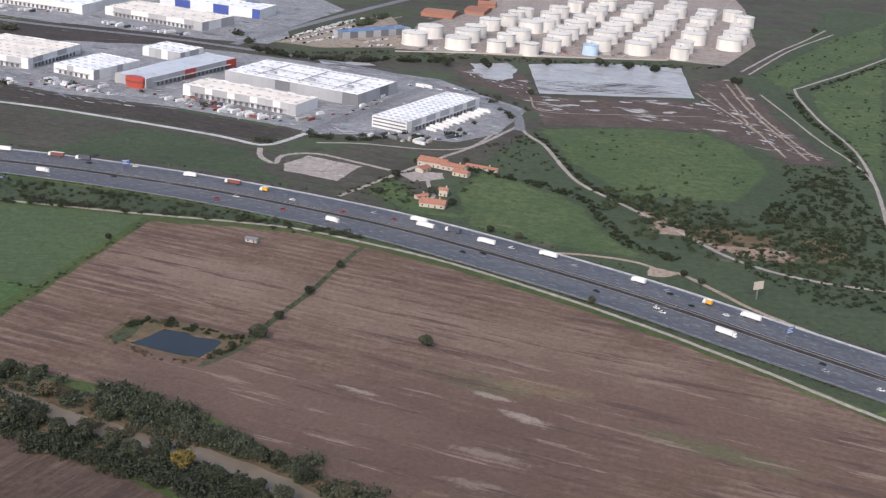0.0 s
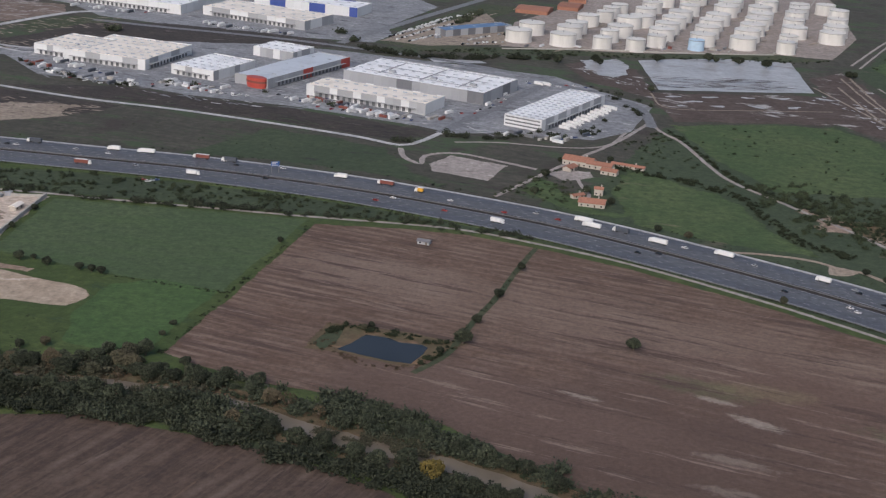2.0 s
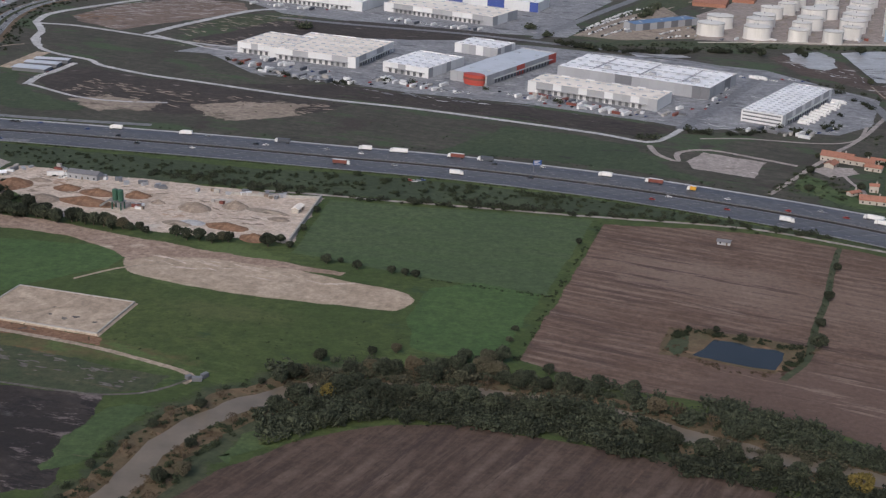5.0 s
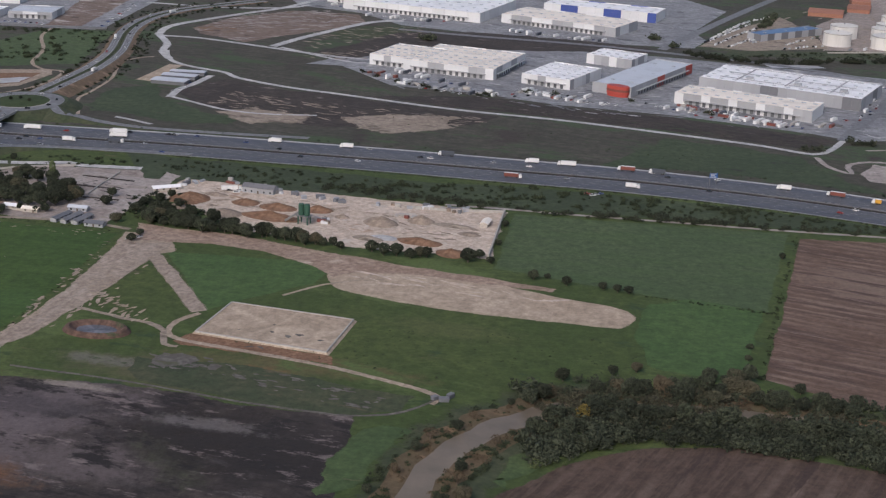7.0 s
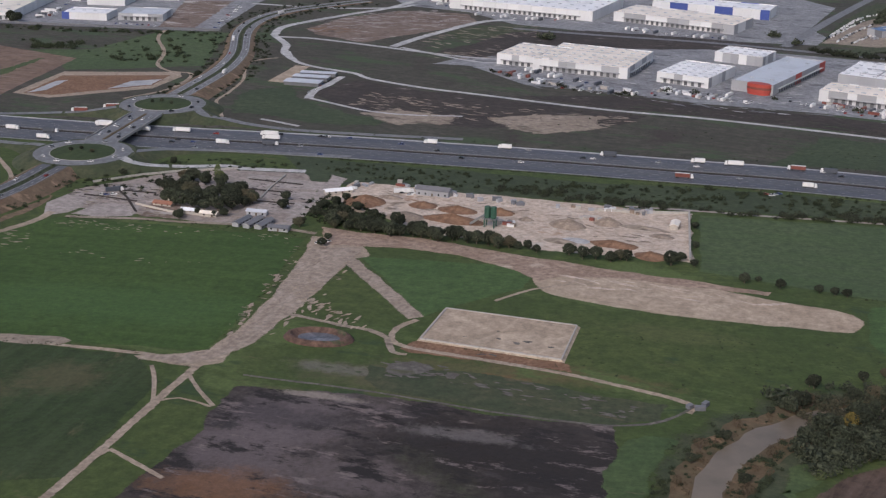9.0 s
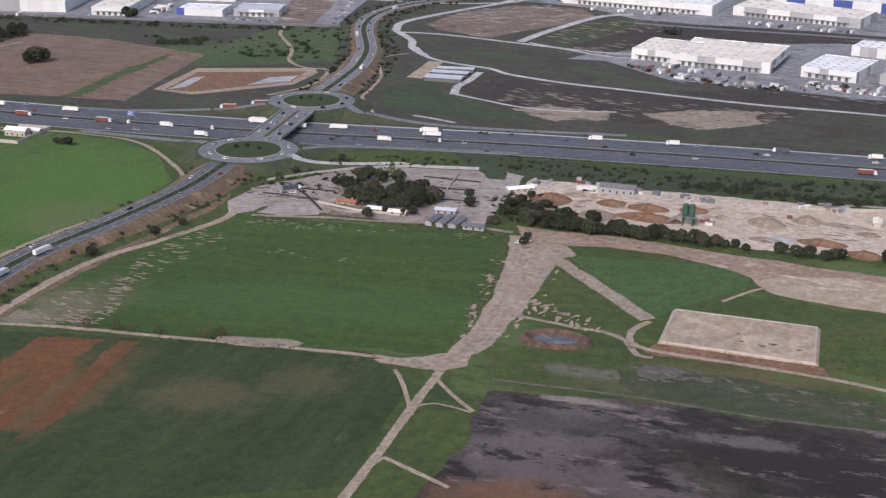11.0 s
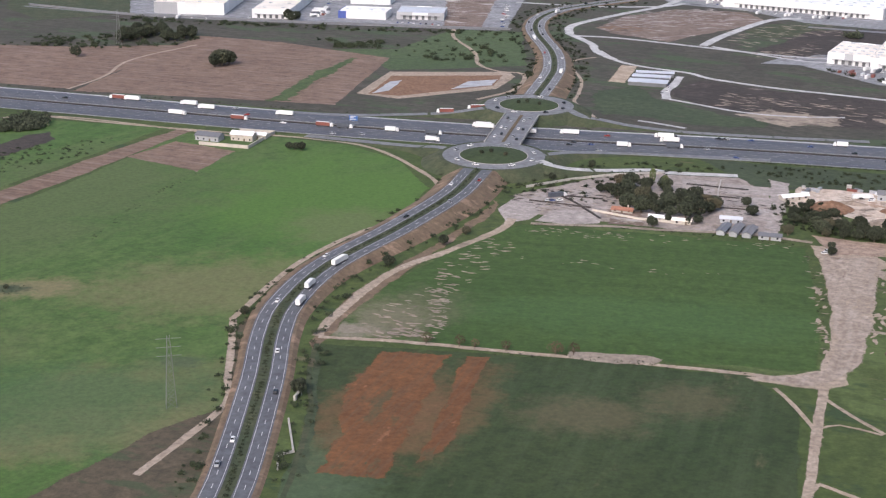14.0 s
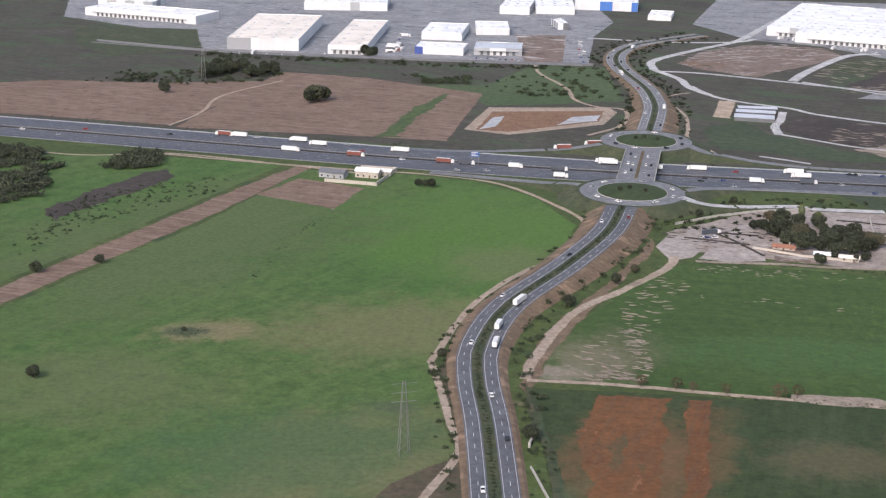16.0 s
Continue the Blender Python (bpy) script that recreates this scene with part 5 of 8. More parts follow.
drifts("wet_rows", strewn([(77, 1594), (148, 1603), (233, 1616)], 120, -30, 24), MUD, "dark mud rows in the flooded flat", (10, 34), 0.06, 6, 0.38)
drifts("meadow_drifts", strewn([(-614, 741), (-590, 741), (-552, 728), (-482, 704)], 70, -10, 10), DULL_MUD, "pale dried puddles in rough grass", (2, 9), 0.35, -15)
drifts("apron_drifts", strewn([(-652, 905), (-662, 850), (-680, 780)], 36, -14, 4) + strewn([(-690, 900), (-694, 840), (-702, 775)], 16, -3, 4) + strewn([(-679, 852), (-663, 830), (-651, 813), (-628, 798)], 36, -7, 7), DIRT, "pale dusty patches along the dirt road", (3, 10), 0.4, 70)
drifts("yard_sand_drifts", strewn([(-668, 1051), (-616, 1031), (-566, 1012), (-519, 1000), (-450, 987)], 70, -22, 24), HEAP_GREY, "grey wheel-worn streaks in the sandy yard", (3, 14), 0.25, -12)
drifts("yard_pale_drifts", strewn([(-668, 1051), (-616, 1031), (-566, 1012), (-519, 1000), (-450, 987)], 90, -22, 24, 5), SAND, "pale dusty streaks in the sandy yard", (3, 14), 0.3, -12)
drifts("oval_mud", strewn([(-522, 889), (-485, 885), (-435, 873), (-386, 854)], 24, -8, 10), SAND, "reddish damp marks on the gravel field", (8, 30), 0.14, -14)
drifts("burnt_drifts", strewn([(-634, 675), (-577, 661), (-540, 655)], 120, -40, 34), BLACK_SOIL, "charred streaks in the fallow field", (4, 16), 0.25, -12, 0.3)
patch("field_dark_west", [(-1305, 1016), (-1289, 1075), (-1264, 1130), (-1250, 1141), (-1238, 1117), (-1255, 1073), (-1275, 1021), (-1286, 987)], 0.14, DARK_EARTH, "dark brown bare strip beside the wood", "bare ground", rough=6)
track("track_38", [(-723, 632), (-726, 625), (-730, 619)], 2.5, 0.24, DIRT, "dirt spur between fields")
drifts("yard_dark_marks", strewn([(-560, 1500), (-400, 1440), (-260, 1400), (-100, 1370), (40, 1400)], 160, -60, 90), ASPHALT_OLD, "dark worn marks on concrete yards", (5, 22), 0.25, -25)
drifts("yard_pale_marks", strewn([(-560, 1500), (-400, 1440), (-260, 1400), (-100, 1370), (40, 1400)], 130, -60, 90, 2), PALE_ROAD, "pale worn marks on concrete yards", (4, 18), 0.25, -25)
drifts("tank_yard_marks", strewn([(-40, 1780), (120, 1840), (330, 1930)], 120, -60, 240), PALE_EARTH, "pale earth strips between tanks", (8, 40), 0.2, 60)
patch("field_dirt_apron", [(-686, 931), (-647, 933), (-651, 905), (-659, 867), (-667, 825), (-676, 787), (-684, 759), (-700, 740), (-712, 729), (-725, 732), (-740, 733), (-742, 744), (-725, 745), (-705, 754), (-696, 792), (-692, 843), (-688, 891)], 0.25, APRON, "wide rutted dirt road worn by lorries", "dirt road", rough=2.5, worn=5)
track("track_39", [(-679, 812), (-659, 804), (-641, 797), (-625, 793), (-614, 782), (-608, 764), (-600, 761)], 4, 0.27, PALE_EARTH, "pale muddy path round the settling basin", wander=2.0)
patch("field_verge_scrub", [(-747, 1150), (-621, 1131), (-487, 1109), (-389, 1094), (-409, 1048), (-528, 1061), (-640, 1082), (-713, 1077)], 0.06, VERGE, "dark scrub between motorway and yard", "verge", rough=4)

# ---- warehouses ----
def frame_of(quad):
    """Centre, angle, length and depth of a building from its corners: front right, front left, back left, back right."""
    a, b, c, d = (np.array(q, float) for q in quad)
    along, deep = ((a - b) + (d - c)) / 2, ((d - a) + (c - b)) / 2
    along_len = float(np.linalg.norm(along))
    angle = math.atan2(along[1], along[0])
    depth = abs(float(deep @ np.array([-math.sin(angle), math.cos(angle)])))
    mid = (a + b + c + d) / 4
    return mid, math.degrees(angle), along_len, depth


SHARED = {}


def shared_box(key, material, *dims):
    k = (key, material.name, *(round(v, 2) for v in dims))
    if k not in SHARED:
        SHARED[k] = Mesh().box(-dims[0] / 2, -dims[1] / 2, 0, dims[0] / 2, dims[1] / 2, dims[2]).mesh(key, material)
    return SHARED[k]


def warehouse(quad, H, label, roof=None, panel=9.0, pattern="wwgwwg", docks=(), lights=(10, 4), spans=3, bands=0, accents=(), base_wall=None, walkways=0, name="warehouse"):
    """A clad hall: body, wall panels, low ridged roof with parapet and rooflights, dock doors on the sides named (f, r, l)."""
    mid, angle, L, W = frame_of(quad)
    ob = tagged(new(name), label, "warehouse")
    ob.matrix_basis = pose(mid[0], mid[1], 0, 0, 0, angle)
    part("body", Mesh().box(-L / 2 + 0.3, -W / 2 + 0.3, 0, L / 2 - 0.3, W / 2 - 0.3, H - 0.9).mesh("body", base_wall or WALL_GREY), ob)
    tones = {"w": WALL_WHITE, "g": WALL_GREY, "d": WALL_DARK, "b": PANEL_BLUE, "r": PANEL_RED, "s": SKY_BLUE}
    sides = {"f": (L, 0, -W / 2), "r": (W, 90, L / 2), "b": (L, 180, -W / 2), "l": (W, 270, L / 2)}
    for s, (run, turn, _) in sides.items():
        reach = W / 2 if s in "fb" else L / 2
        many = max(2, round(run / panel))
        wide = run / many
        face = pose(0, 0, 0, 0, 0, turn)
        for i in range(many):
            tone = tones[pattern[(i + (2 if s in "lr" else 0)) % len(pattern)]]
            for where, lo, hi, key in accents:
                if where == s and lo <= (i + 0.5) / many <= hi:
                    tone = tones[key]
            me = shared_box("wall_panel", tone, wide - 0.12, 0.3, H + 0.5)
            part("wall_panel", me, ob, m=face @ Matrix.Translation((-run / 2 + (i + 0.5) * wide, -reach + 0.15, 0.02)))
        if s in docks:
            count = max(3, int(run * 0.8 / 6.5))
            for i in range(count):
                x = -run * 0.4 + run * 0.8 * (i + 0.5) / count
                door = part("dock_door", shared_box("dock_door", DOCK, 3.2, 0.2, 4.2), ob, m=face @ Matrix.Translation((x, -reach - 0.16, 0.5)))
                if i == 0:
                    tagged(door, "dark dock door")
            part("canopy", shared_box("canopy", WALL_GREY, run * 0.84, 2.6, 0.3), ob, "grey dock canopy", m=face @ Matrix.Translation((0, -reach - 1.35, 5.2)))
        for k in range(bands):
            if s in "fl":
                part("window_band", shared_box("window_band", WALL_DARK, run - 3, 0.2, 1.3), ob, "dark ribbon window", m=face @ Matrix.Translation((0, -reach - 0.1, 2.2 + k * 3.4)))
    r = Mesh()
    step = (W - 0.7) / spans
    outline = [(-W / 2 + 0.35, H - 0.6)]
    for i in range(spans):
        y = -W / 2 + 0.35 + i * step
        outline += [(y + step / 2, H + 0.35), (y + step, H - 0.45)]
    outline += [(W / 2 - 0.35, H - 1.0), (-W / 2 + 0.35, H - 1.0)]
    r.prism(outline, -L / 2 + 0.35, L / 2 - 0.35)
    roof_ob = part("roof", r.mesh("roof", roof or ROOF_WHITE), ob, "low ridged sheet roof")
    nx, ny = lights
    light = shared_box("rooflight", SKYLIGHT, 4.2, 1.8, 0.7)
    for i in range(nx):
        for j in range(ny):
            x, y = -L / 2 + L * (i + 0.5) / nx, -W / 2 + W * (j + 0.5) / ny
            part("rooflight", light, roof_ob, m=Matrix.Translation((x, y, H - 0.1)))
    for k in range(walkways):
        y = -W / 2 + W * (k + 0.5) / walkways
        part("roof_walkway", shared_box("roof_walkway", WALL_GREY, L * 0.8, 1.4, 0.5), roof_ob, "grey roof duct", m=Matrix.Translation((0, y + 3.0, H + 0.25)))
    if walkways:
        for x in (-L * 0.28, L * 0.02, L * 0.3):
            part("roof_walkway", shared_box("roof_walkway", WALL_GREY, 1.4, W * 0.75, 0.5), roof_ob, m=Matrix.Translation((x, 0, H + 0.35)))
            part("roof_plant", shared_box("roof_plant", WALL_GREY, 7, 4, 2.2), roof_ob, "grey rooftop plant unit", m=Matrix.Translation((x + 9, -W * 0.2, H)))
    return ob, L, W


warehouse([(-103, 1429), (-253, 1498), (-220, 1575), (-70, 1505)], 12, "large white warehouse with a flat pale roof", pattern="gggggggdd", walkways=3, lights=(12, 5), spans=4)
warehouse([(-164, 1371), (-284, 1428), (-266, 1462), (-138, 1411)], 11, "long warehouse with a cream roof and banded walls", roof=ROOF_CREAM, pattern="wggwgg", docks="f", lights=(12, 2), spans=1, accents=(("r", 0, 1, "w"),))
warehouse([(-46, 1331), (-77, 1352), (-20, 1480), (20, 1463)], 11, "white ribbed-roof warehouse with an office front", pattern="ggw", docks="r", lights=(5, 16), spans=2, bands=3, accents=(("f", 0, 1, "w"), ("l", 0, 1, "w")))
# Dark dock doors on side r stand in for the shade of an open undercroft.
red_hall, hall_long, hall_deep = warehouse([(-324, 1440), (-362, 1460), (-294, 1594), (-256, 1574)], 10, "grey warehouse with red panels and a red entrance block", roof=ROOF_GREY, pattern="gggg", docks="r", lights=(2, 3), spans=1, accents=(("r", 0.90, 1, "r"), ("r", 0.42, 0.50, "r")))
block = part("entrance_block", Mesh().ring([(1.0, 0.0), (1.0, 2.8), (1.06, 2.8), (1.06, 10.4), (0.97, 10.8)], 20, m=Matrix.Translation((hall_long * 0.18, -hall_deep / 2 - 1.0, 0)) @ Matrix.Diagonal((11.5, 6.0, 1, 1))).mesh("entrance_block", PANEL_RED), red_hall, "rounded bright red entrance block")
part("sign_band", Mesh().ring([(1.075, 5.4), (1.075, 7.6)], 20, cap=False, m=Matrix.Translation((hall_long * 0.18, -hall_deep / 2 - 1.0, 0)) @ Matrix.Diagonal((11.5, 6.0, 1, 1))).mesh("sign_band", TARP_RED), block, "darker band round the block")
warehouse([(-388, 1460), (-434, 1485), (-403, 1550), (-350, 1527)], 10, "square white warehouse with grey bands", pattern="wwgw", docks="f", lights=(5, 6), spans=3)
warehouse([(-322, 1576), (-369, 1605), (-348, 1636), (-298, 1619)], 10, "small white and grey warehouse", pattern="wgg", lights=(5, 3), spans=2)
warehouse([(-483, 1491), (-562, 1525), (-529, 1609), (-415, 1582)], 11, "large cream-roofed warehouse with dock doors", roof=ROOF_CREAM, pattern="wwwgg", docks="fr", lights=(9, 7), spans=4)
warehouse([(-542, 1521), (-605, 1542), (-569, 1605), (-521, 1585)], 11, "lower cream-roofed wing of a warehouse", roof=ROOF_CREAM, pattern="wwg", docks="f", lights=(7, 4), spans=3)
warehouse([(-332, 1765), (-472, 1828), (-444, 1892), (-303, 1820)], 11, "white warehouse with a long row of docks", roof=ROOF_CREAM, pattern="wggw", docks="f", lights=(10, 3), spans=2, panel=14)
warehouse([(-286, 1872), (-423, 1923), (-405, 1960), (-255, 1920)], 12, "white warehouse with dark blue wall bands", pattern="wwbbw", lights=(8, 2), spans=1, panel=12, accents=(("r", 0, 1, "w"), ("f", 0.9, 1, "b")))
warehouse([(-522, 1830), (-693, 1880), (-626, 1996), (-434, 1920)], 12, "very large far white warehouse", pattern="wwww", docks="f", lights=(12, 5), spans=4, panel=16)
warehouse([(-1257, 1697), (-1337, 1688), (-1351, 1888), (-1267, 1886)], 13, "tall white warehouse with a dark corner window", roof=ROOF_CREAM, pattern="wwww", lights=(4, 9), spans=5, accents=(("f", 0.0, 0.3, "g"),))
# The front is closed; its shade is put in as dark door panels.
warehouse([(-1179, 1683), (-1222, 1682), (-1225, 1882), (-1181, 1882)], 10, "white warehouse whose dark dock doors stand in for a shaded open front", roof=ROOF_CREAM, pattern="www", docks="f", lights=(2, 6), spans=4)
warehouse([(-1413, 1865), (-1573, 1908), (-1576, 1974), (-1415, 1917)], 10, "long white hall of a western estate", pattern="wwww", docks="f", lights=(8, 2), spans=2, panel=14)
warehouse([(-1078, 1803), (-1128, 1806), (-1131, 1885), (-1083, 1886)], 9, "white block of a western estate", pattern="ww", lights=(3, 3), spans=2)
warehouse([(-1069, 1699), (-1126, 1703), (-1125, 1739), (-1071, 1738)], 8, "pale low hall with a dark blue end", pattern="wwww", lights=(4, 1), spans=1, accents=(("f", 0, 0.18, "b"), ("l", 0, 1, "b")))
warehouse([(-1029, 1857), (-1072, 1857), (-1071, 1915), (-1032, 1923)], 8, "white block of a western estate", pattern="ww", lights=(3, 2), spans=2)
warehouse([(-1005, 1708), (-1059, 1709), (-1061, 1753), (-1007, 1756)], 8, "pale grey hall with a glazed front", pattern="ggww", docks="f", roof=ROOF_GREY, lights=(4, 1), spans=1)
warehouse([(-573, 1870), (-702, 1940), (-640, 2154), (-498, 2139)], 11, "huge white warehouse with ridged roof", pattern="wwgw", docks="f", lights=(6, 7), spans=6, panel=14)
warehouse([(-1007, 2042), (-1047, 2044), (-1051, 2120), (-1010, 2118)], 10, "far white industrial hall with flat roof", pattern="ww", lights=(3, 3), spans=2, panel=12)
warehouse([(-952, 2060), (-1003, 2054), (-1006, 2131), (-952, 2131)], 10, "far white industrial hall with flat roof", pattern="ww", lights=(3, 3), spans=2, panel=12)
warehouse([(-961, 1919), (-975, 1916), (-974, 1962), (-960, 1965)], 8, "small white tower block with a dark base", pattern="wd", lights=(1, 2), spans=1, panel=7)
warehouse([(-863, 2106), (-948, 2111), (-949, 2172), (-861, 2168)], 12, "far white hall with bright blue panels", pattern="wwwwsswwws", lights=(6, 2), spans=2, panel=9)
warehouse([(-820, 2026), (-850, 2030), (-848, 2085), (-817, 2081)], 6, "white filling-station building with flat roof", pattern="ww", lights=(2, 2), spans=1)
warehouse([(-1203, 2035), (-1314, 2027), (-1325, 2104), (-1211, 2118)], 11, "far white hall with grey corners", pattern="wwwwwg", lights=(6, 3), spans=3, panel=12)
warehouse([(-141, 1757), (-155, 1774), (-106, 1882), (-92, 1863)], 8, "long shed with a faded blue roof", roof=BLUE_ROOF, pattern="gd", lights=(1, 3), spans=1, panel=12)
warehouse([(-1515, 1990), (-1591, 2007), (-1595, 2042), (-1513, 2037)], 8, "far grey industrial hall with flat roof", pattern="wg", lights=(3, 2), spans=1, panel=14)

# solar-roofed depot
for k in range(3):
    q = [[(-763, 1395), (-798, 1401), (-796, 1417), (-759, 1413)], [(-759, 1421), (-795, 1425), (-792, 1438), (-756, 1434)], [(-754, 1442), (-791, 1443), (-789, 1454), (-753, 1453)]][k]
    mid, angle, L, W = frame_of(q)
    shed = tagged(new("canopy_shed"), "long low depot roof of grey sheets", "shed", group="depot roofs")
    shed.matrix_basis = pose(mid[0], mid[1], 0, 0, 0, angle)
    part("roof", Mesh().prism([(-W / 2, 3.7), (0, 4.3), (W / 2, 3.7), (W / 2, 3.5), (-W / 2, 3.5)], -L / 2, L / 2).mesh("roof", ROOF_GREY), shed)
    part("wall", Mesh().box(-L / 2 + 0.6, -W / 2 + 0.6, 0, L / 2 - 0.6, W / 2 - 0.6, 3.5).mesh("wall", WALL_DARK), shed)
patch("yard_depot", [(-799, 1407), (-818, 1411), (-805, 1493), (-786, 1491)], 0.2, GRAVEL, "bare levelled ground of a depot", "yard", rough=0.8)

# ---- tank farm ----
def tank(x, y, r, h, material=None):
    t = tagged(new("storage_tank"), "round white steel storage tank" if material is None else "pale blue steel storage tank", "storage tank", group="tank farm")
    t.matrix_basis = pose(x, y, 0, 0, 0, (x * 7 + y * 3) % 40 - 100)
    key = ("tank", round(r), round(h), material.name if material else "")
    if key not in SHARED:
        shell = Mesh().ring([(r + 0.6, 0), (r + 0.6, 0.4), (r, 0.4), (r, h * 0.33), (r + 0.08, h * 0.335), (r, h * 0.34), (r, h * 0.66), (r + 0.08, h * 0.665), (r, h * 0.67), (r, h)], 40).mesh("shell", material or TANK_WHITE, False)
        roof = Mesh().ring([(r + 0.15, h + 0.02), (r + 0.15, h + 0.14), (r * 0.5, h + r * 0.045), (0.4, h + r * 0.085)], 40).mesh("roof", material or TANK_ROOF, False)
        rim = Mesh().ring([(r + 0.3, h - 0.5), (r + 0.3, h - 0.1), (r + 0.05, h - 0.1)], 40, cap=False).mesh("rim", STEEL)
        stair = Mesh()
        for i in range(22):
            a = 0.055 * i * 18 / max(r, 8)
            stair.box(-0.6, r + 0.1, h * i / 22, 0.9, r + 1.2, h * i / 22 + 0.25, Matrix.Rotation(a, 4, "Z"))
            stair.box(-0.6, r + 1.1, h * i / 22, 0.9, r + 1.2, h * i / 22 + 1.2, Matrix.Rotation(a, 4, "Z"))
        SHARED[key] = (shell, roof, rim, stair.mesh("stair", STEEL))
        SHARED[key + ("vent",)] = Mesh().ring([(0.6, h + r * 0.08), (0.6, h + r * 0.08 + 1.2), (1.0, h + r * 0.08 + 1.3), (0.2, h + r * 0.08 + 1.7)], 10).mesh("vent", STEEL)
    for nm, me in zip(("shell", "roof", "rim", "stair"), SHARED[key]):
        part(nm, me, t, "grey steel stair" if nm == "stair" else "")
    part("vent", SHARED[key + ("vent",)], t)


for places, r, h in (
    ([(-67, 1782), (-50, 1836), (-12, 1773), (-2, 1827), (64, 1853), (81, 1923), (99, 1939), (117, 1849), (129, 1895), (143, 1944), (157, 1994), (167, 1829), (180, 1886), (193, 1942)], 16.5, 15),
    ([(208, 1988), (229, 2062), (241, 2106), (217, 1821), (231, 1878), (245, 1924), (259, 1973), (272, 2018), (279, 2073), (298, 2130), (300, 1921), (345, 1897), (360, 1948)], 17.0, 15),
    ([(124, 2056), (110, 2002), (176, 2049), (183, 2101), (344, 2120), (383, 2126), (393, 2082), (8, 1860), (26, 1918), (310, 1980), (324, 2044), (336, 2082), (375, 2006), (253, 2146), (307, 2175), (199, 2149)], 14.5, 15),
    ([(36, 1765), (48, 1815), (77, 1765), (106, 1799), (269, 1807), (280, 1853), (75, 2020), (62, 1992), (51, 1955), (150, 2112)], 12.0, 15),
):
    for x, y in places:
        tank(x, y, r, h)
tank(*(155, 1794), 10, 13, TANK_BLUE)
for n, line in enumerate(([(-87, 1724), (24, 1750), (150, 1767), (251, 1789)], [(252, 1796), (288, 1887), (335, 2051), (400, 2275)], [(194, 1786), (241, 1909), (304, 2132), (331, 2256)], [(105, 1783), (137, 1870), (181, 2035), (236, 2231)])):
    v = spline(line, 20.0)
    w = Mesh()
    for a, b in zip(v[:-1], v[1:]):
        w.beam((*a, 0.7), (*b, 0.7), 1.4)
    tagged(new("wall_bund", w.mesh("wall_bund", CONCRETE_WALL)), "low concrete bund wall of the tank farm", "wall", kind="structure")
for quad in ([(18, 2022), (-11, 2029), (-2, 2072), (27, 2065)], [(-27, 1976), (-71, 1985), (-61, 2027), (-17, 2017)], [(31, 2090), (6, 2094), (9, 2121), (35, 2122)]):
    mid, angle, L, W = frame_of(quad)
    b = tagged(new("plant_building"), "reddish brick plant building near the tanks", "building")
    b.matrix_basis = pose(mid[0], mid[1], 0, 0, 0, angle)
    part("wall", Mesh().box(-L / 2, -W / 2, 0, L / 2, W / 2, 5).mesh("wall", TERRACOTTA), b)
    part("roof", Mesh().prism([(-W / 2 - 0.5, 5), (0, 7.5), (W / 2 + 0.5, 5)], -L / 2 - 0.5, L / 2 + 0.5).mesh("roof", TERRACOTTA), b)

# ---- farmhouses, villa, sheds ----
def house(at, angle, L, W, H, label, roof=None, wall=None, chimney=True):
    h = tagged(new("house"), label, "house")
    h.matrix_basis = pose(at[0], at[1], 0, 0, 0, angle)
    body = part("wall", Mesh().prism([(-W / 2, 0), (-W / 2, H), (0, H + W * 0.2), (W / 2, H), (W / 2, 0)], -L / 2, L / 2).mesh("wall", wall or RENDER_WALL), h)
    t = W * 0.2 / (W / 2)
    for s in (-1, 1):
        pts = [(0, H + W * 0.2 + 0.12), (s * (W / 2 + 0.7), H - 0.7 * t + 0.12), (s * (W / 2 + 0.7), H - 0.7 * t + 0.42), (0, H + W * 0.2 + 0.42)]
        part("roof_slope", Mesh().prism(pts if s < 0 else pts[::-1], -L / 2 - 0.6, L / 2 + 0.6).mesh("roof_slope", roof or TERRACOTTA), h)
    if chimney:
        part("chimney", Mesh().box(L * 0.2, W * 0.1, H, L * 0.2 + 1, W * 0.1 + 1, H + W * 0.2 + 1.6).mesh("chimney", RENDER_WALL), h)
    many = max(2, int(L / 4.5))
    for i in range(many):
        x = -L / 2 + L * (i + 0.5) / many
        for y, turn in ((-W / 2 - 0.05, 0), (W / 2 + 0.05, 0)):
            nm = "door" if i == many // 2 and y < 0 else "window"
            part(nm, shared_box(nm, CAR_GLASS if nm == "window" else BARK, 1.2, 0.16, 1.3 if nm == "window" else 2.2), body, m=Matrix.Translation((x, y, 1.0 if nm == "window" else 0.02)))
    return h


for at, angle, L, W, H, label in (
    ((-15, 1230), -22, 27, 14, 4.5, "large terracotta-roofed farmhouse with pale walls"), ((3, 1220), -22, 22, 10, 4, "terracotta-roofed farmhouse wing with pale walls"),
    ((10, 1204), -22, 14, 8, 3.5, "small pale farm outbuilding with tiled roof"), ((-24, 1210), 60, 13, 8, 3, "low brown-roofed farm building"),
    ((28, 1228), -22, 30, 5, 2.5, "long low terracotta-roofed outbuilding"), ((-10, 1110), -10, 21, 12, 3.5, "terracotta-roofed house with white walls"),
    ((-3, 1141), -10, 7, 6, 5.5, "small white tower house with tiled roof"), ((-21, 1129), 35, 11, 5, 2.6, "low pale garden building with tiled roof"),
    ((-803, 1003), -12, 14, 6, 1.8, "derelict low brick-roofed farmhouse"),
):
    house(at, angle, L, W, H, label)
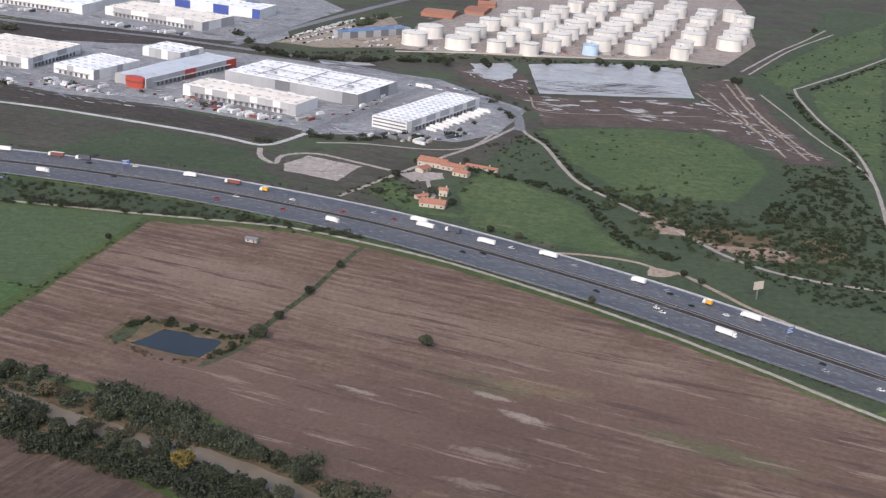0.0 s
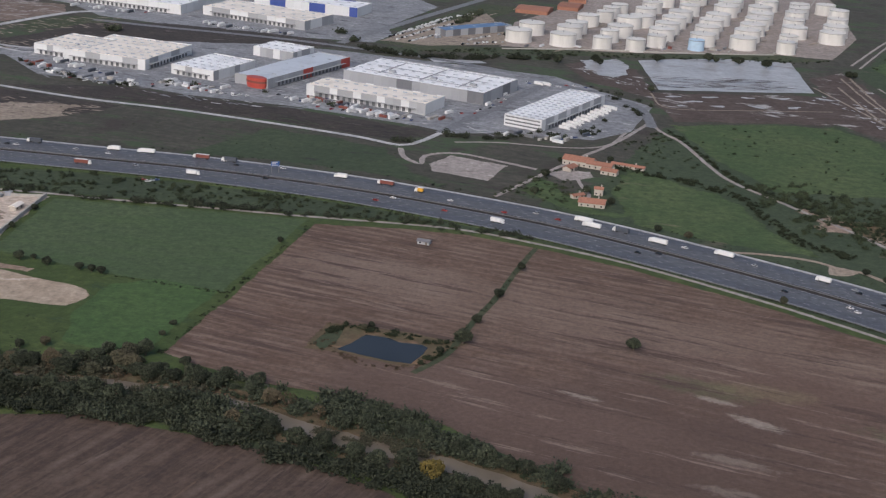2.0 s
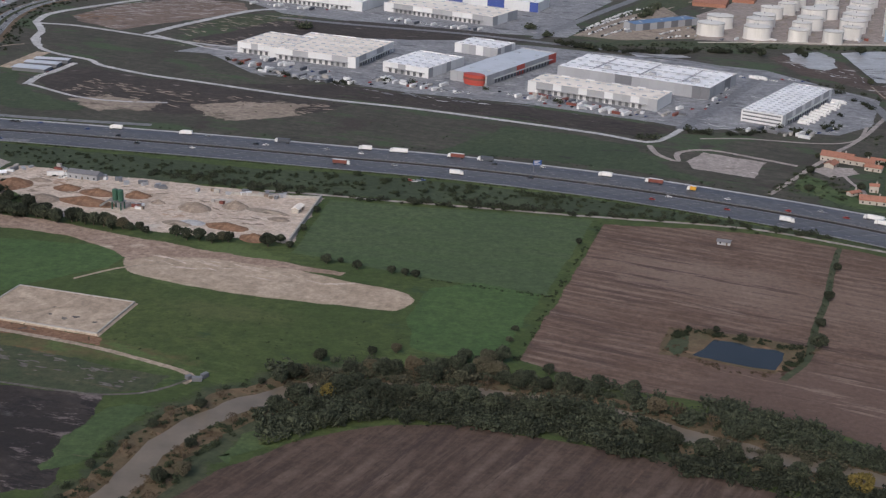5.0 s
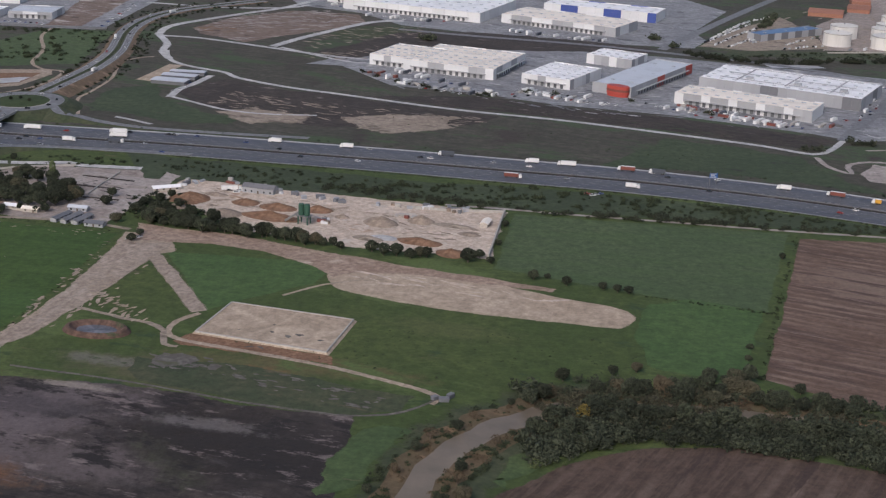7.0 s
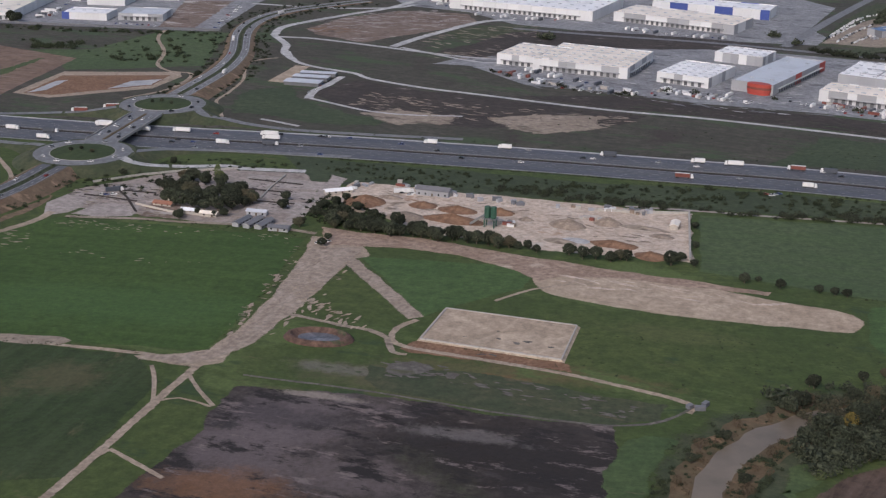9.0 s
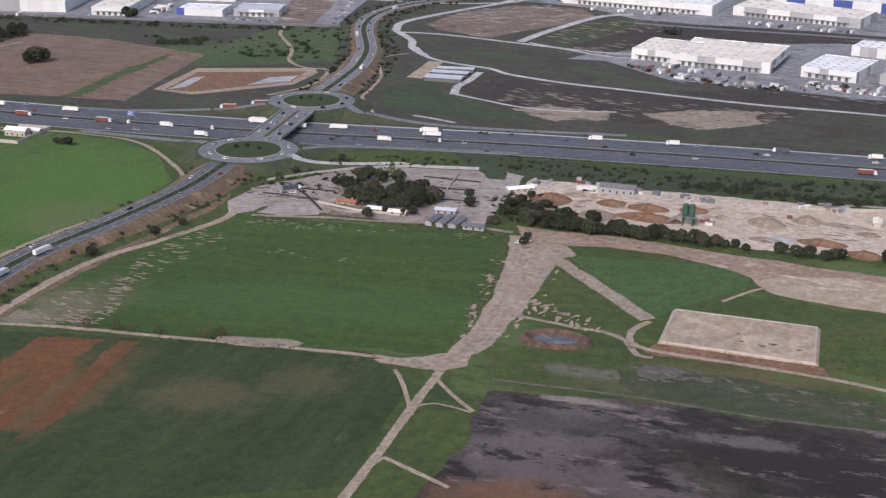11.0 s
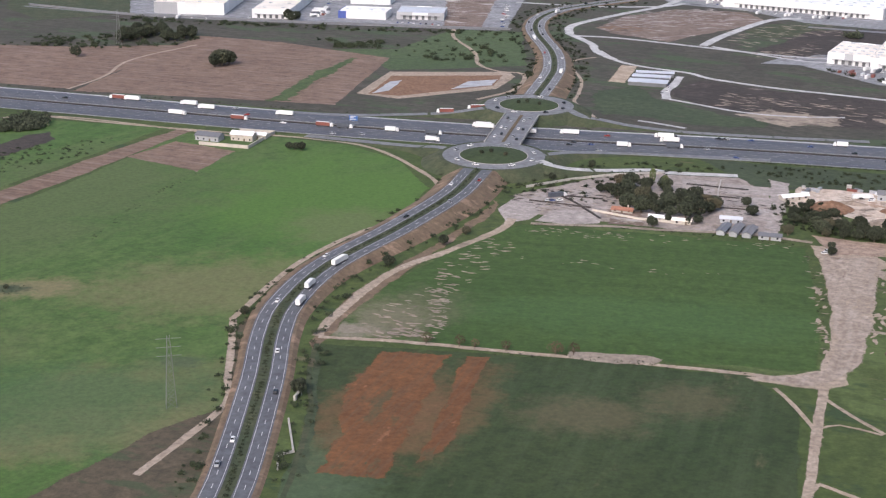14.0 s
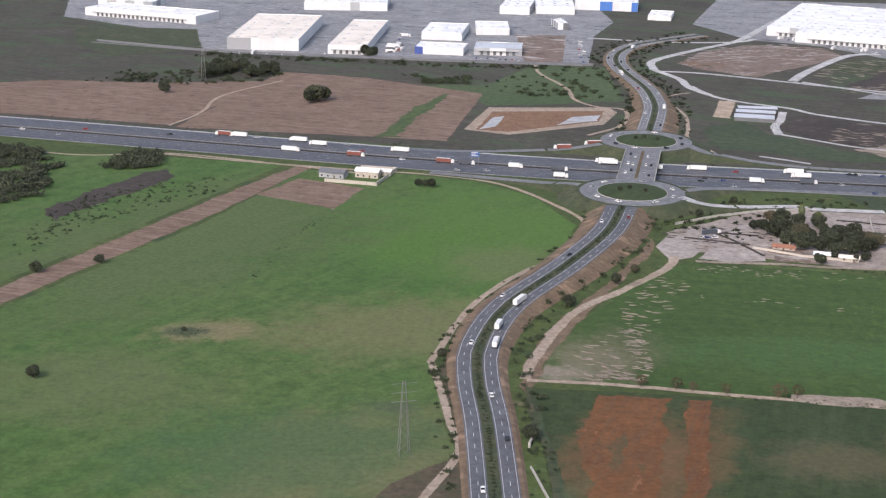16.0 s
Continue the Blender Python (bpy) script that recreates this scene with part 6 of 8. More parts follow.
for at, angle, L, W, H, label, roof in (
    ((-731, 970), 72, 20, 5, 2.5, "grey-roofed farm shed beside the crop", ROOF_DARK), ((-723, 968), 72, 18, 5.5, 2.5, "dark grey-roofed farm shed beside the crop", ROOF_DARK),
    ((-739, 971), 72, 18, 5, 2.5, "dark-roofed farm shed beside the crop", WALL_DARK), ((-733, 991), -6, 14, 5, 3, "grey-roofed farm shed among the sheds", ROOF_GREY),
    ((-711, 960), -8, 14, 6, 2.5, "dark low shed beside the farm lane", WALL_DARK), ((-616, 1059), -12, 25, 9, 4.5, "pale works shed with a dark roof", ROOF_DARK),
    ((-686, 1052), 25, 20, 6, 2.5, "white-covered works shed in the yard", ROOF_WHITE), ((-781, 988), -10, 10, 5, 2.6, "small pale hut beside the old walls", ROOF_WHITE), ((-765, 983), -10, 12, 5, 2.6, "small pale hut beside the old walls", ROOF_CREAM),
    ((-1122, 1140), -12, 20, 10, 4, "dark-roofed farm shed beside the villa", WALL_DARK), ((-1096, 1144), -8, 18, 9, 5, "white villa block behind its wall", ROOF_WHITE), ((-1086, 1151), -8, 14, 6, 3.5, "white villa wing behind its wall", ROOF_WHITE),
    ((-138, 990), -15, 9, 5, 2.4, "ruined hut in the ploughed field", ROOF_DARK), ((-443, 1009), 80, 12, 5, 3, "pale yard hut by the wall", ROOF_CREAM),
):
    house(at, angle, L, W, H, label, roof, WALL_GREY if roof is not ROOF_WHITE and roof is not ROOF_CREAM else None, chimney=False)


def wall_line(name, pts, high, thick, material, label):
    w = Mesh()
    for a, b in zip(pts[:-1], pts[1:]):
        a, b = Vector((*a, 0)), Vector((*b, 0))
        d = b - a
        w.box(0, -thick / 2, 0, d.length + thick / 2, thick / 2, high, Matrix.Translation(a) @ Matrix.Rotation(math.atan2(d.y, d.x), 4, "Z"))
    return tagged(new(name, w.mesh(name, material)), label, "wall", kind="structure")


wall_line("wall_villa", [(-1126, 1124), (-1086, 1118), (-1077, 1167), (-1105, 1169)], 2.6, 0.8, RENDER_WALL, "white boundary wall of the villa")
wall_line("wall_yard", [(-431, 1043), (-437, 940)], 3.0, 1.2, CONCRETE_WALL, "pale concrete boundary wall of the yard")
wall_line("wall_yard_2", [(-503, 1040), (-471, 1037), (-432, 1041)], 2.0, 1.0, CONCRETE_WALL, "pale concrete boundary wall of the yard")
wall_line("wall_estate", [(-1500, 1715), (-1356, 1672), (-1264, 1666), (-1136, 1662), (-996, 1662), (-925, 1664)], 2.5, 1.0, WALL_DARK, "dark boundary wall of the western estate")
wall_line("wall_ruin_1", [(-870, 1049), (-840, 1073), (-810, 1090), (-773, 1102)], 1.6, 0.9, CONCRETE_WALL, "old pale boundary wall")
wall_line("wall_ruin_2", [(-823, 1001), (-794, 987), (-761, 981)], 1.6, 0.8, RENDER_WALL, "old low pale wall")
wall_line("wall_ruin_3", [(-739, 1029), (-737, 1058), (-733, 1089)], 1.2, 0.8, CONCRETE_WALL, "old low pale wall")
wall_line("wall_ruin_4", [(-791, 1020), (-780, 1008), (-771, 1006)], 1.2, 0.8, RENDER_WALL, "old low pale wall")
for line in ([(-758, 1076), (-716, 1068)], [(-755, 1051), (-724, 1046)], [(-740, 1022), (-713, 1019)], [(-852, 1042), (-834, 1016), (-818, 985)], [(-866, 1018), (-825, 1008)], [(-843, 1032), (-817, 1029)]):
    wall_line("wall_low_bank", line, 0.8, 1.6, DARK_EARTH, "low earth bank between old plots")

# gravel pad with a kerb
pad = [(-585, 830), (-509, 814), (-517, 764), (-595, 782)]
cx, cy = sum(p[0] for p in pad) / 4, sum(p[1] for p in pad) / 4
pad_ob = tagged(new("levelled_pad"), "raised gravel building pad edged with a pale kerb", "levelled pad")
pad_ob.matrix_basis = pose(cx, cy, 0)
bm = bmesh.new()
top = [bm.verts.new((x - cx, y - cy, 1.2)) for x, y in pad]
low = [bm.verts.new(((x - cx) * 1.05, (y - cy) * 1.05, 0.0)) for x, y in pad]
bm.faces.new(top)
for i in range(4):
    bm.faces.new((top[i], top[(i + 1) % 4], low[(i + 1) % 4], low[i]))
bmesh.ops.recalc_face_normals(bm, faces=bm.faces)
if sum(f.normal.z for f in bm.faces) < 0:
    bmesh.ops.reverse_faces(bm, faces=bm.faces)
me = bpy.data.meshes.new("surface")
bm.to_mesh(me)
bm.free()
me.materials.append(GRAVEL)
part("surface", me, pad_ob)
for a, b in zip(pad, pad[1:] + pad[:1]):
    part("kerb", Mesh().beam((a[0] - cx, a[1] - cy, 1.2), (b[0] - cx, b[1] - cy, 1.2), 0.9).mesh("kerb", CONCRETE_WALL), pad_ob, "pale concrete kerb")
drifts("pad_marks", [(-553, 799), (-542, 783), (-552, 788), (-536, 786), (-560, 765), (-554, 765), (-523, 780), (-571, 789)], DULL_MUD, "dark damp marks on the gravel pad", (3, 8), 0.45, -10, 1.24, "damp marks")


# ---- heaps ----
def heap(at, rx, ry, h, angle, material, label, category="sand heap"):
    rx, ry, h = 0.96 * rx, 0.96 * ry, 0.85 * h
    v, f, rings, sides = [], [], 7, 26
    for j in range(rings + 1):
        s = j / rings
        for i in range(sides):
            a = 2 * math.pi * i / sides
            wob = 1 + 0.16 * noise.noise(Vector((math.cos(a) * 1.7 + at[0], math.sin(a) * 1.7 + at[1], s)))
            z = h * (1 - s) ** 0.9 * (1 + 0.25 * noise.noise(Vector((math.cos(a) * 3 * s, math.sin(a) * 3 * s, at[0] * 0.1)))) if j < rings else 0.0
            v.append((rx * s * wob * math.cos(a), ry * s * wob * math.sin(a), z))
    for j in range(rings):
        for i in range(sides):
            k, q = j * sides + i, j * sides + (i + 1) % sides
            f.append((k, k + sides, q + sides, q))
    ob = tagged(new("sand_mound", link_mesh("sand_mound", v, f, material, True)), label, category)
    ob.matrix_basis = pose(at[0], at[1], 0.1, 0, 0, angle)


for at, rx, ry, h, material in (
    ((-663, 1034), 17, 15, 6, HEAP_RED), ((-621, 1031), 11, 9, 4, HEAP_RED), ((-595, 1023), 15, 9, 4, HEAP_RED), ((-597, 1001), 24, 10, 5, HEAP_RED), ((-631, 1002), 14, 12, 5, HEAP_GREY),
    ((-517, 1001), 14, 10, 6, HEAP_GREY), ((-489, 1010), 10, 9, 6, HEAP_GREY), ((-486, 964), 17, 8, 4, HEAP_RED), ((-462, 944), 12, 9, 4, HEAP_RED), ((-565, 1022), 11, 8, 5, HEAP_RED), ((-522, 966), 12, 6, 2, PALE_EARTH), ((-511, 969), 10, 6, 2, FLOOD), ((-667, 1013), 9, 6, 3, HEAP_GREY),
    ((-647, 1047), 10, 5, 2.5, HEAP_GREY), ((-546, 1009), 6, 4, 3, HEAP_GREY), ((-464, 1003), 18, 5, 1.5, PALE_EARTH), ((-453, 986), 9, 5, 1.5, HEAP_GREY)):
    heap(at, rx, ry, h, -15, material, "heap of reddish sand in the yard" if material is HEAP_RED else "heap of pale gravel in the yard")

# batching tower and yard clutter
tower = tagged(new("batching_plant"), "dark green concrete batching tower", "batching plant")
tower.matrix_basis = pose(*(-570, 990), 0, 0, 0, -15)
GREEN_STEEL = paint("dark_green_steel", (0.03, 0.09, 0.06), 0.6, dirt=0.3)
for x, y in ((-3.5, -2.5), (3.5, -2.5), (-3.5, 2.5), (3.5, 2.5)):
    part("leg", Mesh().box(x - 0.4, y - 0.4, 0, x + 0.4, y + 0.4, 6).mesh("leg", GREEN_STEEL), tower)
for x in (-2.2, 2.2):
    part("silo", Mesh().ring([(0.8, 4.5), (2.1, 7), (2.1, 14), (1.9, 14.6), (0.3, 15)], 18, m=Matrix.Translation((x, 0, 0))).mesh("silo", GREEN_STEEL), tower)
part("platform", Mesh().box(-5, -3.5, 6, 5, 3.5, 6.4).mesh("platform", STEEL), tower)
part("conveyor", Mesh().beam((-14, -2, 1), (-3, 0, 9), 1.4).mesh("conveyor", STEEL), tower)


def crate(at, L, W, H, angle, material, label, name="container"):
    c = tagged(new(name), label, "container")
    c.matrix_basis = pose(at[0], at[1], 0.1, 0, 0, angle)
    part("body", Mesh().box(-L / 2, -W / 2, -0.05, L / 2, W / 2, H).mesh("body", material), c)
    part("lid", Mesh().box(-L / 2 - 0.1, -W / 2 - 0.1, H, L / 2 + 0.1, W / 2 + 0.1, H + 0.15).mesh("lid", material), c)
    part("door", Mesh().box(L / 2, -W / 2 + 0.15, 0.25, L / 2 + 0.08, W / 2 - 0.15, H - 0.15).mesh("door", WALL_GREY), c)


rng = random.Random(5)
for line, count in (([(-645, 1082), (-629, 1072), (-603, 1061), (-577, 1051), (-548, 1046)], 26), ([(-525, 1042), (-495, 1041), (-467, 1038), (-443, 1036)], 20), ([(-562, 1000), (-546, 990)], 6), ([(-687, 1062), (-668, 1079)], 6), ([(-511, 1025), (-495, 1017)], 4)):
    run = spline(line, 2.0)
    for _ in range(count):
        x, y = run[rng.randrange(len(run))][:2]
        material, label = rng.choice(((WALL_WHITE, "white site container in the sandy yard"), (WALL_GREY, "grey stack of yard material in the sandy yard"), (WALL_DARK, "dark scrap skip in the sandy yard"), (TARP_RED, "rusty skip in the sandy yard"), (HEAP_GREY, "pallet stack of pale stone in the sandy yard"), (CONCRETE_WALL, "stack of concrete pieces in the sandy yard")))
        crate((x + rng.uniform(-4, 4), y + rng.uniform(-4, 4)), rng.uniform(2.5, 7), rng.uniform(2, 2.8), rng.uniform(1.2, 2.8), rng.uniform(0, 180), material, label)

# signs, pylons
for x, y in [(-452, 715), (-447, 713), (-444, 718)]:
    crate((x, y), rng.uniform(3, 6), 2.4, rng.uniform(1.5, 2.4), rng.uniform(0, 180), rng.choice((WALL_DARK, WALL_WHITE)), "site container beside the dirt track")

def gantry(at, angle, w):
    s = tagged(new("motorway_sign"), "blue motorway direction sign on steel posts", "road sign")
    s.matrix_basis = pose(at[0], at[1], 0.3, 0, 0, angle)
    for x in (-w / 2 + 0.6, w / 2 - 0.6):
        part("post", Mesh().box(x - 0.2, -0.2, 0, x + 0.2, 0.2, 10).mesh("post", STEEL), s)
    part("board", Mesh().box(-w / 2, -0.35, 5.5, w / 2, -0.2, 9.6).mesh("board", SIGN_BLUE), s, "blue sign board")
    for z, a, b in ((8.6, -0.4, 0.3), (7.4, -0.4, 0.1), (6.2, -0.4, 0.35)):
        part("lettering_bar", Mesh().box(w * a, -0.4, z, w * b, -0.36, z + 0.6).mesh("lettering_bar", WHITE_LINE), s)


gantry((235, 872), 38, 8)
gantry((-271, 1144), 20, 7)
gantry((-1019, 1198), 0, 7)
bill = tagged(new("billboard"), "pale weathered billboard on a tall post", "billboard")
bill.matrix_basis = pose(*(226, 946), 0.1, 0, 0, 30)
part("post", Mesh().box(-0.4, -0.4, 0, 0.4, 0.4, 12).mesh("post", STEEL), bill)
part("board", Mesh().box(-4.5, -0.6, 8, 4.5, -0.4, 14).mesh("board", RENDER_WALL), bill)


def pylon(at, h, angle, label):
    p = tagged(new("pylon"), label, "pylon")
    p.matrix_basis = pose(at[0], at[1], 0, 0, 0, angle)
    b = h * 0.07
    for sx in (-1, 1):
        for sy in (-1, 1):
            part("leg", Mesh().beam((sx * b, sy * b, 0), (sx * 0.6, sy * 0.6, h), 0.15).mesh("leg", STEEL), p)
    br = Mesh()
    for k in range(9):
        z0, z1 = h * k / 9, h * (k + 1) / 9
        w0, w1 = b + (0.6 - b) * k / 9, b + (0.6 - b) * (k + 1) / 9
        for s in (-1, 1):
            br.beam((-w0, s * w0, z0), (w1, s * w1, z1), 0.07).beam((w0, s * w0, z0), (-w1, s * w1, z1), 0.07)
            br.beam((s * w0, -w0, z0), (s * w1, w1, z1), 0.07).beam((s * w0, w0, z0), (s * w1, -w1, z1), 0.07)
    part("bracing", br.mesh("bracing", STEEL), p)
    for z in (0.72, 0.84, 0.96):
        part("cross_arm", Mesh().beam((-h * 0.16, 0, h * z), (h * 0.16, 0, h * z), 0.15).mesh("cross_arm", STEEL), p)


pylon((-1009, 666), 35, 20, "tall grey lattice power pylon in the crop field")
pylon((-1317, 1500), 36, 20, "grey lattice power pylon among trees")
culvert = tagged(new("culvert"), "pale concrete culvert mouth in the road bank", "culvert")
culvert.matrix_basis = pose(*(-954, 684), 0, 0, 0, 80)
part("headwall", Mesh().box(-4, -0.5, 0, 4, 0.5, 2.6).mesh("headwall", CONCRETE_WALL), culvert)
# No hollow is cut: a dark slab gives the shade inside the mouth.
part("opening", Mesh().box(-2.2, -0.7, 0.05, 2.2, -0.52, 1.9).mesh("opening", CAR_GLASS), culvert, "dark slab standing in for the shaded opening")
wall_line("wall_drain", [(-947, 612), (-950, 625), (-944, 629), (-953, 660)], 0.9, 0.8, CONCRETE_WALL, "pale concrete drain beside the road")
PIT_EARTH = land("red_brown_pit_bank", (0.10, 0.062, 0.048), (0.15, 0.092, 0.07), (0.06, 0.07, 0.035), 0.56, big=0.1, mid=0.3, spot_scale=0.12)
PIT_WATER = land("silty_pit_water", (0.12, 0.12, 0.135), (0.16, 0.16, 0.175), big=0.1, mid=0.1, rough=0.2, relief=0.0)
basin = tagged(new("settling_basin"), "small oval earth basin holding dark water", "basin")
basin.matrix_basis = pose(*(-651, 777), 0.1, 0, 0, -5)
part("rim", Mesh().ring([(1.55, 0), (1.38, 1.0), (1.24, 1.15), (1.1, 0.6), (0.88, 0.10)], 40, cap=False, m=Matrix.Diagonal((13, 8, 2.4, 1))).mesh("rim", PIT_EARTH), basin)
part("water", Mesh().ring([(0.98, 0.0), (0.98, 0.3)], 36, m=Matrix.Diagonal((13, 8, 1.4, 1))).mesh("water", PIT_WATER), basin)

rng = random.Random(9)
for line, count in (([(-285, 1419), (-240, 1384), (-180, 1359)], 26), ([(-429, 1439), (-390, 1423), (-357, 1406)], 16), ([(-589, 1496), (-525, 1443), (-468, 1430)], 26), ([(-137, 1357), (-181, 1356), (-228, 1365)], 16), ([(-78, 1319), (-23, 1303)], 12), ([(-1148, 1700), (-1153, 1802)], 8), ([(-168, 1766), (-139, 1832), (-102, 1838)], 18), ([(-74, 1742), (52, 1774), (195, 1805)], 16)):
    run = spline(line, 2.0)
    for _ in range(count):
        x, y = run[rng.randrange(len(run))][:2]
        material, label = rng.choice(((WALL_WHITE, "white container in a warehouse yard"), (WALL_GREY, "grey stack of goods in a warehouse yard"), (WALL_DARK, "dark skip in a warehouse yard"), (CONCRETE_WALL, "pale stack of pallets in a yard"), (TARP_RED, "rusty container in a warehouse yard")))
        crate((x + rng.uniform(-7, 7), y + rng.uniform(-7, 7)), rng.uniform(3, 12), rng.uniform(2.2, 2.8), rng.uniform(1.4, 2.9), -28 + 90 * rng.randrange(2), material, label)

# ---- plants ----
CLUMP_V = np.array([(1, 0, 0), (-1, 0, 0), (0, 1, 0), (0, -1, 0), (0, 0, 1), (0, 0, -1)], float)
CLUMP_F = np.array([(0, 2, 4), (2, 1, 4), (1, 3, 4), (3, 0, 4), (2, 0, 5), (1, 2, 5), (3, 1, 5), (0, 3, 5)])


def clumps(gen, count, shape, size, leaf=0):
    """Leaf clumps within a crown of height 1: shape gives a random centre; leaf adds loose sprays outside."""
    v, f, n = [], [], 0
    for _ in range(count):
        c = shape(gen)
        r = size * gen.uniform(0.6, 1.35)
        turn = np.array(Euler((gen.uniform(0, 6), gen.uniform(0, 6), gen.uniform(0, 6))).to_matrix())
        p = (CLUMP_V * gen.uniform(0.55, 1.45, (len(CLUMP_V), 1)) * np.array([1, 1, 0.6])) @ turn.T * r + c
        v.append(p)
        f.append(CLUMP_F + n)
        n += len(p)
    quads = []
    for _ in range(leaf):
        c = shape(gen) * np.array([1.1, 1.1, 1.04])
        turn = np.array(Euler((gen.uniform(-1, 1), gen.uniform(-1, 1), gen.uniform(0, 6))).to_matrix())
        s = size * 0.55
        p = np.array([(-s, -s * 0.6, 0), (s, -s * 0.5, 0.3 * s), (0.2 * s, s, 0)]) @ turn.T + c
        v.append(p)
        quads.append(np.array([[n, n + 1, n + 2]]))
        n += 3
    return np.concatenate(v), np.concatenate(f + quads)


def round_crown(gen):
    d = gen.normal(size=3)
    d /= np.linalg.norm(d)
    r = gen.uniform(0.55, 1.0) ** 0.6
    lobes = 1 + 0.22 * math.sin(3 * math.atan2(d[1], d[0]) + 1.3)
    return np.array([d[0] * 0.46 * lobes, d[1] * 0.46 * lobes, 0.0]) * r + np.array([0, 0, 0.58 + 0.38 * d[2] * r])


def tall_crown(gen):
    z = gen.uniform(0.15, 1.0)
    w = 0.20 * math.sin(math.pi * min(1, z * 0.95)) ** 0.6
    a = gen.uniform(0, 6.28)
    return np.array([w * math.cos(a), w * math.sin(a), z])


def trunk_mesh(name, tall):
    t = Mesh().ring([(0.05, 0), (0.034, 0.12), (0.028, 0.3), (0.016, 0.62)], 8)
    for a in (0.4, 2.3, 4.4):
        t.beam((0, 0, 0.24), (0.2 * math.cos(a) * (0.5 if tall else 1), 0.2 * math.sin(a) * (0.5 if tall else 1), 0.56), 0.022)
    return t.mesh(name, BARK)


TRUNKS = {False: trunk_mesh("trunk", False), True: trunk_mesh("trunk", True)}
CROWNS = {}
for kind, shape, material, seeds in (("dark", round_crown, LEAF, 5), ("yellow", round_crown, LEAF_YELLOW, 1), ("pale", tall_crown, LEAF_PALE, 2), ("bare", round_crown, REED, 1)):
    CROWNS[kind] = []
    for s in range(seeds):
        gen = np.random.default_rng(11 + s)
        v, f = clumps(gen, {"bare": 110, "pale": 260}.get(kind, 380), shape, {"bare": 0.045, "pale": 0.045}.get(kind, 0.068), 260)
        CROWNS[kind].append(link_mesh("crown", v, f, material))
TREE_LABELS = {"dark": "dark green bushy broadleaf tree", "yellow": "broadleaf tree with yellow autumn leaves", "pale": "slender pale green poplar tree", "bare": "thin brownish half-bare tree"}
rng = random.Random(21)
placed = []


def plant(x, y, h, kind="dark", group="", z=0.0):
    t = tagged(new("tree"), TREE_LABELS[kind], "tree", group)
    t.matrix_basis = pose(x, y, z, 0, 0, rng.uniform(0, 360)) @ Matrix.Diagonal((h * rng.uniform(0.85, 1.25), h * rng.uniform(0.85, 1.25), h, 1))
    part("trunk", TRUNKS[kind == "pale"], t)
    part("crown", rng.choice(CROWNS[kind]), t)
    placed.append((x, y))


def along(line, step, low, high, group, kinds=("dark",), heights=(7, 11), start=0.0, end=1.0):
    """Trees beside a line, between two distances to its left."""
    run = spline([q[:2] for q in line], 2.0)
    way = np.gradient(run, axis=0)
    way /= np.linalg.norm(way, axis=1)[:, None]
    k, last = int(len(run) * start), int(len(run) * end)
    gap, k = step / 2.0, float(k)
    while k < last:
        d = rng.uniform(low, high)
        i = int(k)
        x, y = run[i] + np.array([-way[i][1], way[i][0]]) * d
        plant(x, y, rng.uniform(*heights), rng.choice(kinds), group)
        k += gap * rng.uniform(0.6, 1.5)


SHRUB = clumps(np.random.default_rng(3), 14, lambda g: np.array([g.normal() * 0.28, g.normal() * 0.28, abs(g.normal()) * 0.2 + 0.2]), 0.19, 12)
BUSHES = [clumps(np.random.default_rng(4 + s), 62, lambda g: np.array([g.normal() * 0.27, g.normal() * 0.27, abs(g.normal()) * 0.26 + 0.2]), 0.115, 36) for s in range(4)]


def shrubs(name, places, material, label, sizes=(1.5, 4.5), category="shrubs"):
    """Many bushes, past counting, as one mesh."""
    gen = np.random.default_rng(len(places))
    vs, fs, n = [], [], 0
    for x, y, *more in places:
        s = gen.uniform(*sizes) * (0.6 + 0.4 * gen.uniform())
        a = gen.uniform(0, 6.28)
        c, d = math.cos(a), math.sin(a)
        shape = BUSHES[int(gen.integers(4))] if sizes[1] > 3.5 else SHRUB
        p = shape[0] * s * np.array([gen.uniform(0.8, 1.4), gen.uniform(0.8, 1.4), gen.uniform(0.7, 1.0)])
        p = np.stack([p[:, 0] * c - p[:, 1] * d + x, p[:, 0] * d + p[:, 1] * c + y, p[:, 2] + (more[0] if more else 0)], 1)
        vs.append(p)
        fs.append(shape[1] + n)
        n += len(p)
    me = bpy.data.meshes.new(name)
    me.from_pydata(np.concatenate(vs).tolist(), [], np.concatenate(fs).tolist())
    me.materials.append(material)
    return tagged(new(name, me), label, category, kind="stuff")


def inside(x, y, poly):
    hit = False
    for (x0, y0), (x1, y1) in zip(poly, poly[1:] + poly[:1]):
        if (y0 > y) != (y1 > y) and x < (x1 - x0) * (y - y0) / (y1 - y0) + x0:
            hit = not hit
    return hit


def scatter(poly, count, clumpy=0.0):
    xs, ys = [p[0] for p in poly], [p[1] for p in poly]
    out = []
    for _ in range(count * 40):
        x, y = rng.uniform(min(xs), max(xs)), rng.uniform(min(ys), max(ys))
        if inside(x, y, poly) and noise.noise(Vector((x * 0.03, y * 0.03, 2.0))) > clumpy - 0.6 * rng.random():
            out.append((x, y))
            if len(out) == count:
                break
    return out


def beside(line, count, low, high):
    run = spline([q[:2] for q in line], 2.0)
    way = np.gradient(run, axis=0)
    way /= np.linalg.norm(way, axis=1)[:, None]
    out = []
    for _ in range(count):
        k = rng.randrange(len(run))
        d = rng.uniform(low, high)
        out.append((run[k][0] - way[k][1] * d, run[k][1] + way[k][0] * d))
    return out


